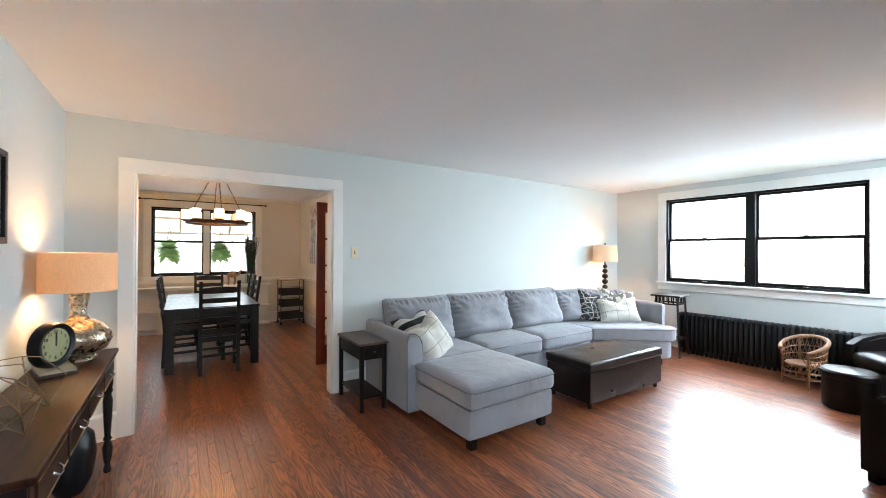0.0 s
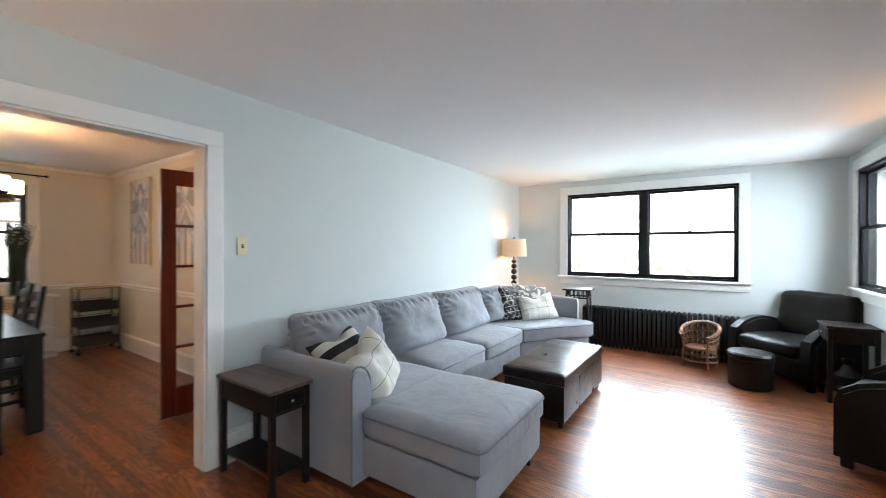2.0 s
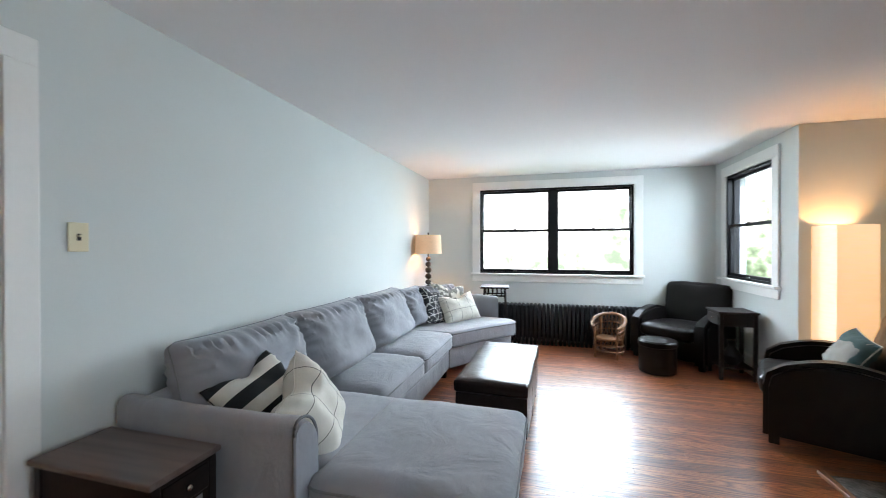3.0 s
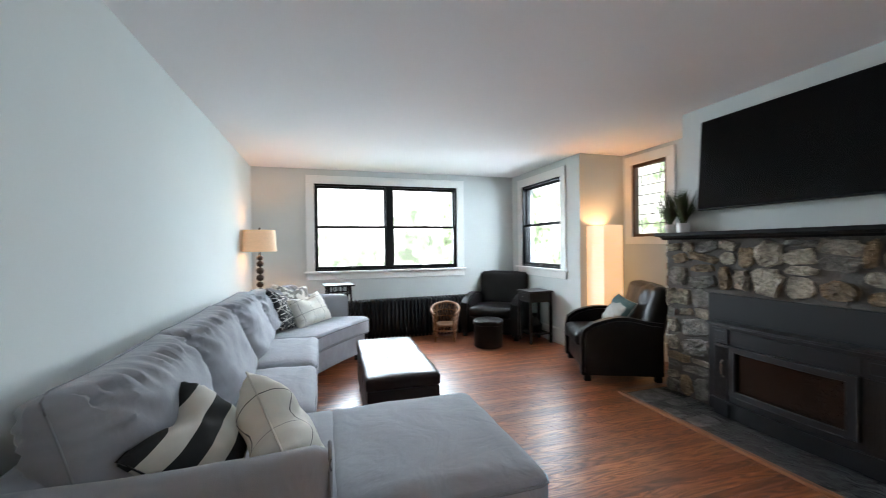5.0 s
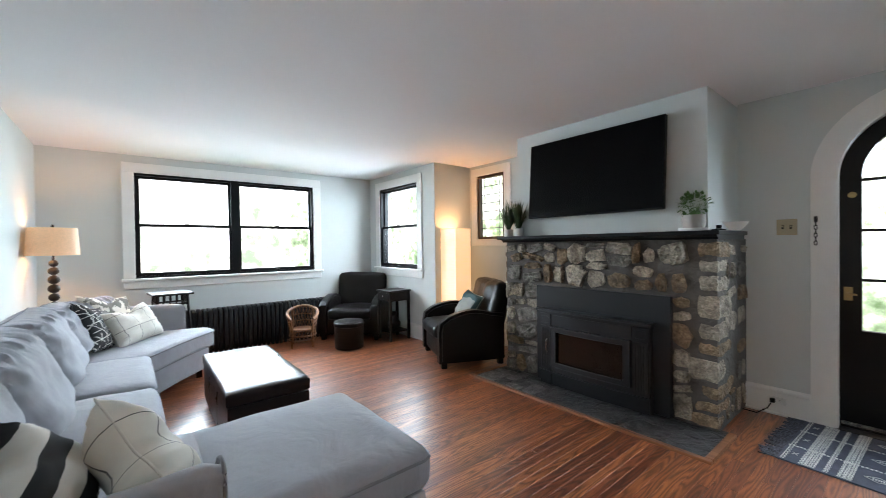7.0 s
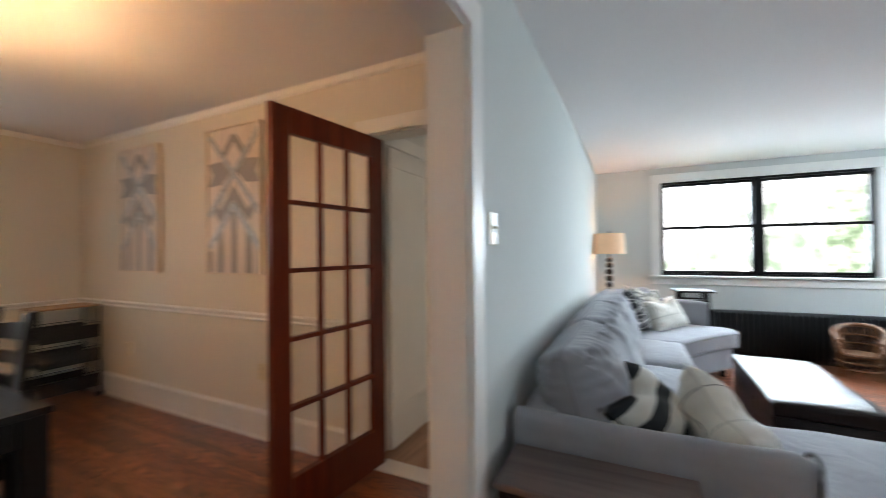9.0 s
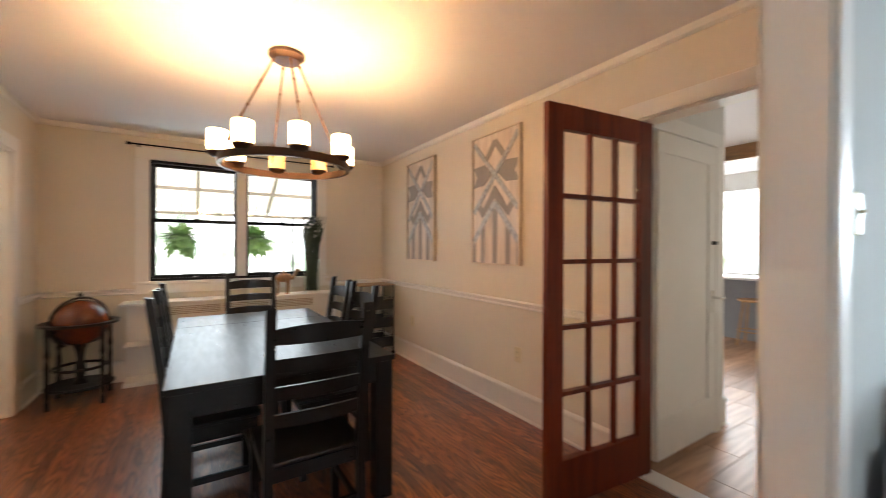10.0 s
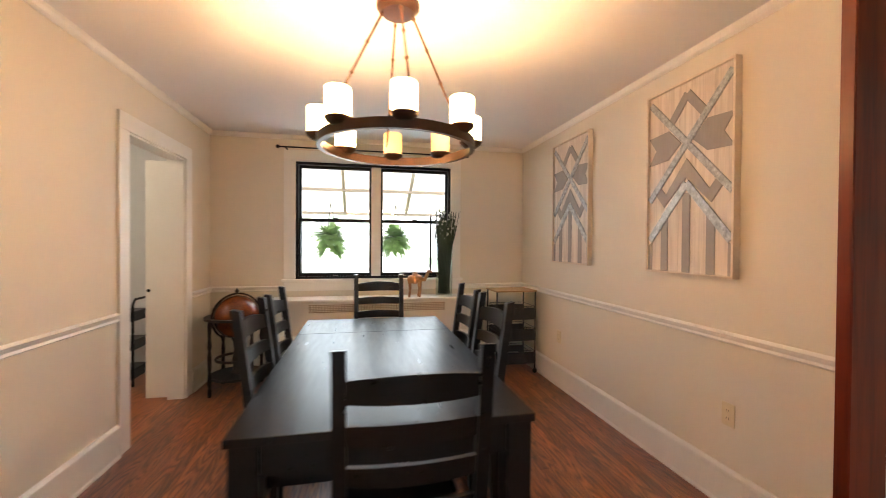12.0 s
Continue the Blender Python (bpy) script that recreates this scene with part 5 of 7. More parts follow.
def stone(u0, u1, v0, v1, place, parent, name="stone", mats=None, proud=(0.007, 0.028), gap=(0.002, 0.018)):
    """One rough stone: a broken outline, a chipped edge and an uneven face."""
    g = srng.uniform(*gap)
    cu, cv, a, b = (u0 + u1) / 2, (v0 + v1) / 2, (u1 - u0) / 2 - g, (v1 - v0) / 2 - g
    if a < 0.015 or b < 0.015:
        return
    n = 13 if name == "stone" else 10
    p = srng.uniform(*proud)
    ph, ex = srng.uniform(0, 6), srng.uniform(0.38, 0.85)
    rim = []
    for k in range(n):
        t = ph + 2 * math.pi * k / n + srng.uniform(-0.20, 0.20)
        c, s = math.cos(t), math.sin(t)
        q = srng.uniform(0.82, 1.12)
        rim.append((cu + a * q * math.copysign(abs(c) ** ex, c), cv + b * q * math.copysign(abs(s) ** ex, s)))
    tw = radians(srng.uniform(-14, 14))
    rim = [(cu + (x - cu) * math.cos(tw) - (y - cv) * math.sin(tw), cv + (x - cu) * math.sin(tw) + (y - cv) * math.cos(tw)) for x, y in rim] if name == "stone" else rim
    bm = bmesh.new()
    rings = []
    tx, ty = srng.uniform(-0.6, 0.6), srng.uniform(-0.6, 0.6)
    for f, d in ((1.03, -0.012), (1.0, p * 0.55), (0.95, p * 0.95), (0.72, p), (0.36, p)):
        rings.append([bm.verts.new(place(cu + (x - cu) * f, cv + (y - cv) * f, d * (1 + 0.4 * tx * (x - cu) / a + 0.4 * ty * (y - cv) / b) + srng.uniform(-0.24, 0.24) * p if d > 0 else d)) for x, y in rim])
    top = bm.verts.new(place(cu, cv, p * srng.uniform(0.7, 1.35)))
    for ra, rb in zip(rings, rings[1:]):
        for k in range(n):
            j = (k + 1) % n
            bm.faces.new((ra[k], ra[j], rb[j], rb[k]))
    for k in range(n):
        bm.faces.new((rings[-1][k], rings[-1][(k + 1) % n], top))
    return part(name, bm, srng.choice(mats or [M_STONE, M_STONE, M_STONE, M_STONE2, M_STONE3]), parent)


def corner_stone(z0, z1, lx, ly):
    """A rough block that turns the corner of the chimney and shows on both faces."""
    bm = cube(FX0 - srng.uniform(0.006, 0.022), FX0 + lx, FY - ly, FY + srng.uniform(0.010, 0.026), z0, z1)
    bmesh.ops.subdivide_edges(bm, edges=bm.edges[:], cuts=3, use_grid_fill=True)
    c = Vector((FX0 + lx / 2, FY - ly / 2, (z0 + z1) / 2))
    ph = srng.uniform(0, 50)
    for v in bm.verts:
        d = v.co - c
        lim = max(abs(d.x) / (lx / 2), abs(d.y) / (ly / 2), 1e-3) * abs(d.z) / ((z1 - z0) / 2)
        v.co -= d * 0.13 * min(1.0, lim) ** 2
        v.co += Vector([0.011 * noise.noise(v.co * 17 + Vector((ph + 9 * k, 0, 0))) + srng.uniform(-0.003, 0.003) for k in range(3)])
    return part("stone", bm, srng.choice([M_STONE, M_STONE, M_STONE2, M_STONE3]), fp)


front = lambda u, v, d: (u, FY + d, v)
for reg in ((FX0 + 0.17, FX1, 0.94, 1.335), (3.03, FX1, 0.02, 0.94), (FX0 + 0.15, 1.84, 0.02, 0.94)):
    for c in cells(*reg, 0.25, []):
        stone(*c, front, fp, proud=(0.012, 0.034), gap=(0.002, 0.019))
z = 0.02
while z < 1.27:
    zh = min(1.335, z + srng.uniform(0.085, 0.19))
    zh = 1.335 if zh > 1.28 else zh
    long_front = srng.random() < 0.55
    corner_stone(z + 0.008, zh - 0.008, srng.uniform(0.17, 0.24) if long_front else srng.uniform(0.09, 0.13), srng.uniform(0.10, 0.14) if long_front else srng.uniform(0.20, 0.28))
    z = zh
for c in cells(-0.14, FY - 0.16, 0.02, 1.335, 0.26, []):
    stone(*c, lambda u, v, d: (FX0 - d, u, v), fp, proud=(0.004, 0.018), gap=(0.006, 0.05))
for c in cells(-0.14, FY + 0.01, 0.02, 1.335, 0.24, []):
    stone(*c, lambda u, v, d: (FX1 + d, u, v), fp)

mn = thing("mantel_shelf", "thick black painted wooden mantel shelf", "mantel")
bm = cube(1.50, 3.46, 0.02, 0.70, 1.375, 1.405, 0.004)
part("shelf", bm, M_BLACK, mn)
part("bed_moulding", prism(bmesh.new(), [(0.02, 1.345), (0.635, 1.345), (0.65, 1.36), (0.68, 1.375), (0.02, 1.375)], 0, 1.52, 3.43), M_BLACK, mn)

M_STEEL = mat("black_stove_steel", (0.0055, 0.0062, 0.0085), 0.42, 0.0, var=0.15, bump=0.05, bscale=200, spec=0.5)
M_FIREGL = mat("smoked_stove_glass", (0.012, 0.007, 0.005), 0.08, 0.0, var=0.25, scale=3, bump=0.0, spec=0.3)
ins = thing("fireplace_insert", "black cast iron wood-burning fireplace insert with glass door", "stove")
Y0 = FY + 0.045
part("surround_plate", cube(1.83, 3.035, Y0 - 0.04, Y0, 0.022, 0.925, 0.003), M_STEEL, ins)


def bowed(x0, x1, z0, z1, d0, d1, bow=0.035, n=12):
    """A plate whose front bows gently outward between the ends of the stove."""
    bm = bmesh.new()
    pts = [(x0, Y0)] + [(x0 + (x1 - x0) * k / n, Y0 + d0 + bow * (1 - ((x0 + (x1 - x0) * k / n - 2.455) / 0.52) ** 2)) for k in range(n + 1)] + [(x1, Y0)]
    return prism(bm, pts, 2, z0, z1)


part("body", bowed(1.955, 2.955, 0.022, 0.70, 0.04, 0), M_STEEL, ins)
part("top_ledge", bowed(1.930, 2.980, 0.70, 0.722, 0.085, 0), M_STEEL, ins)
part("cornice", bowed(1.945, 2.965, 0.682, 0.70, 0.055, 0), M_STEEL, ins)
part("lower_ledge", bowed(1.95, 2.96, 0.13, 0.148, 0.075, 0), M_STEEL, ins)
for a in (1.965, 2.835):
    part("pilaster", bowed(a, a + 0.11, 0.148, 0.56, 0.055, 0, n=4), M_STEEL, ins)
    part("capital_panel", bowed(a - 0.005, a + 0.115, 0.57, 0.675, 0.055, 0, n=4), M_STEEL, ins)
    part("plinth", bowed(a - 0.006, a + 0.116, 0.022, 0.13, 0.055, 0, n=4), M_STEEL, ins)
    for k in range(5):
        x = a + 0.015 + 0.02 * k
        y = Y0 + 0.055 + 0.035 * (1 - ((x - 2.455) / 0.52) ** 2)
        part("flute", tube(bmesh.new(), [(x, y, 0.17), (x, y, 0.54)], 0.006, 6), M_STEEL, ins)
for a, b, c, d in ((2.09, 2.82, 0.525, 0.565), (2.09, 2.82, 0.20, 0.24), (2.09, 2.14, 0.24, 0.525), (2.77, 2.82, 0.24, 0.525)):
    part("door_frame", bowed(a, b, c, d, 0.074, 0, n=8), M_STEEL, ins)
part("door_glass", bowed(2.14, 2.77, 0.24, 0.525, 0.048, 0, n=8), M_FIREGL, ins, "smoked brown glass")
# Paler than the stove: paints in the highlight its edges catch.
M_EDGE_HI = mat("stove_edge_highlight", (0.040, 0.043, 0.050), 0.32, 0.2, var=0.3, scale=30)


def bead(x0, x1, z0, z1, d, r, n=8):
    """A thin rounded lip round a panel that follows the bow of the stove."""
    bow = lambda x: Y0 + d + 0.035 * (1 - ((x - 2.455) / 0.52) ** 2)
    xs = [x0 + (x1 - x0) * k / n for k in range(n + 1)]
    return tube(bmesh.new(), [(x, bow(x), z0) for x in xs] + [(x, bow(x), z1) for x in xs[::-1]], r, 6, True)


part("door_lip", bead(2.093, 2.817, 0.203, 0.562, 0.074, 0.004), M_EDGE_HI, ins)
part("door_lip", bead(2.142, 2.768, 0.242, 0.523, 0.072, 0.004), M_EDGE_HI, ins)
part("ledge_lip", bead(1.935, 2.975, 0.706, 0.718, 0.085, 0.003, 12), M_EDGE_HI, ins)
for a in (1.985, 2.855):
    part("panel_lip", bead(a, a + 0.07, 0.59, 0.655, 0.055, 0.003, 2), M_EDGE_HI, ins)
part("frieze_band", bowed(2.09, 2.82, 0.585, 0.67, 0.047, 0, n=8), M_STEEL, ins)
part("handle", tube(bmesh.new(), [(2.845, Y0 + 0.10, 0.33), (2.845, Y0 + 0.115, 0.35), (2.845, Y0 + 0.115, 0.43), (2.845, Y0 + 0.10, 0.45)], 0.009, 8), M_CHROME, ins, "coiled steel door handle", True)
part("air_control", cube(2.40, 2.50, Y0 + 0.09, Y0 + 0.112, 0.57, 0.582, 0.003), M_STEEL, ins)

he = thing("hearth", "dark slate flagstone hearth edged with an oak strip", "hearth")
M_TANOAK = wood("tan_oak_strip", (0.17, 0.065, 0.028), (0.29, 0.125, 0.058), 0.4, 0, "object", ring=3, tint=0.1)
HX0, HX1, HY0, HY1 = 1.50, 3.50, 0.50, 0.985
part("bed", cube(HX0, HX1, HY0, HY1, -0.012, 0.010), M_SLATE, he)
for c in cells(HX0 + 0.005, HX1 - 0.005, HY0 + 0.01, HY1 - 0.003, 0.30, []):
    stone(*c, lambda u, v, d: (u, v, 0.008 + d * 0.5), he, "flagstone", [M_SLATE, M_SLATE, M_SLATE2], (0.008, 0.012), (-0.006, 0.001))
part("edge_strip", cube(HX0 - 0.045, HX1 + 0.045, HY1, HY1 + 0.036, -0.012, 0.014, 0.003), M_TANOAK, he)
part("edge_strip", cube(HX0 - 0.045, HX0, HY0, HY1, -0.012, 0.014, 0.003), M_TANOAK, he)
part("edge_strip", cube(HX1, HX1 + 0.045, HY0, HY1, -0.012, 0.014, 0.003), M_TANOAK, he)

# ---- television ----
M_SCREEN = mat("dark_screen", (0.002, 0.002, 0.0025), 0.14, var=0.05, bump=0, spec=0.12)
tv = thing("television", "large black flat screen television tilted down over the mantel", "television", m=pose(2.485, 0.58, 1.93, 4, 0, 0))
part("body", cube(-0.62, 0.62, -0.02, 0.02, -0.357, 0.357, 0.004), M_BLACK, tv)
part("screen", cube(-0.612, 0.612, 0.0201, 0.0225, -0.345, 0.35), M_SCREEN, tv)
part("wall_mount", cube(-0.2, 0.2, -0.075, -0.02, -0.12, 0.12, 0.004), M_BLACK, tv)

# ---- plants and bowl on the mantel ----
M_LEAF = mat("leaf_green", (0.06, 0.14, 0.03), 0.5, var=0.35, scale=20)
M_GRASS = mat("grass_green", (0.045, 0.075, 0.03), 0.5, var=0.35, scale=20)
M_POTW = mat("ribbed_white_pot", (0.66, 0.65, 0.62), 0.5, var=0.06)
M_POTG = mat("grey_pot", (0.42, 0.39, 0.36), 0.6, var=0.1)
prng = random.Random(8)


def blade(bm, p, d, ln, w, droop):
    """One narrow leaf that arches outward."""
    side = Vector((-d.y, d.x, 0)).normalized() * w if Vector((d.x, d.y, 0)).length > 1e-4 else Vector((w, 0, 0))
    pts = [p + d * ln * t + Vector((0, 0, -droop * t * t)) for t in (0, 0.35, 0.7, 1.0)]
    vs = [[bm.verts.new(q - side * f), bm.verts.new(q + side * f)] for q, f in zip(pts[:-1], (0.6, 1.0, 0.7))]
    tip = bm.verts.new(pts[-1])
    for a, b in zip(vs, vs[1:]):
        bm.faces.new((a[0], a[1], b[1], b[0]))
    bm.faces.new((vs[-1][0], vs[-1][1], tip))


def potted(label, m, r, h, pot, kind):
    root = thing("potted_plant", label, "potted plant", "plants on the mantel", m)
    pt = part("pot", turn(bmesh.new(), [(r * 0.82, 0), (r, h * 0.5), (r, h), (r * 0.9, h), (r * 0.88, h * 0.85), (0, h * 0.85)], 24), pot, root, smooth=True)
    if kind == "grass":
        bm = bmesh.new()
        for k in range(110):
            a, e = prng.uniform(0, 6.28), prng.uniform(0.05, 0.62)
            blade(bm, Vector((prng.uniform(-.3, .3) * r, prng.uniform(-.3, .3) * r, h * 0.85)), Vector((math.cos(a) * e, math.sin(a) * e, 1)).normalized(), prng.uniform(0.20, 0.40), 0.006, 0.06)
        part("leaves", bm, M_GRASS, root)
    else:
        part("saucer", turn(bmesh.new(), [(r * 1.2, 0.0), (r * 1.25, 0.022), (r * 1.05, 0.022)], 24), M_WHITE, root, smooth=True)
        bm = bmesh.new()
        for k in range(320):
            v = Vector((prng.gauss(0, 1), prng.gauss(0, 1), prng.gauss(0.1, 1))).normalized() * prng.uniform(0.3, 1.0) ** 0.5
            c = Vector((v.x * 0.105, v.y * 0.105, h + 0.075 + v.z * 0.085))
            blade(bm, c, (v + Vector((prng.uniform(-.5, .5), prng.uniform(-.5, .5), prng.uniform(-.3, .6)))).normalized(), 0.028, 0.008, 0.004)
        for k in range(14):
            a = k * 0.9
            tube(bm, [(0, 0, h * 0.8), (0.05 * math.cos(a), 0.05 * math.sin(a), h + 0.08)], 0.0016, 4)
        part("leaves", bm, M_LEAF, root)
    return root


potted("grassy potted plant in a ribbed white pot", pose(3.40, 0.58, 1.405), 0.045, 0.075, M_POTW, "grass")
potted("small leafy plant in a white pot", pose(3.26, 0.59, 1.405), 0.05, 0.08, M_WHITE, "grass")
potted("bushy green plant in a grey pot on a white saucer", pose(1.69, 0.56, 1.405), 0.075, 0.115, M_POTG, "bush")
bw = thing("bowl", "small white bowl on the mantel", "bowl", m=pose(1.46, 0.50, 1.405))
part("dish", turn(bmesh.new(), [(0.03, 0), (0.05, 0.02), (0.075, 0.055), (0.071, 0.055), (0.045, 0.022), (0, 0.015)], 24), M_WHITE, bw, smooth=True)
cn = thing("candle_holder", "small dark metal candle holder on the mantel", "candle holder", m=pose(1.56, 0.48, 1.405))
part("dish", turn(bmesh.new(), [(0.035, 0), (0.045, 0.01), (0.015, 0.015), (0.018, 0.04), (0.0, 0.04)], 16), M_BLACK, cn, smooth=True)

# ---- paper floor lamp in the alcove ----
M_PAPER = glow("lit_crinkled_paper", (1.0, 0.56, 0.25), 1.0, 0.75)
pnt = M_PAPER.node_tree
wv = pnt.nodes.new("ShaderNodeTexNoise")
wv.inputs["Scale"].default_value, wv.inputs["Detail"].default_value = 1.0, 5
mpp, gp = pnt.nodes.new("ShaderNodeMapping"), pnt.nodes.new("ShaderNodeNewGeometry")
mpp.inputs["Scale"].default_value = (7, 7, 60)
pnt.links.new(gp.outputs["Position"], mpp.inputs[0])
pnt.links.new(mpp.outputs[0], wv.inputs["Vector"])
rg = pnt.nodes.new("ShaderNodeMapRange")
rg.inputs[3].default_value, rg.inputs[4].default_value = 0.55, 1.35
pnt.links.new(wv.outputs[0], rg.inputs[0])
pnt.links.new(rg.outputs[0], pnt.nodes["Principled BSDF"].inputs["Emission Strength"])
pl = thing("paper_floor_lamp", "tall square crinkled paper floor lamp glowing orange", "floor lamp", m=pose(4.605, 0.27, 0, 0, 0, 3))
bm = bmesh.new()
LW = 0.14
NZ = 40
grid = []
for k in range(NZ + 1):
    z = 0.05 + 1.49 * k / NZ
    ring = []
    for sx, sy in ((-1, -1), (0, -1), (1, -1), (1, 0), (1, 1), (0, 1), (-1, 1), (-1, 0)):
        f = LW * (1 + 0.012 * noise.noise(Vector((sx * 2, sy * 2, z * 30))))
        ring.append(bm.verts.new((sx * f, sy * f, z)))
    grid.append(ring)
for a, b in zip(grid, grid[1:]):
    for i in range(8):
        j = (i + 1) % 8
        bm.faces.new((a[i], a[j], b[j], b[i]))
part("paper_shade", bm, M_PAPER, pl)
part("base", cube(-LW - 0.01, LW + 0.01, -LW - 0.01, LW + 0.01, 0, 0.03, 0.004), M_DARK, pl)
for sx in (-1, 1):
    for sy in (-1, 1):
        part("corner_rod", tube(bmesh.new(), [(sx * (LW - 0.006), sy * (LW - 0.006), 0.03), (sx * (LW - 0.006), sy * (LW - 0.006), 1.54)], 0.003, 6), M_DARK, pl)
bulb("paper_lamp_bulb", (4.605, 0.27, 1.36), 22, 0.05, (1.0, 0.50, 0.20))

# ---- arched front door ----
fd = thing("front_door", "black arched front door with a tall divided glass light", "door")
YD = YS - 0.06
bm = bmesh.new()
R2 = DR - 0.012
GX0, GX1, GZ = DX0 + 0.12, DX1 - 0.12, 0.70
gr = (GX1 - GX0) / 2
ao, ai = arch(R2), arch(gr)
for k in range(24):
    q = [ao[k], ao[k + 1], ai[k + 1], ai[k]]
    prism(bm, q, 1, YD - 0.045, YD)
box(bm, DX0 + 0.012, GX0, YD - 0.045, YD, 0.012, DSP)
box(bm, GX1, DX1 - 0.012, YD - 0.045, YD, 0.012, DSP)
box(bm, GX0, GX1, YD - 0.045, YD, 0.012, GZ)
part("door_leaf", bm, M_BLACK, fd)
for z in (1.05, 1.393, 1.74):
    part("glazing_bar", cube(GX0, GX1, YD - 0.035, YD - 0.005, z - 0.009, z + 0.009), M_BLACK, fd)
part("glazing_bar", cube(DCX - 0.009, DCX + 0.009, YD - 0.034, YD - 0.006, GZ, DSP + gr - 0.01), M_BLACK, fd)
for a, b in ((GZ, 1.041), (1.059, 1.384), (1.402, 1.731)):
    for x0, x1 in ((GX0, DCX - 0.009), (DCX + 0.009, GX1)):
        g = part("pane", cube(x0, x1, YD - 0.022, YD - 0.018, a, b), M_GLASS, fd)
        g.visible_shadow = False
g = part("pane", prism(bmesh.new(), [(GX1, 1.749)] + ai + [(GX0, 1.749)], 1, YD - 0.022, YD - 0.018), M_GLASS, fd)
g.visible_shadow = False
hx = DX1 - 0.055
lv = part("lock_plate", cube(hx - 0.022, hx + 0.022, YD, YD + 0.008, 0.905, 1.0, 0.003), M_BRASS, fd, "brass lock plate")
part("lever", tube(bmesh.new(), [(hx, YD + 0.008, 0.955), (hx, YD + 0.035, 0.955), (hx - 0.045, YD + 0.040, 0.95)], 0.007, 8), M_BRASS, lv, smooth=True)
bm = turn(bmesh.new(), [(0.02, 0), (0.022, 0.006), (0.012, 0.012), (0.0, 0.013)], 16)
bm.transform(Matrix.Translation((hx - 0.02, YD, 1.64)) @ Matrix.Rotation(radians(-90), 4, "X"))
part("deadbolt", bm, M_BRASS, fd, smooth=True)
part("threshold", cube(DX0, DX1, YS - 0.2, YS + 0.03, 0.0, 0.012, 0.003), M_DARK, fd)
part("door_sweep", cube(DX0 + 0.02, DX1 - 0.02, YD, YD + 0.006, 0.03, 0.055), M_CHROME, fd)

dc = thing("front_door_casing", "wide white painted casing following the door arch", "door casing", kind="structure")
bm = bmesh.new()
co_, ci_ = arch(DR + 0.13), arch(DR)
for k in range(24):
    prism(bm, [co_[k], co_[k + 1], ci_[k + 1], ci_[k]], 1, YS, YS + 0.018)
part("casing_arch", bm, M_TRIM, dc)
part("casing_side", cube(DX1, DX1 + 0.13, YS, YS + 0.018, 0, DSP, 0.002), M_TRIM, dc)
part("casing_side", cube(DX0 - 0.13, DX0, YS, YS + 0.018, 0, DSP, 0.002), M_TRIM, dc)
bm = bmesh.new()
cj = arch(DR - 0.012)
for k in range(24):
    prism(bm, [ci_[k], ci_[k + 1], cj[k + 1], cj[k]], 1, YS - 0.2, YS + 0.012)
box(bm, DX1 - 0.012, DX1, YS - 0.2, YS + 0.012, 0, DSP)
box(bm, DX0, DX0 + 0.012, YS - 0.2, YS + 0.012, 0, DSP)
part("jamb", bm, M_TRIM, dc)
ch = thing("door_chain", "dark metal security chain on the door casing", "door chain")
part("plate", cube(1.13, 1.15, YS + 0.018, YS + 0.026, 1.46, 1.50, 0.002), M_IRON, ch)
for k in range(6):
    z = 1.45 - 0.028 * k
    pts = [(1.14 + 0.008 * math.cos(t) * (k % 2), YS + 0.026 + 0.008 * math.cos(t) * ((k + 1) % 2), z + 0.017 * math.sin(t)) for t in [2 * math.pi * i / 10 for i in range(10)]]
    part("link", tube(bmesh.new(), pts, 0.003, 5, True), M_IRON, ch)


# ---- switches and outlets ----
def plate(name, label, m, w, h, toggles, material, kind):
    """A cover plate on a wall; local -y is the room."""
    root = thing(name, label, name.replace("_", " "), m=m)
    part("cover_plate", cube(-w / 2, w / 2, -0.007, 0, -h / 2, h / 2, 0.002), material, root)
    for k in range(toggles):
        x = (k - (toggles - 1) / 2) * 0.046
        if kind == "switch":
            part("slot", cube(x - 0.007, x + 0.007, -0.009, -0.007, -0.014, 0.014), M_DARK, root)
            part("toggle", cube(x - 0.004, x + 0.004, -0.020, -0.009, 0.0, 0.010, 0.001), material, root)
        else:
            for z in (-0.020, 0.020):
                part("socket", cube(x - 0.014, x + 0.014, -0.009, -0.007, z - 0.013, z + 0.013, 0.002), material, root)
                for s in (-0.006, 0.006):
                    part("slot", cube(x + s - 0.001, x + s + 0.001, -0.0095, -0.0088, z - 0.004, z + 0.006), M_DARK, root)
    return root


M_AGED = mat("aged_brass_plate", (0.42, 0.36, 0.24), 0.45, 0.3)
plate("light_switch", "ivory single toggle light switch on the living room wall", pose(1.80, YN, 1.41), 0.072, 0.118, 1, M_IVORY, "switch")
plate("light_switch", "brass double toggle light switch by the front door", pose(1.30, YS, 1.43, 0, 0, 180), 0.118, 0.118, 2, M_AGED, "switch")
plate("outlet", "ivory wall outlet above the dining baseboard", pose(DXE, 6.385, 0.475, 0, 0, -90), 0.072, 0.118, 1, M_IVORY, "outlet")
plate("outlet", "ivory wall outlet in the far dining corner", pose(DXE, 8.13, 0.466, 0, 0, -90), 0.072, 0.118, 1, M_IVORY, "outlet")
plate("outlet", "outlet set in the baseboard by the front door", pose(1.36, YS + 0.019, 0.11, 0, 90, 180), 0.05, 0.11, 1, M_WHITE, "outlet")
cd = thing("power_cord", "black power cord running from the baseboard outlet", "cord")
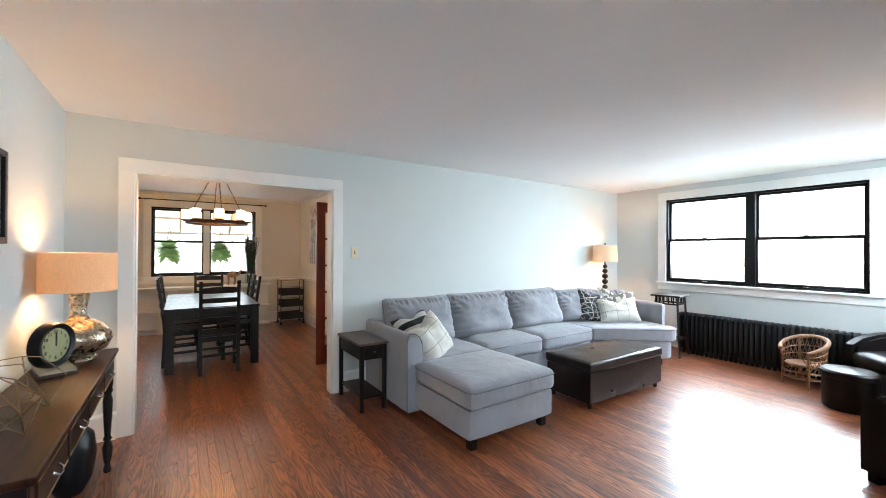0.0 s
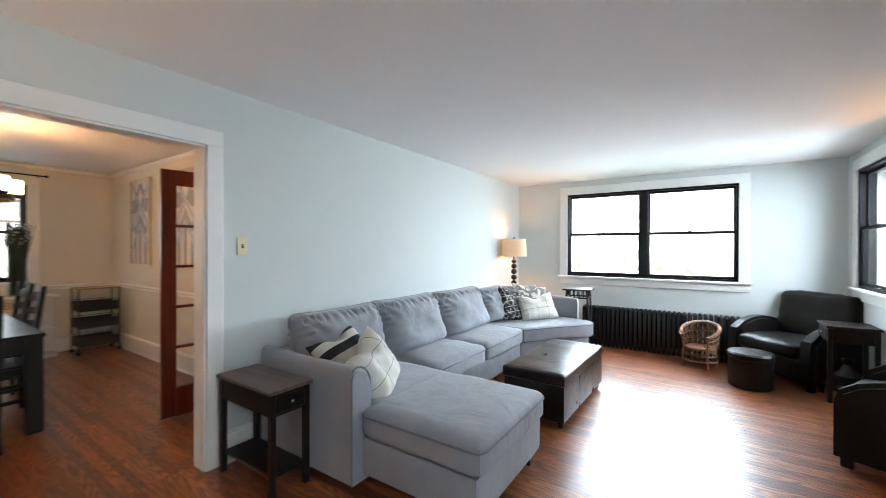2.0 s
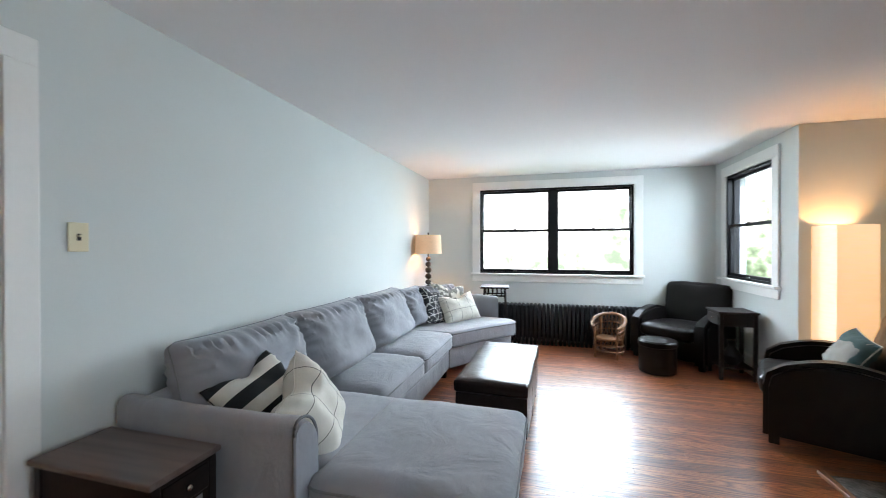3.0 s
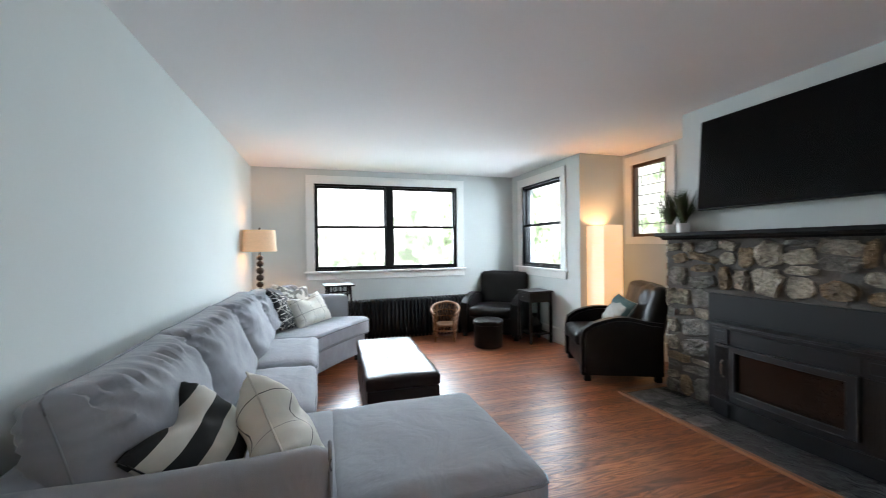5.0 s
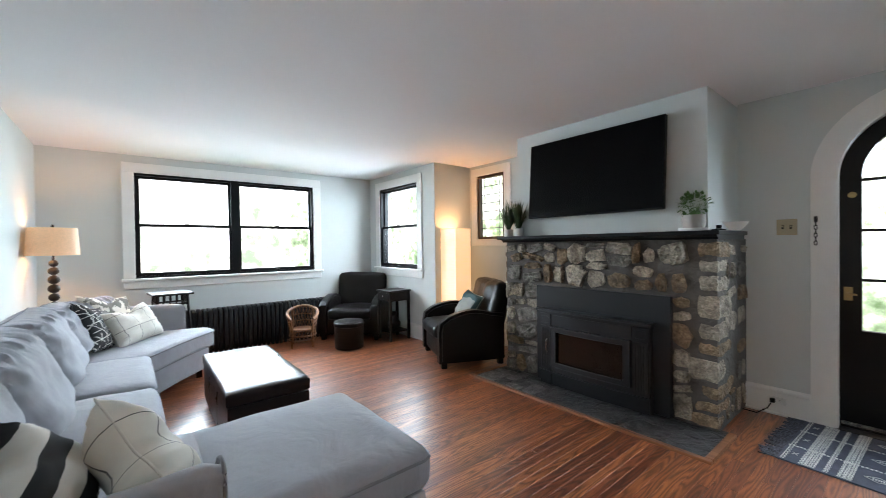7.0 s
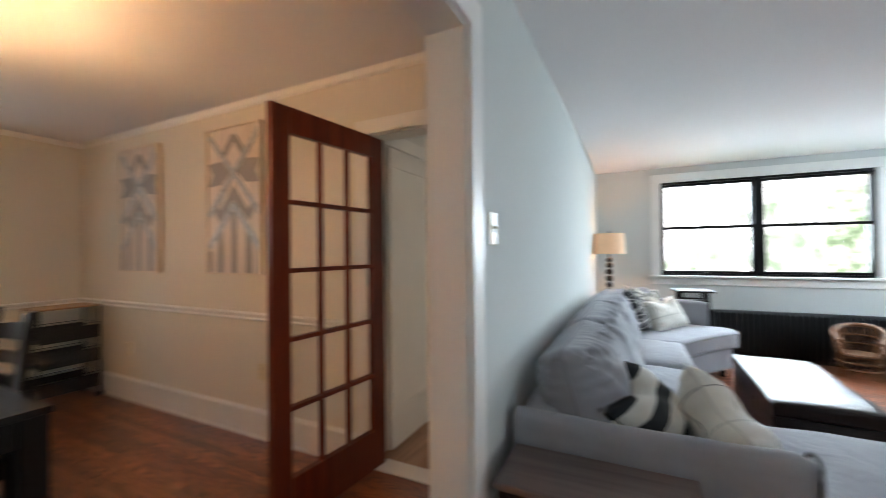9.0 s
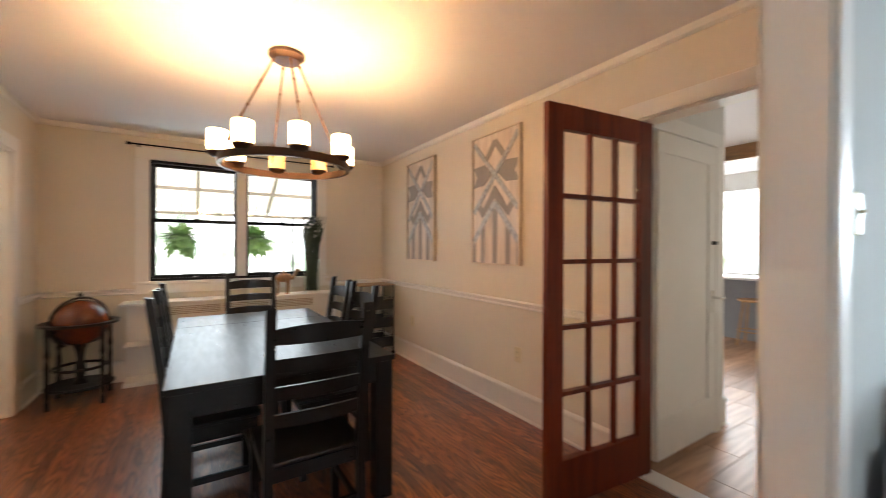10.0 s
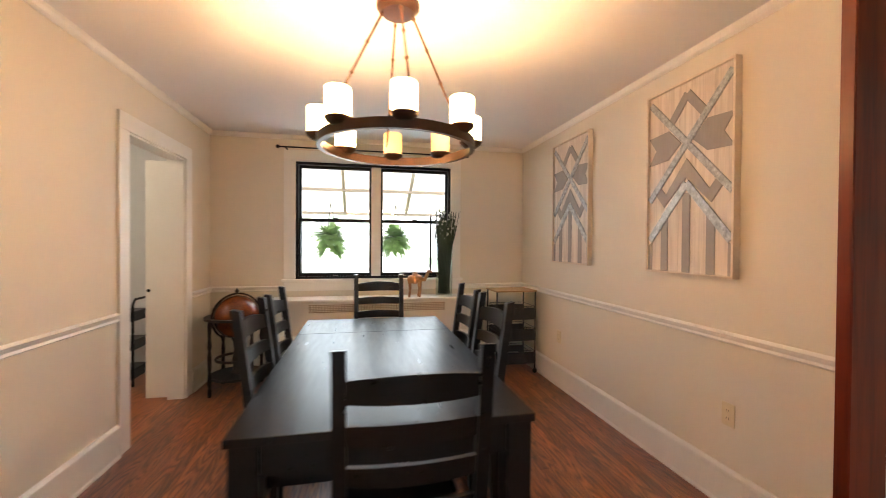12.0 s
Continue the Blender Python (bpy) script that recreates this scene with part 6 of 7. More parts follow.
part("cable", tube(bmesh.new(), [(1.38, YS + 0.03, 0.11), (1.40, YS + 0.09, 0.06), (1.46, YS + 0.12, 0.012), (1.58, YS + 0.10, 0.008), (1.68, YS + 0.02, 0.008)], 0.004, 6), M_BLACK, cd, smooth=True)
part("plug", cube(1.365, 1.395, YS + 0.026, YS + 0.055, 0.095, 0.125, 0.004), M_BLACK, cd)

# ---- entry rug ----
M_RUG = mat("navy_woven_wool", (0.062, 0.070, 0.100), 0.95, var=0.25, scale=14, bump=0.5, bscale=350)
M_YARN = mat("cream_yarn", (0.66, 0.65, 0.62), 0.95, var=0.15, scale=40, bump=0.3, bscale=400)
M_FRINGE = mat("navy_fringe", (0.085, 0.09, 0.115), 0.95, var=0.9, scale=90)
rug = thing("rug", "navy flat-woven rug with cream geometric bands and tassels", "rug", m=pose(1.207, 0.243, 0, 0, 0, 177))
RL, RWD = 1.35, 0.80
bm = bmesh.new()
rows_ = []
for i in range(28):
    rows_.append([bm.verts.new((RL * i / 27, RWD * (j / 10 - 0.5), 0.009 + 0.0015 * noise.noise(Vector((i * 0.5, j * 0.6, 0))))) for j in range(11)])
for a, b in zip(rows_, rows_[1:]):
    for j in range(10):
        bm.faces.new((a[j], b[j], b[j + 1], a[j + 1]))
sk = bmesh.ops.extrude_face_region(bm, geom=bm.faces[:])
for v in [g_ for g_ in sk["geom"] if isinstance(g_, bmesh.types.BMVert)]:
    v.co.z = 0.0
part("weave", bm, M_RUG, rug)
bm = bmesh.new()


def dash(x0, x1, y0, y1):
    box(bm, x0, x1, y0, y1, 0.0085, 0.0115)


def across(x, w, dots):
    """One woven band from side to side, whole or in a row of small stitches."""
    if not dots:
        dash(x, x + w, -0.39, 0.39)
        return
    for q in range(44):
        y = -0.388 + 0.0178 * q
        dash(x + (0.003 if q % 2 else 0), x + w + (0.003 if q % 2 else 0), y, y + 0.010)


def chevron(x, y, sx, sy):
    tube(bm, [(x + sx, y, 0.0105), (x, y + sy, 0.0105), (x - sx, y, 0.0105), (x, y - sy, 0.0105)], 0.0016, 4, True)


for side in (0, 1):
    put = (lambda x, w: x) if side == 0 else (lambda x, w: RL - x - w)
    for x, w, dots in ((0.018, 0.004, 0), (0.028, 0.007, 1), (0.100, 0.008, 1), (0.113, 0.004, 0), (0.121, 0.007, 1), (0.132, 0.004, 0), (0.140, 0.007, 1), (0.153, 0.004, 0), (0.161, 0.008, 1),
                       (0.205, 0.009, 1), (0.218, 0.006, 1), (0.262, 0.006, 1), (0.272, 0.004, 0), (0.280, 0.008, 1), (0.292, 0.004, 0), (0.300, 0.008, 1), (0.312, 0.006, 1)):
        across(put(x, w), w, dots)
    for y in (-0.27, 0.0, 0.27):
        for s in (-1, 1):
            cx = put(0.065, 0)
            tube(bm, [(cx - 0.013, y - s * 0.017, 0.0105), (cx + 0.013, y + s * 0.017, 0.0105)], 0.0022, 4)
        for x in (0.410, 0.560):
            chevron(put(x, 0), y, 0.055, 0.034)
            for k in range(-2, 3):
                cx = put(x, 0) + 0.010 * k
                dash(cx - 0.0022, cx + 0.0022, y - 0.010, y + 0.010)
for y in (-0.147, 0.147):
    for k in range(75):
        dash(0.01 + 0.0178 * k, 0.021 + 0.0178 * k, y - 0.009 + (0.004 if k % 2 else 0), y + 0.005 + (0.004 if k % 2 else 0))
tagged(part("woven_pattern", bm, M_YARN, rug, "cream woven bands and diamonds"), kind="stuff")
bm = bmesh.new()
for k in range(70):
    y = -0.395 + 0.79 * k / 69
    ln = prng.uniform(0.07, 0.11)
    tube(bm, [(0.0, y, 0.006), (-ln * 0.5, y + prng.uniform(-.008, .008), 0.006), (-ln, y + prng.uniform(-.016, .016), 0.005)], 0.005, 5)
tagged(part("fringe", bm, M_FRINGE, rug, "navy tassel fringe"), kind="stuff")

# ---- dining table ----
dt = thing("dining_table", "large black-brown wooden dining table with square legs", "dining table", m=pose(0.65, 6.93, 0))
TW, TL = 0.50, 0.93
part("tabletop", cube(-TW, TW, -TL, 0.45, 0.722, 0.75, 0.003, 2), M_BLACKW, dt)
part("tabletop_leaf", cube(-TW, TW, 0.4525, TL, 0.722, 0.75, 0.003, 2), M_BLACKW, dt)
for s in (-1, 1):
    part("apron", cube(s * (TW - 0.045) - 0.011, s * (TW - 0.045) + 0.011, -TL + 0.09, TL - 0.09, 0.615, 0.722), M_BLACKW, dt)
    part("apron", cube(-TW + 0.09, TW - 0.09, s * (TL - 0.035) - 0.011, s * (TL - 0.035) + 0.011, 0.615, 0.722), M_BLACKW, dt)
    for t in (-1, 1):
        x, y = s * (TW - 0.055), t * (TL - 0.055)
        part("leg", cube(x - 0.045, x + 0.045, y - 0.045, y + 0.045, 0, 0.722, 0.004), M_BLACKW, dt)
part("apron_knob", cube(-0.012, 0.012, -TL + 0.01, -TL + 0.024, 0.665, 0.675, 0.003), M_IRON, dt)


# ---- ladder-back chairs ----
def dining_chair():
    root = thing("dining_chair", "black-brown ladder-back wooden dining chair at the table", "dining chair", "chairs round the dining table")
    rake = lambda z: -0.075 * max(0.0, (z - 0.44) / 0.63) ** 1.2
    for s in (-1, 1):
        bm = bmesh.new()
        pts = [0, 0.2, 0.44, 0.65, 0.85, 1.0, 1.072]
        rings = []
        for z in pts:
            y = rake(z) - 0.02 * max(0, (0.44 - z) / 0.44)
            w, d = 0.018, 0.017 + 0.004 * (0.3 < z < 0.6)
            rings.append([bm.verts.new((s * 0.19 + a * w, y + b * d, z + (0.006 if (z > 1.05 and b < 0) else 0))) for a, b in ((-1, -1), (1, -1), (1, 1), (-1, 1))])
        for p, q in zip(rings, rings[1:]):
            for i in range(4):
                j = (i + 1) % 4
                bm.faces.new((p[i], p[j], q[j], q[i]))
        bm.faces.new(rings[0][::-1])
        bm.faces.new(rings[-1])
        part("back_post", bm, M_BLACKW, root)
        part("front_leg", cube(s * 0.19 - 0.019, s * 0.19 + 0.019, 0.345, 0.383, 0, 0.43, 0.003), M_BLACKW, root)
        part("side_rail", cube(s * 0.192 - 0.010, s * 0.192 + 0.010, 0.0, 0.36, 0.375, 0.43), M_BLACKW, root)
        part("side_stretcher", cube(s * 0.19 - 0.009, s * 0.19 + 0.009, 0.0, 0.36, 0.15, 0.18), M_BLACKW, root)
    for z, h in ((0.935, 0.062), (0.825, 0.052), (0.712, 0.052), (0.60, 0.052)):
        bm = bmesh.new()
        n = 8
        fr, bk = [], []
        for k in range(n + 1):
            x = -0.175 + 0.35 * k / n
            y = rake(z) - 0.028 * (1 - (x / 0.175) ** 2)
            up = 0.016 * (1 - (x / 0.175) ** 2)
            fr.append([(x, y + 0.008, z), (x, y + 0.008 + rake(z + h) - rake(z), z + h + (up if z > 0.9 else up * 0.4))])
            bk.append([(x, y - 0.008, z), (x, y - 0.008 + rake(z + h) - rake(z), z + h + (up if z > 0.9 else up * 0.4))])
        rings = [[bm.verts.new(p) for p in (fr[k][0], fr[k][1], bk[k][1], bk[k][0])] for k in range(n + 1)]
        for p, q in zip(rings, rings[1:]):
            for i in range(4):
                j = (i + 1) % 4
                bm.faces.new((p[i], p[j], q[j], q[i]))
        bm.faces.new(rings[0])
        bm.faces.new(rings[-1][::-1])
        part("back_slat", bm, M_BLACKW, root, smooth=True)
    part("seat", soft(-0.21, 0.21, -0.005, 0.40, 0.43, 0.452, 0.009, (0, 0, -0.004), 7), M_BLACKW, root, smooth=True)
    part("back_rail", cube(-0.175, 0.175, -0.010, 0.010, 0.375, 0.43), M_BLACKW, root)
    part("front_rail", cube(-0.175, 0.175, 0.355, 0.375, 0.375, 0.43), M_BLACKW, root)
    part("front_stretcher", cube(-0.175, 0.175, 0.355, 0.373, 0.20, 0.23), M_BLACKW, root)
    part("back_stretcher", cube(-0.175, 0.175, -0.022, -0.006, 0.20, 0.23), M_BLACKW, root)
    return root


c0 = dining_chair()
c0.matrix_basis = pose(0.69, 5.80, 0, 0, 0, 0)
for m in (pose(0.70, 8.06, 0, 0, 0, 180), pose(1.135, 6.60, 0, 0, 0, 91), pose(1.14, 7.10, 0, 0, 0, 89), pose(0.155, 6.57, 0, 0, 0, -90), pose(0.16, 7.05, 0, 0, 0, -89)):
    copy_thing(c0, m)

# ---- chandelier ----
M_BRONZE = mat("brushed_bronze", (0.052, 0.025, 0.014), 0.38, 0.5, var=0.25, scale=15)
M_CHAINM = mat("copper_chain", (0.15, 0.075, 0.042), 0.4, 0.6)
M_GLOBE = glow("lit_frosted_glass", (1.0, 0.53, 0.22), 36.0, 0.8)
M_AMBER = glow("lit_amber_glass", (1.0, 0.45, 0.06), 0.9, 0.5)
cl = thing("chandelier", "round bronze ring chandelier with eight lit glass shades", "chandelier", m=pose(0.715, 6.58, 0))
part("canopy", turn(bmesh.new(), [(0.0, DH - 0.05), (0.075, DH - 0.045), (0.085, DH - 0.03), (0.10, DH - 0.02), (0.10, DH - 0.001), (0, DH - 0.001)], 32), M_BRONZE, cl, smooth=True)
RR, RZ = 0.35, 1.775
bm = bmesh.new()
turn(bm, [(RR - 0.010, RZ), (RR + 0.012, RZ), (RR + 0.012, RZ + 0.042), (RR - 0.010, RZ + 0.042), (RR - 0.010, RZ)], 64)
for f in [f for f in bm.faces if len(f.verts) > 4]:
    bm.faces.remove(f)
part("ring", bm, M_BRONZE, cl, smooth=True)
for k in range(8):
    a = radians(-91 + 45 * k)
    x, y = (RR + 0.004) * math.cos(a), (RR + 0.004) * math.sin(a)
    part("cup", turn(bmesh.new(), [(0.03, RZ + 0.03), (0.05, RZ + 0.045), (0.056, RZ + 0.058), (0.035, RZ + 0.062)], 20, x, y), M_BRONZE, cl, smooth=True)
    bm = bmesh.new()
    turn(bm, [(0.045, RZ + 0.062), (0.050, RZ + 0.07), (0.050, RZ + 0.172), (0.046, RZ + 0.176), (0.047, RZ + 0.172), (0.047, RZ + 0.07)], 24, x, y)
    for f in [f for f in bm.faces if len(f.verts) > 4]:
        bm.faces.remove(f)
    part("glass_shade", bm, M_AMBER if k in (3, 4) else M_GLOBE, cl, "lit frosted glass cylinder", True)
    if k not in (3, 4):
        bulb("chandelier_bulb", (0.715 + x, 6.58 + y, RZ + 0.14), 7.2, 0.02, (1.0, 0.63, 0.34))
for k in range(4):
    a = radians(5 + 90 * k)
    p, q = Vector((0.07 * math.cos(a), 0.07 * math.sin(a), DH - 0.045)), Vector((RR * math.cos(a), RR * math.sin(a), RZ + 0.042))
    part("chain_rod", tube(bmesh.new(), [p, q], 0.0055, 8), M_CHAINM, cl, smooth=True)
    for f in (0.02, 0.25, 0.5, 0.75, 0.97):
        c = p.lerp(q, f)
        bm = bmesh.new()
        bmesh.ops.create_uvsphere(bm, u_segments=8, v_segments=6, radius=0.010, matrix=Matrix.Translation(c))
        part("chain_link", bm, M_CHAINM, cl, smooth=True)

# ---- carved wall panels ----
M_BOARD = wood("whitewashed_board", (0.60, 0.52, 0.44), (0.74, 0.66, 0.57), 0.6, 2, "object", ring=4, tint=0.06)
M_GREYB = mat("grey_painted_wood", (0.30, 0.275, 0.25), 0.6, var=0.12, scale=12, stretch=(1, 1, 0.2))
M_GALV = mat("galvanised_metal", (0.46, 0.48, 0.48), 0.45, 0.35, var=0.4, scale=30, bump=0.1)
M_FRAMEW = mat("pale_frame_wood", (0.72, 0.62, 0.50), 0.5, var=0.08, scale=8)


def art_panel(yc):
    """Local x across the panel to the right as seen, z up; the room lies at -y."""
    W, Hh = 0.61, 1.115
    root = thing("wall_art", "whitewashed wooden panel with grey chevrons and metal strips", "wall art", "pair of wooden art panels", pose(DXE - 0.001, yc, 1.73, 0, 0, -90))
    for k in range(5):
        a = -W / 2 + 0.012 + (W - 0.024) * k / 5
        part("plank", cube(a, a + (W - 0.024) / 5 - 0.0015, -0.022, -0.004, -Hh / 2 + 0.012, Hh / 2 - 0.012), M_BOARD, root)
    for a, b, c, d in ((-W / 2, -W / 2 + 0.012, -Hh / 2, Hh / 2), (W / 2 - 0.012, W / 2, -Hh / 2, Hh / 2), (-W / 2 + 0.012, W / 2 - 0.012, Hh / 2 - 0.012, Hh / 2), (-W / 2 + 0.012, W / 2 - 0.012, -Hh / 2, -Hh / 2 + 0.012)):
        part("frame_bar", cube(a, b, -0.04, 0, c, d), M_FRAMEW, root)
    iw, ih = W - 0.024, Hh - 0.024

    def inlay(name, pts, material, t):
        q = [((u - 0.5) * iw, (0.5 - v) * ih) for u, v in pts]
        part(name, prism(bmesh.new(), q, 1, -0.022 - t, -0.021), material, root)

    def strip(u0, v0, u1, v1, w, material, t, name):
        p, q = Vector((u0 * iw, v0 * ih)), Vector((u1 * iw, v1 * ih))
        n = Vector((-(q - p).y, (q - p).x)).normalized() * w / 2
        inlay(name, [((a.x) / iw, a.y / ih) for a in (p + n, q + n, q - n, p - n)], material, t)

    strip(0.02, 0.04, 0.99, 0.60, 0.038, M_GALV, 0.007, "metal_strip")
    strip(0.98, 0.04, 0.02, 0.60, 0.038, M_GALV, 0.0085, "metal_strip")
    strip(0.30, 0.19, 0.50, 0.06, 0.05, M_GREYB, 0.005, "chevron_board")
    strip(0.50, 0.06, 0.70, 0.19, 0.05, M_GREYB, 0.0055, "chevron_board")
    for s in (0, 1):
        f = (lambda u: 1 - u) if s else (lambda u: u)
        inlay("arrow_board", [(f(0.0), 0.235), (f(0.27), 0.225), (f(0.43), 0.31), (f(0.27), 0.385), (f(0.0), 0.395), (f(0.10), 0.315)], M_GREYB, 0.0045)
        inlay("chevron_board", [(f(0.5), 0.40), (f(0.5), 0.50), (f(0.22), 0.645), (f(0.10), 0.565), (f(0.16), 0.525), (f(0.24), 0.575)], M_GREYB, 0.005 + 0.0005 * s)
        strip(f(0.5), 0.53, f(0.02), 0.83, 0.045, M_GALV, 0.007 + 0.001 * s, "metal_strip")
        inlay("stripe_board", [(f(0.18), 0.76), (f(0.27), 0.705), (f(0.27), 1.0), (f(0.18), 1.0)], M_GREYB, 0.004)
        inlay("stripe_board", [(f(0.0), 0.86), (f(0.05), 0.84), (f(0.05), 1.0), (f(0.0), 1.0)], M_GREYB, 0.004)
    inlay("stripe_board", [(0.455, 0.58), (0.545, 0.58), (0.545, 1.0), (0.455, 1.0)], M_GREYB, 0.004)
    return root


art_panel(6.645)
art_panel(7.915)

# ---- radiator cover under the dining window ----
rc = thing("radiator_cover", "cream painted radiator cover with woven grilles and side shelves", "radiator cover")
Y1, RT = DYN - 0.035, 0.785
YF = 8.72
M_CANE = mat("cane_grille", (0.42, 0.33, 0.24), 0.6, var=0.2, scale=60)
part("top", cube(-0.32, 1.78, YF - 0.02, Y1, RT - 0.025, RT, 0.004), M_DTRIM, rc)
part("front_frame", cube(0.0, 1.46, YF, YF + 0.018, 0.60, RT - 0.025), M_DTRIM, rc)
for k in range(4):
    x = 0.0 + (1.46 - 0.07) * k / 3
    part("stile", cube(x, x + 0.07, YF, YF + 0.018, 0.0, 0.60), M_DTRIM, rc)
part("bottom_rail", cube(0.07, 1.39, YF, YF + 0.018, 0.0, 0.09), M_DTRIM, rc)
for k in range(3):
    x0 = 0.07 + (1.46 - 0.07) * k / 3
    x1 = x0 + (1.46 - 0.07) / 3 - 0.07
    part("panel", cube(x0, x1, YF + 0.008, YF + 0.014, 0.09, 0.60), M_DTRIM, rc)
    bm = bmesh.new()
    for q in range(16):
        u = x0 - 0.02 + (x1 - x0 + 0.04) * (q + 0.5) / 16
        box(bm, u - 0.004, u + 0.004, YF - 0.004, YF, 0.655, 0.735)
    for q in range(5):
        z = 0.66 + 0.0175 * q
        box(bm, x0 - 0.02, x1 + 0.02, YF - 0.007, YF - 0.003, z - 0.003, z + 0.003)
    part("grille", bm, M_CANE, rc, "woven cane grille")
for s, xa, xb in ((-1, -0.30, 0.0), (1, 1.46, 1.76)):
    for z in (0.02, 0.36):
        part("shelf", cube(xa, xb, YF + 0.02, Y1, z, z + 0.022, 0.003), M_DTRIM, rc)
    part("side_panel", cube(*((xb - 0.018, xb) if s < 0 else (xa, xa + 0.018)), YF + 0.02, Y1, 0.0, RT - 0.025), M_DTRIM, rc)
    part("back_panel", cube(xa, xb, Y1 - 0.01, Y1, 0.0, RT - 0.025), M_DTRIM, rc)
    part("kick_board", cube(xa, xb, YF + 0.03, YF + 0.045, 0.0, 0.02), M_DTRIM, rc)

rd = thing("curtain_rod", "thin black curtain rod over the dining window", "curtain rod")
part("rod", tube(bmesh.new(), [(-0.28, 8.93, 2.315), (1.70, 8.93, 2.315)], 0.008, 8), M_BLACK, rd, smooth=True)
for x in (-0.28, 1.70):
    bm = bmesh.new()
    bmesh.ops.create_uvsphere(bm, u_segments=10, v_segments=8, radius=0.018, matrix=Matrix.Translation((x, 8.93, 2.315)))
    part("finial", bm, M_BLACK, rd, smooth=True)
for x in (-0.20, 1.62):
    part("bracket", cube(x - 0.006, x + 0.006, 8.92, 9.02, 2.300, 2.312), M_BLACK, rd)

# carved camel figure, one plain piece
cm = bmesh.new()
for p, r in (((0, 0, 0.155), 0.042), ((0.03, 0, 0.16), 0.036), ((-0.03, 0, 0.155), 0.038), ((0, 0, 0.195), 0.026)):
    bmesh.ops.create_uvsphere(cm, u_segments=14, v_segments=10, radius=r, matrix=Matrix.Translation(p))
tube(cm, [(0.05, 0, 0.155), (0.085, 0, 0.15), (0.105, 0, 0.185), (0.115, 0, 0.215)], [0.02, 0.018, 0.014, 0.014], 10)
tube(cm, [(0.105, 0, 0.222), (0.135, 0, 0.222), (0.155, 0, 0.212)], [0.015, 0.015, 0.008], 10)
for x, y in ((0.035, 0.018), (0.045, -0.018), (-0.04, 0.018), (-0.05, -0.018)):
    tube(cm, [(x, y, 0.14), (x + 0.004, y, 0.07), (x - 0.004, y, 0.0)], [0.014, 0.008, 0.008], 8)
camel = part("camel_figure", cm, mat("olive_wood", (0.42, 0.21, 0.09), 0.45, var=0.3, scale=25), None, smooth=True)
tagged(camel, "small carved light wood camel figure", "figurine")
camel.matrix_basis = pose(1.10, 8.78, RT) @ Matrix.Scale(1.2, 4)

# tall vase with branches
M_VGLASS = glass_mat("clear_vase_glass", (0.93, 0.97, 0.95), 0.02)
vz = thing("vase", "tall clear glass vase packed with dark green stems", "vase", m=pose(1.42, 8.82, RT))
bm = turn(bmesh.new(), [(0.085, 0), (0.090, 0.01), (0.090, 0.62), (0.086, 0.62), (0.084, 0.02), (0, 0.02)], 28)
part("glass_body", bm, M_VGLASS, vz, smooth=True)
M_STEM = mat("dark_stem", (0.022, 0.038, 0.016), 0.6, var=0.3)
M_BUD = mat("white_bud", (0.7, 0.7, 0.66), 0.6)
bm, bd = bmesh.new(), bmesh.new()
for k in range(150):
    a, r = prng.uniform(0, 6.28), 0.078 * prng.random() ** 0.5
    ht = prng.uniform(0.62, 0.92)
    s = prng.uniform(1.0, 1.9)
    top = Vector((r * math.cos(a) * s + prng.uniform(-.03, .03), r * math.sin(a) * s, ht))
    tube(bm, [(r * math.cos(a + 1) * 0.8, r * math.sin(a + 1) * 0.8, 0.03), (r * math.cos(a), r * math.sin(a), 0.4), top], 0.0035, 4)
    if k % 3 == 0:
        bmesh.ops.create_uvsphere(bd, u_segments=6, v_segments=4, radius=0.011, matrix=Matrix.Translation(top))
for top in (Vector((0.15, -0.05, 0.90)), Vector((0.10, 0.0, 0.80)), Vector((-0.1, 0, 0.84))):
    tube(bm, [(0, 0, 0.3), top * 0.7, top], 0.003, 4)
    for q in (1.0, 0.93, 0.86):
        bmesh.ops.create_uvsphere(bd, u_segments=6, v_segments=4, radius=0.013, matrix=Matrix.Translation(top * q + Vector((prng.uniform(-.02, .02), 0, 0))))
tagged(part("greenery", bm, M_STEM, vz), kind="stuff")
tagged(part("blossom", bd, M_BUD, vz, "small white buds"), kind="stuff")

# ---- globe on a stand ----
gl = thing("floor_globe", "antique brown globe on a dark turned wooden floor stand", "globe", m=pose(-0.56, 8.60, 0))
M_EARTH = mat("antique_globe", (0.15, 0.036, 0.008), 0.22, var=0.6, scale=7, bump=0)
bm = bmesh.new()
bmesh.ops.create_uvsphere(bm, u_segments=32, v_segments=20, radius=0.195, matrix=Matrix.Translation((0, 0, 0.665)))
part("ball", bm, M_EARTH, gl, "brown antique map globe", True)
pts = [(0.21 * math.cos(t), 0.0, 0.665 + 0.21 * math.sin(t)) for t in [radians(-60 + 10 * k) for k in range(31)]]
part("meridian", tube(bmesh.new(), [(0.05 * 0 + p[0] * 0.8, p[0] * 0.6, p[2]) for p in pts], 0.010, 6), M_DARK, gl, smooth=True)
bm = turn(bmesh.new(), [(0.215, 0.655), (0.262, 0.655), (0.262, 0.675), (0.215, 0.675), (0.215, 0.655)], 40)
for f in [f for f in bm.faces if len(f.verts) > 4]:
    bm.faces.remove(f)
part("horizon_ring", bm, M_DARK, gl, smooth=True)
part("finial", turn(bmesh.new(), [(0.012, 0.885), (0.02, 0.90), (0.008, 0.915), (0.0, 0.935)], 12), M_DARK, gl, smooth=True)
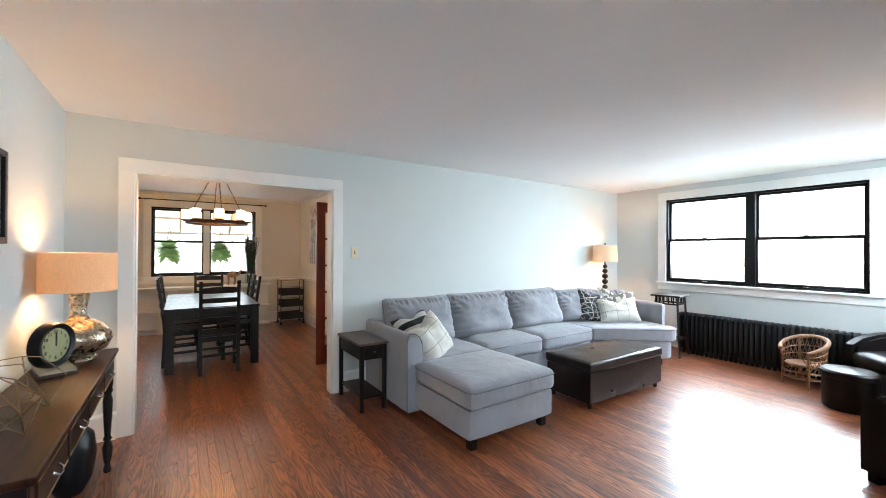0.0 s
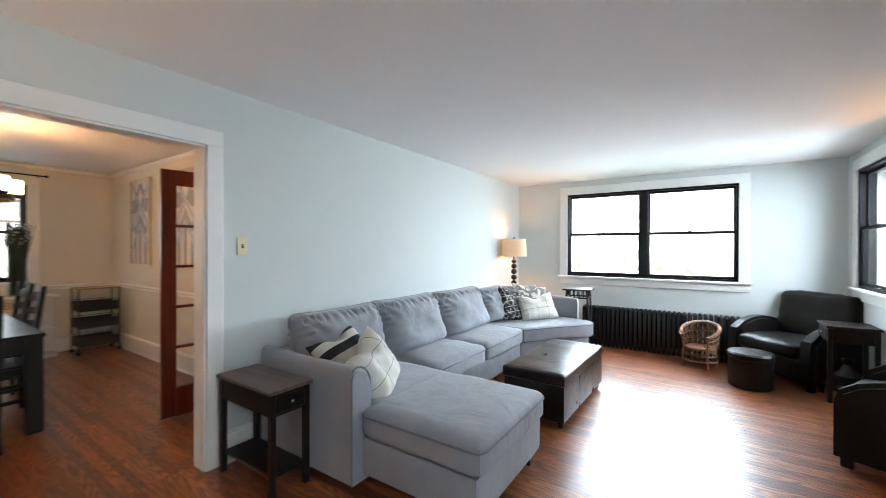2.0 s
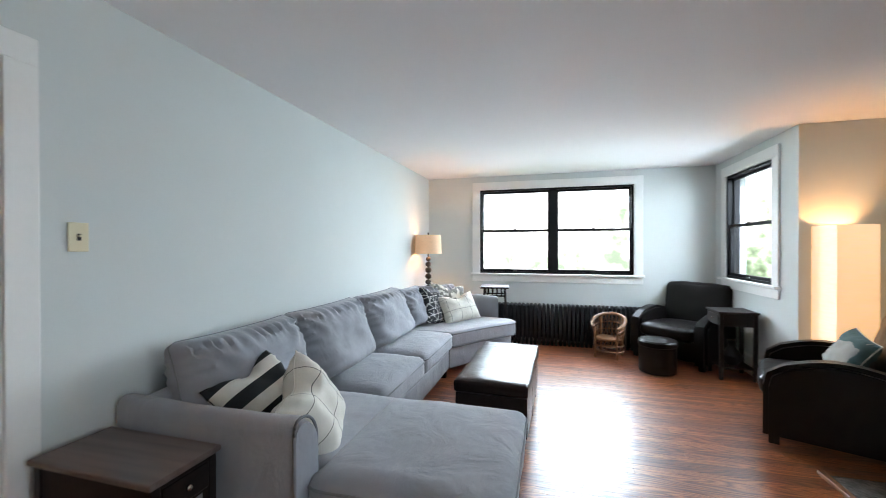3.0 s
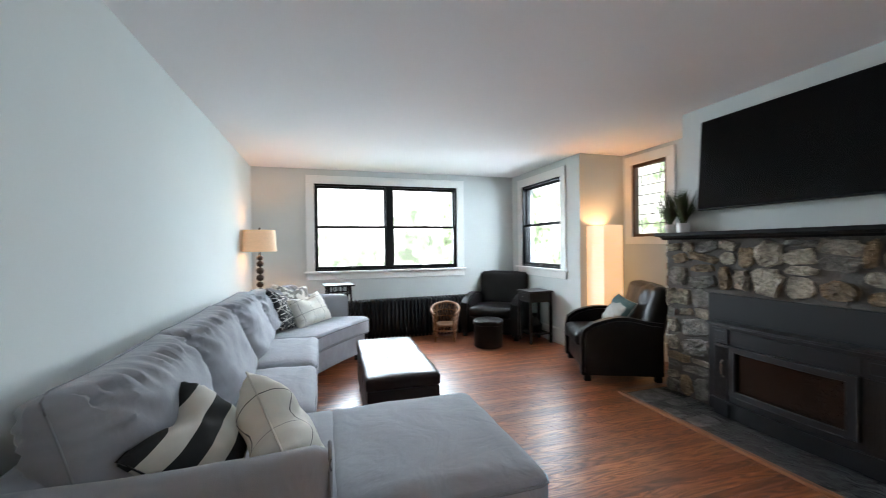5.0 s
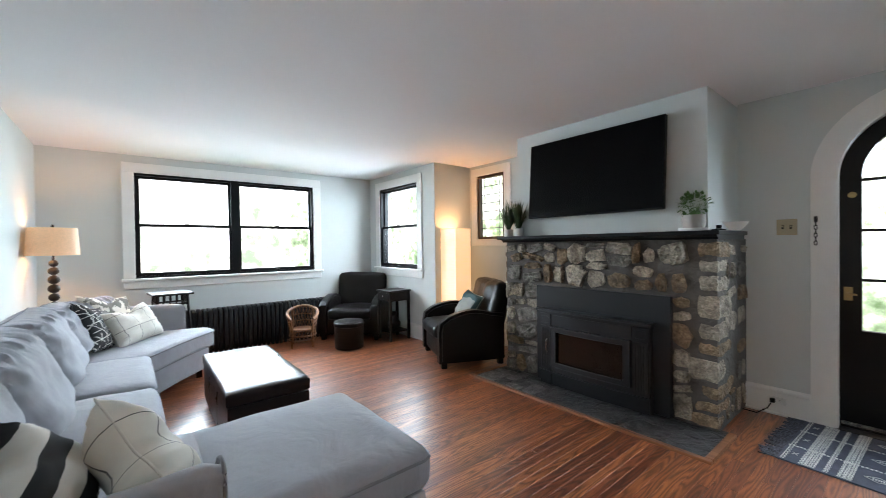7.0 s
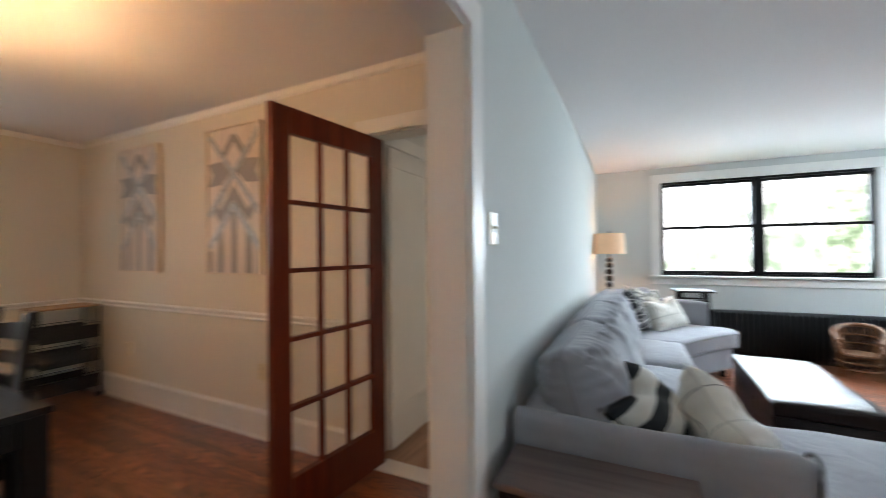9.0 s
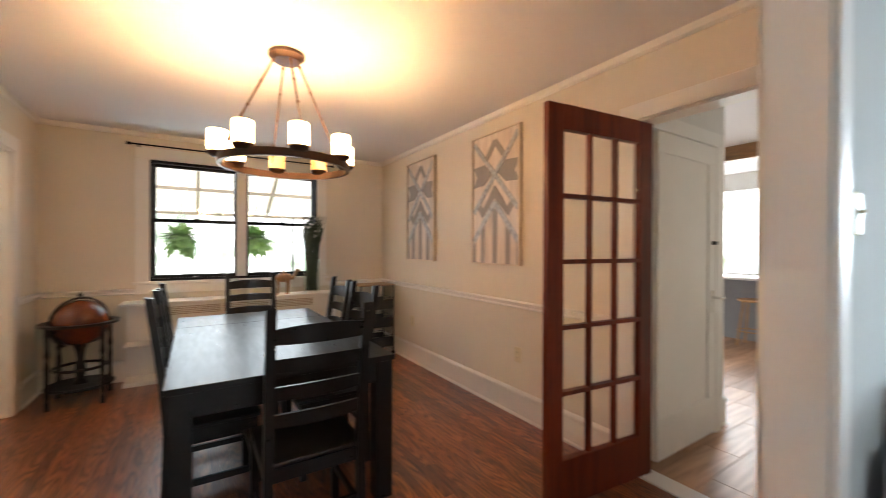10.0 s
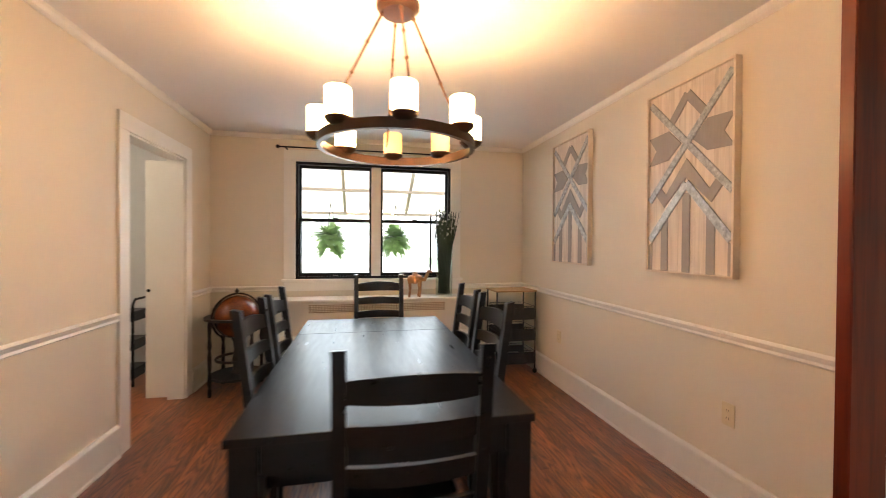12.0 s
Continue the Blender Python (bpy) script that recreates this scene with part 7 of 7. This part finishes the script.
GLEG = [(0.016, 0.0), (0.018, 0.05), (0.012, 0.08), (0.020, 0.12), (0.014, 0.2), (0.018, 0.34), (0.012, 0.40), (0.020, 0.44), (0.013, 0.5), (0.017, 0.60), (0.014, 0.655)]
for k in range(4):
    a = radians(45 + 90 * k)
    part("leg", turn(bmesh.new(), GLEG, 10, 0.24 * math.cos(a), 0.24 * math.sin(a)), M_DARK, gl, smooth=True)
part("lower_shelf", turn(bmesh.new(), [(0.0, 0.13), (0.22, 0.13), (0.23, 0.14), (0.22, 0.15), (0, 0.15)], 32), M_DARK, gl, smooth=True)
part("middle_ring", tube(bmesh.new(), [(0.17 * math.cos(radians(15 * k)), 0.17 * math.sin(radians(15 * k)), 0.29) for k in range(24)], 0.012, 6, True), M_DARK, gl, smooth=True)
part("pedestal", turn(bmesh.new(), [(0.05, 0.15), (0.03, 0.2), (0.04, 0.27), (0.025, 0.36), (0.035, 0.44), (0.06, 0.50), (0.05, 0.53)], 16), M_DARK, gl, smooth=True)

# ---- wire rack ----
M_WIRE = mat("grey_wire", (0.028, 0.026, 0.025), 0.45, 0.3)
rk = thing("storage_rack", "narrow dark metal storage rack with wire drawers and casters", "rack", m=pose(2.12, 8.66, 0))
for sx in (-0.21, 0.21):
    for sy in (-0.15, 0.15):
        part("post", tube(bmesh.new(), [(sx, sy, 0.05), (sx, sy, 0.85)], 0.008, 6), M_WIRE, rk)
        bm = bmesh.new()
        bmesh.ops.create_uvsphere(bm, u_segments=10, v_segments=6, radius=0.025, matrix=Matrix.Translation((sx, sy, 0.025)))
        part("caster", bm, M_BLACK, rk, smooth=True)
part("top", cube(-0.225, 0.225, -0.165, 0.165, 0.85, 0.865, 0.003), mat("oak_top", (0.34, 0.20, 0.10), 0.5, var=0.2, scale=10), rk, "wooden top")
for z in (0.10, 0.34, 0.56):
    bm = bmesh.new()
    box(bm, -0.20, 0.20, -0.145, 0.145, z, z + 0.006)
    box(bm, -0.20, 0.20, -0.146, -0.143, z + 0.006, z + 0.12)
    box(bm, -0.20, 0.20, 0.143, 0.146, z + 0.006, z + 0.12)
    for zz in (0.05, 0.10, 0.14):
        tube(bm, [(-0.2, -0.148, z + zz), (0.2, -0.148, z + zz), (0.2, 0.148, z + zz), (-0.2, 0.148, z + zz)], 0.003, 5, True)
    for q in range(11):
        x = -0.2 + 0.04 * q
        tube(bm, [(x, -0.148, z), (x, -0.148, z + 0.14)], 0.002, 4)
    part("wire_basket", bm, M_WIRE, rk)
for k, (c, h) in enumerate((((0.30, 0.03, 0.03), 0.02), ((0.10, 0.10, 0.12), 0.025), ((0.40, 0.38, 0.34), 0.02))):
    bk = thing("magazine", "stacked magazine lying in the wire rack", "magazine", "magazines in the rack", pose(2.10, 8.64, 0.1065 + 0.024 * k))
    part("cover", cube(-0.13, 0.13, -0.10, 0.10, 0, h - 0.001, 0.002), mat("magazine_cover", c, 0.4, var=0.2, scale=15), bk)

# ---- glazed cherry door, standing open ----
gd = thing("glazed_door", "open cherry wood door with fifteen glass panes", "door", m=pose(2.49, 5.395, 0, 0, 0, 174))
DW, DHt = 0.785, 2.035
ST = 0.105
part("stile", cube(0, ST, -0.018, 0.018, 0.012, DHt, 0.003), M_CHERRY, gd)
part("stile", cube(DW - ST, DW, -0.018, 0.018, 0.012, DHt, 0.003), M_CHERRY, gd)
part("top_rail", cube(ST, DW - ST, -0.018, 0.018, DHt - 0.125, DHt), M_CHERRY, gd)
part("bottom_rail", cube(ST, DW - ST, -0.018, 0.018, 0.012, 0.245), M_CHERRY, gd)
zs = [0.245 + (DHt - 0.125 - 0.245) * k / 5 for k in range(6)]
xs = [ST + (DW - 2 * ST) * k / 3 for k in range(4)]
for x in xs[1:3]:
    part("muntin", cube(x - 0.011, x + 0.011, -0.015, 0.015, zs[0], zs[-1], 0.003), M_CHERRY, gd)
for z in zs[1:5]:
    for a, b in zip(xs, xs[1:]):
        part("muntin", cube(a + 0.011 * (a != xs[0]), b - 0.011 * (b != xs[-1]), -0.0155, 0.0155, z - 0.011, z + 0.011), M_CHERRY, gd)
for a, b in zip(xs, xs[1:]):
    for c, d in zip(zs, zs[1:]):
        g = part("pane", cube(a + 0.002, b - 0.002, -0.002, 0.002, c + 0.002, d - 0.002), M_GLASS, gd)
        g.visible_shadow = False
for z in (0.25, 1.8):
    part("hinge", cube(-0.008, 0.004, -0.024, -0.016, z - 0.045, z + 0.045), M_BRASS, gd)

# ---- back hall and kitchen beyond ----
M_TILE = wood("plank_tile", (0.27, 0.150, 0.085), (0.42, 0.25, 0.15), 0.36, 0, "object", ring=4.0, tint=0.16)
M_KWALL = mat("kitchen_paint", (0.70, 0.70, 0.68), 0.6, var=0.03)
hall = struct("floor_hall", cube(DXE + 0.13, 8.0, DYS, 9.0, -0.12, -0.006), M_MORTAR, "light brown plank tile floor of the back hall", "floor")
part("threshold", cube(DXE, DXE + 0.13, 4.672, 5.418, -0.012, 0.010, 0.003), M_TRIM, hall)
for i in range(8):
    for j in range(19):
        x, y = DXE + 0.14 + 0.605 * i - 0.2 * (j % 3) + (0.4 if i == 0 and j % 3 == 2 else 0.2 if i == 0 and j % 3 == 1 else 0), DYS + 0.005 + 0.204 * j
        o = part("tile", cube(x, DXE + 0.14 + 0.605 * (i + 1) - 0.2 * (j % 3) - 0.004, y, y + 0.200, -0.006, 0.0, 0.001), M_TILE, hall)
HY = 5.46
wall_x("wall_hall", DXE + 0.13, 3.62, HY, HY + 0.12, [], M_KWALL, "white painted hall wall with a panel door")
struct("ceiling_kitchen", cube(DXE + 0.13, 8.0, DYS, 9.0, 2.46, 2.56), M_CEIL, "white kitchen ceiling", "ceiling")
# The opening in this wall is added to let light into the kitchen.
wall_y("wall_kitchen_far", DYS, 9.0, 7.2, 7.3, [(6.2, 8.6, 0.95, 2.2)], M_KWALL, "pale grey far kitchen wall with an added light opening")
wall_x("wall_kitchen_north", 3.0, 7.2, 9.0, 9.1, [], M_KWALL, "white kitchen wall")
wall_y("wall_kitchen_side", HY + 0.12, 9.0, 3.50, 3.62, [], M_KWALL, "white kitchen side wall")
hd = thing("hall_door", "white panelled door with black latch and chrome handle", "door", m=pose(2.62, HY - 0.002, 0))
part("door_leaf", cube(0.0, 0.76, -0.034, 0, 0.012, 2.03, 0.002), M_TRIM, hd)
for a, b, c, d in ((0, 0.76, 1.90, 2.03), (0, 0.76, 0.012, 0.27), (0, 0.11, 0.27, 1.90), (0.65, 0.76, 0.27, 1.90)):
    part("rail", cube(a, b, -0.044, -0.034, c, d, 0.003), M_TRIM, hd)
part("latch", cube(0.69, 0.75, -0.06, -0.044, 1.34, 1.365, 0.002), M_BLACK, hd)
lk_ = part("handle_plate", cube(0.69, 0.72, -0.050, -0.044, 0.86, 1.02, 0.002), M_CHROME, hd)
part("handle", tube(bmesh.new(), [(0.705, -0.05, 0.97), (0.705, -0.09, 0.97), (0.76, -0.095, 0.965)], 0.008, 8), M_CHROME, lk_, smooth=True)
trim("hall_trim", "white casing and baseboard round the hall door", [("x", 3.46, 3.62, HY, -1, BASE)], M_TRIM)
struct("hall_door_casing", box(cube(3.38, 3.47, HY - 0.05, HY - 0.001, 0, 2.035, 0.002), 2.55, 3.47, HY - 0.05, HY - 0.001, 2.035, 2.13, 0.002), M_TRIM, "white casing of the hall door", "trim")
kc = thing("kitchen_counter", "pale kitchen counter on a grey peninsula", "counter")
part("worktop", cube(6.48, 7.19, 4.9, 7.6, 0.89, 0.925, 0.004), M_WHITE, kc)
part("panel", cube(6.95, 7.0, 4.9, 7.6, 0, 0.89), mat("grey_panel", (0.30, 0.32, 0.36), 0.6), kc)
kb = thing("ceiling_beam", "brown stained timber beam over the counter", "beam")
part("timber", cube(5.30, 5.42, DYS, 9.0, 2.30, 2.46, 0.004), mat("brown_beam", (0.22, 0.11, 0.04), 0.5, var=0.3, scale=5, stretch=(8, 1, 8)), kb)
STOOL = (6.62, 6.29)
bs = thing("bar_stool", "light wooden bar stool by the counter", "stool", m=pose(*STOOL, 0))
M_PINE = mat("light_pine", (0.50, 0.30, 0.14), 0.5, var=0.15, scale=12)
part("seat", turn(bmesh.new(), [(0, 0.60), (0.16, 0.60), (0.17, 0.615), (0.16, 0.63), (0, 0.632)], 24), M_PINE, bs, smooth=True)
for k in range(4):
    a = radians(45 + 90 * k)
    part("leg", tube(bmesh.new(), [(0.19 * math.cos(a), 0.19 * math.sin(a), 0), (0.11 * math.cos(a), 0.11 * math.sin(a), 0.60)], 0.014, 8), M_PINE, bs)
part("foot_ring", tube(bmesh.new(), [(0.165 * math.cos(radians(15 * k)), 0.165 * math.sin(radians(15 * k)), 0.2) for k in range(24)], 0.008, 6, True), M_PINE, bs)
# Added fill lamp that shines in through the made-up opening.
window_light("kitchen_fill_light", look((7.4, 7.4, 1.6), (4, 6.0, 0.2)), 2.2, 1.2, 72, 170, (0.97, 0.97, 1.0))

# room behind the west doorway
wall_y("wall_side_room", 6.6, 9.6, -3.0, -2.9, [], M_KWALL, "pale wall of the side room")
wall_x("wall_side_room_north", -2.9, DXW - 0.13, 9.3, 9.4, [], M_KWALL, "white side room wall")
wall_x("wall_side_room_south", -2.9, DXW - 0.13, 6.6, 6.7, [], M_KWALL, "white side room wall")
struct("ceiling_side_room", cube(-3.0, DXW - 0.13, 6.6, 9.4, 2.46, 2.56), M_CEIL, "white side room ceiling", "ceiling")
struct("floor_side_room", cube(-3.0, DXW - 0.0, 6.6, 9.4, -0.13, -0.001), M_FLOORJ, "dark wood side room floor", "floor")
# Added fill that brightens the side room; it stands for no fitting.
bulb("side_room_fill", (-2.0, 7.6, 2.25), 14, 0.08, (1.0, 0.86, 0.68))
dl = thing("folding_door", "cream painted door leaf standing open in the doorway", "door")
part("door_leaf", cube(-1.235, DXW - 0.135, 8.47, 8.505, 0.012, 2.03, 0.003), M_DTRIM, dl)
bm = bmesh.new()
bmesh.ops.create_uvsphere(bm, u_segments=10, v_segments=8, radius=0.014, matrix=Matrix.Translation((-1.205, 8.455, 0.93)))
part("knob", bm, M_BLACK, dl, "small black knob", True)
ct = thing("utility_cart", "black metal rolling cart in the side room", "cart", m=pose(-1.63, 8.85, 0))
for sx in (-0.18, 0.18):
    part("side_frame", tube(bmesh.new(), [(sx, -0.14, 0.04), (sx, -0.14, 0.78), (sx, -0.10, 0.82), (sx, 0.10, 0.82), (sx, 0.14, 0.78), (sx, 0.14, 0.04)], 0.011, 8), M_BLACK, ct, smooth=True)
for z in (0.10, 0.36, 0.62):
    part("tray", cube(-0.18, 0.18, -0.13, 0.13, z, z + 0.09, 0.006), M_BLACK, ct)

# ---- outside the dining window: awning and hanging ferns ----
# The cloth glows by itself in place of sun coming through it.
M_AWN = glow("glowing_awning_cloth", (1.0, 0.97, 0.93), 0.9, 0.8)
M_RAFT = mat("pale_rafter", (0.60, 0.50, 0.44), 0.7, var=0.2)
aw = thing("patio_awning", "white patio awning on pale timber rafters outside", "awning")
za = lambda y: 2.75 - (y - 9.25) * 0.50
for k in range(5):
    x0 = -1.6 + 0.95 * k
    bm = prism(bmesh.new(), [(9.25, za(9.25)), (11.0, za(11.0)), (11.0, za(11.0) + 0.012), (9.25, za(9.25) + 0.012)], 0, x0 + 0.01, x0 + 0.94)
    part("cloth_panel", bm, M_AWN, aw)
    part("rafter", prism(bmesh.new(), [(9.25, za(9.25) - 0.06), (11.0, za(11.0) - 0.06), (11.0, za(11.0) - 0.003), (9.25, za(9.25) - 0.003)], 0, x0 - 0.02, x0 + 0.02), M_RAFT, aw)
for y in (9.8, 10.4, 10.97):
    part("purlin", cube(-1.6, 3.1, y - 0.02, y + 0.02, za(y) - 0.10, za(y) - 0.062), M_RAFT, aw)
for x in (-0.35, 1.65):
    part("post", tube(bmesh.new(), [(x, 10.97, -0.6), (x, 10.97, za(10.97) - 0.10)], 0.018, 8), M_BLACK, aw)
M_FERN = mat("fern_green", (0.30, 0.48, 0.18), 0.5, var=0.3, scale=12)


def fern(m, seed):
    root = thing("hanging_fern", "lush green fern in a hanging basket outside", "hanging plant", "hanging ferns", m)
    r = random.Random(seed)
    part("basket", turn(bmesh.new(), [(0.05, -0.13), (0.08, -0.06), (0.09, -0.02), (0.08, -0.02), (0, -0.04)], 16), M_DARK, root, smooth=True)
    for k in range(3):
        a = 2.1 * k
        part("hanger", tube(bmesh.new(), [(0.09 * math.cos(a), 0.09 * math.sin(a), -0.02), (0, 0, 0.42)], 0.003, 4), M_BLACK, root)
    bm = bmesh.new()
    for k in range(170):
        a, up = r.uniform(0, 6.28), r.uniform(-0.85, 0.98)
        d = Vector((math.cos(a) * math.sqrt(1 - up * up), math.sin(a) * math.sqrt(1 - up * up), up))
        ln, dr = r.uniform(0.18, 0.27), r.uniform(0.03, 0.11)
        side = Vector((-d.y, d.x, 0)).normalized()
        for q in range(12):
            t = 0.12 + 0.88 * q / 12
            p = d * ln * t + Vector((0, 0, -dr * t * t))
            tan = (d * ln + Vector((0, 0, -2 * dr * t))).normalized()
            for s in (-1, 1):
                w = Vector((r.uniform(-1, 1), r.uniform(-1, 1), r.uniform(-1, 1))) * 0.006
                tip = p + (side * s + tan * 0.9).normalized() * 0.070 * (1.3 - 0.75 * t) + w
                bm.faces.new([bm.verts.new(p - tan * 0.018), bm.verts.new(p + tan * 0.018 + w), bm.verts.new(tip)])
    tagged(part("fronds", bm, M_FERN, root), kind="stuff")


fern(pose(0.10, 10.72, 1.45) @ Matrix.Diagonal((1.22, 1.22, 1.15, 1)), 4)
fern(pose(1.06, 10.72, 1.45) @ Matrix.Diagonal((1.22, 1.22, 1.15, 1)), 7)

# ---- floor boards, laid along y ----
rng = random.Random(5)
BW = 0.0575


def board_mesh(w, name, material):
    bm = bmesh.new()
    c = 0.0006
    lo = [bm.verts.new(p) for p in ((-w / 2, 0, -0.012), (w / 2, 0, -0.012), (w / 2, 1, -0.012), (-w / 2, 1, -0.012))]
    mid = [bm.verts.new(p) for p in ((-w / 2, 0, -c), (w / 2, 0, -c), (w / 2, 1, -c), (-w / 2, 1, -c))]
    e = 0.0008
    hi = [bm.verts.new(p) for p in ((-w / 2 + c, e, 0), (w / 2 - c, e, 0), (w / 2 - c, 1 - e, 0), (-w / 2 + c, 1 - e, 0))]
    bm.faces.new(hi)
    for a, b in ((lo, mid), (mid, hi)):
        for i in range(4):
            j = (i + 1) % 4
            bm.faces.new((a[i], a[j], b[j], b[i]))
    me = bpy.data.meshes.new(name)
    bmesh.ops.recalc_face_normals(bm, faces=bm.faces)
    bm.to_mesh(me)
    bm.free()
    me.materials.append(material)
    return me


BOARD = board_mesh(BW - 0.0005, "board", M_FLOOR)


def lay(parent, x0, x1, y0, y1, near, holes=(), lengths=(0.9, 2.6)):
    """Boards of one room: those whose middle lies in the near stretch are parts, the rest one joined piece."""
    verts, faces = [], []
    n = 0
    x = x0 + BW / 2
    while x < x1 + BW / 2:
        y = y0 - rng.uniform(0, 1.2)
        while y < y1:
            ln = rng.uniform(*lengths)
            a, b = max(y, y0), min(y + ln, y1)
            y += ln
            for hx0, hx1, hy0, hy1 in holes:
                if hx0 < x < hx1 and a < hy1 and b > hy0:
                    if a < hy0:
                        y = min(y, hy1)
                        b = hy0
                    else:
                        a = hy1
            if b - a < 0.02:
                continue
            if near(x, (a + b) / 2) and n < 300:
                o = new("board", BOARD)
                o.location, o.scale, o.parent = (x, a + 0.0005, 0), (1, b - a - 0.001, 1), parent
                n += 1
            else:
                w, k, c = BW / 2 - 0.0003, len(verts), 0.0006
                verts += [(x - w, a, -0.012), (x + w, a, -0.012), (x + w, b, -0.012), (x - w, b, -0.012), (x - w, a, -c), (x + w, a, -c), (x + w, b, -c), (x - w, b, -c),
                          (x - w + c, a + c, 0), (x + w - c, a + c, 0), (x + w - c, b - c, 0), (x - w + c, b - c, 0)]
                faces += [(k + 8, k + 9, k + 10, k + 11)]
                for u in (0, 4):
                    faces += [(k + u + i, k + u + (i + 1) % 4, k + u + 4 + (i + 1) % 4, k + u + 4 + i) for i in range(4)]
        x += BW
    me = bpy.data.meshes.new("boards")
    me.from_pydata(verts, [], faces)
    me.materials.append(M_FLOORJ)
    o = new("boards", me)
    o.parent = parent
    tagged(o, "", "", "", "stuff")


lay(floor, XW, XE, YS, DYS, lambda x, y: 0.0 < x < 4.6 and y > 0.6, holes=[(1.46, 3.54, 0.50, 1.03)])
lay(floor_dining, DXW, DXE, DYS, DYN, lambda x, y: True)
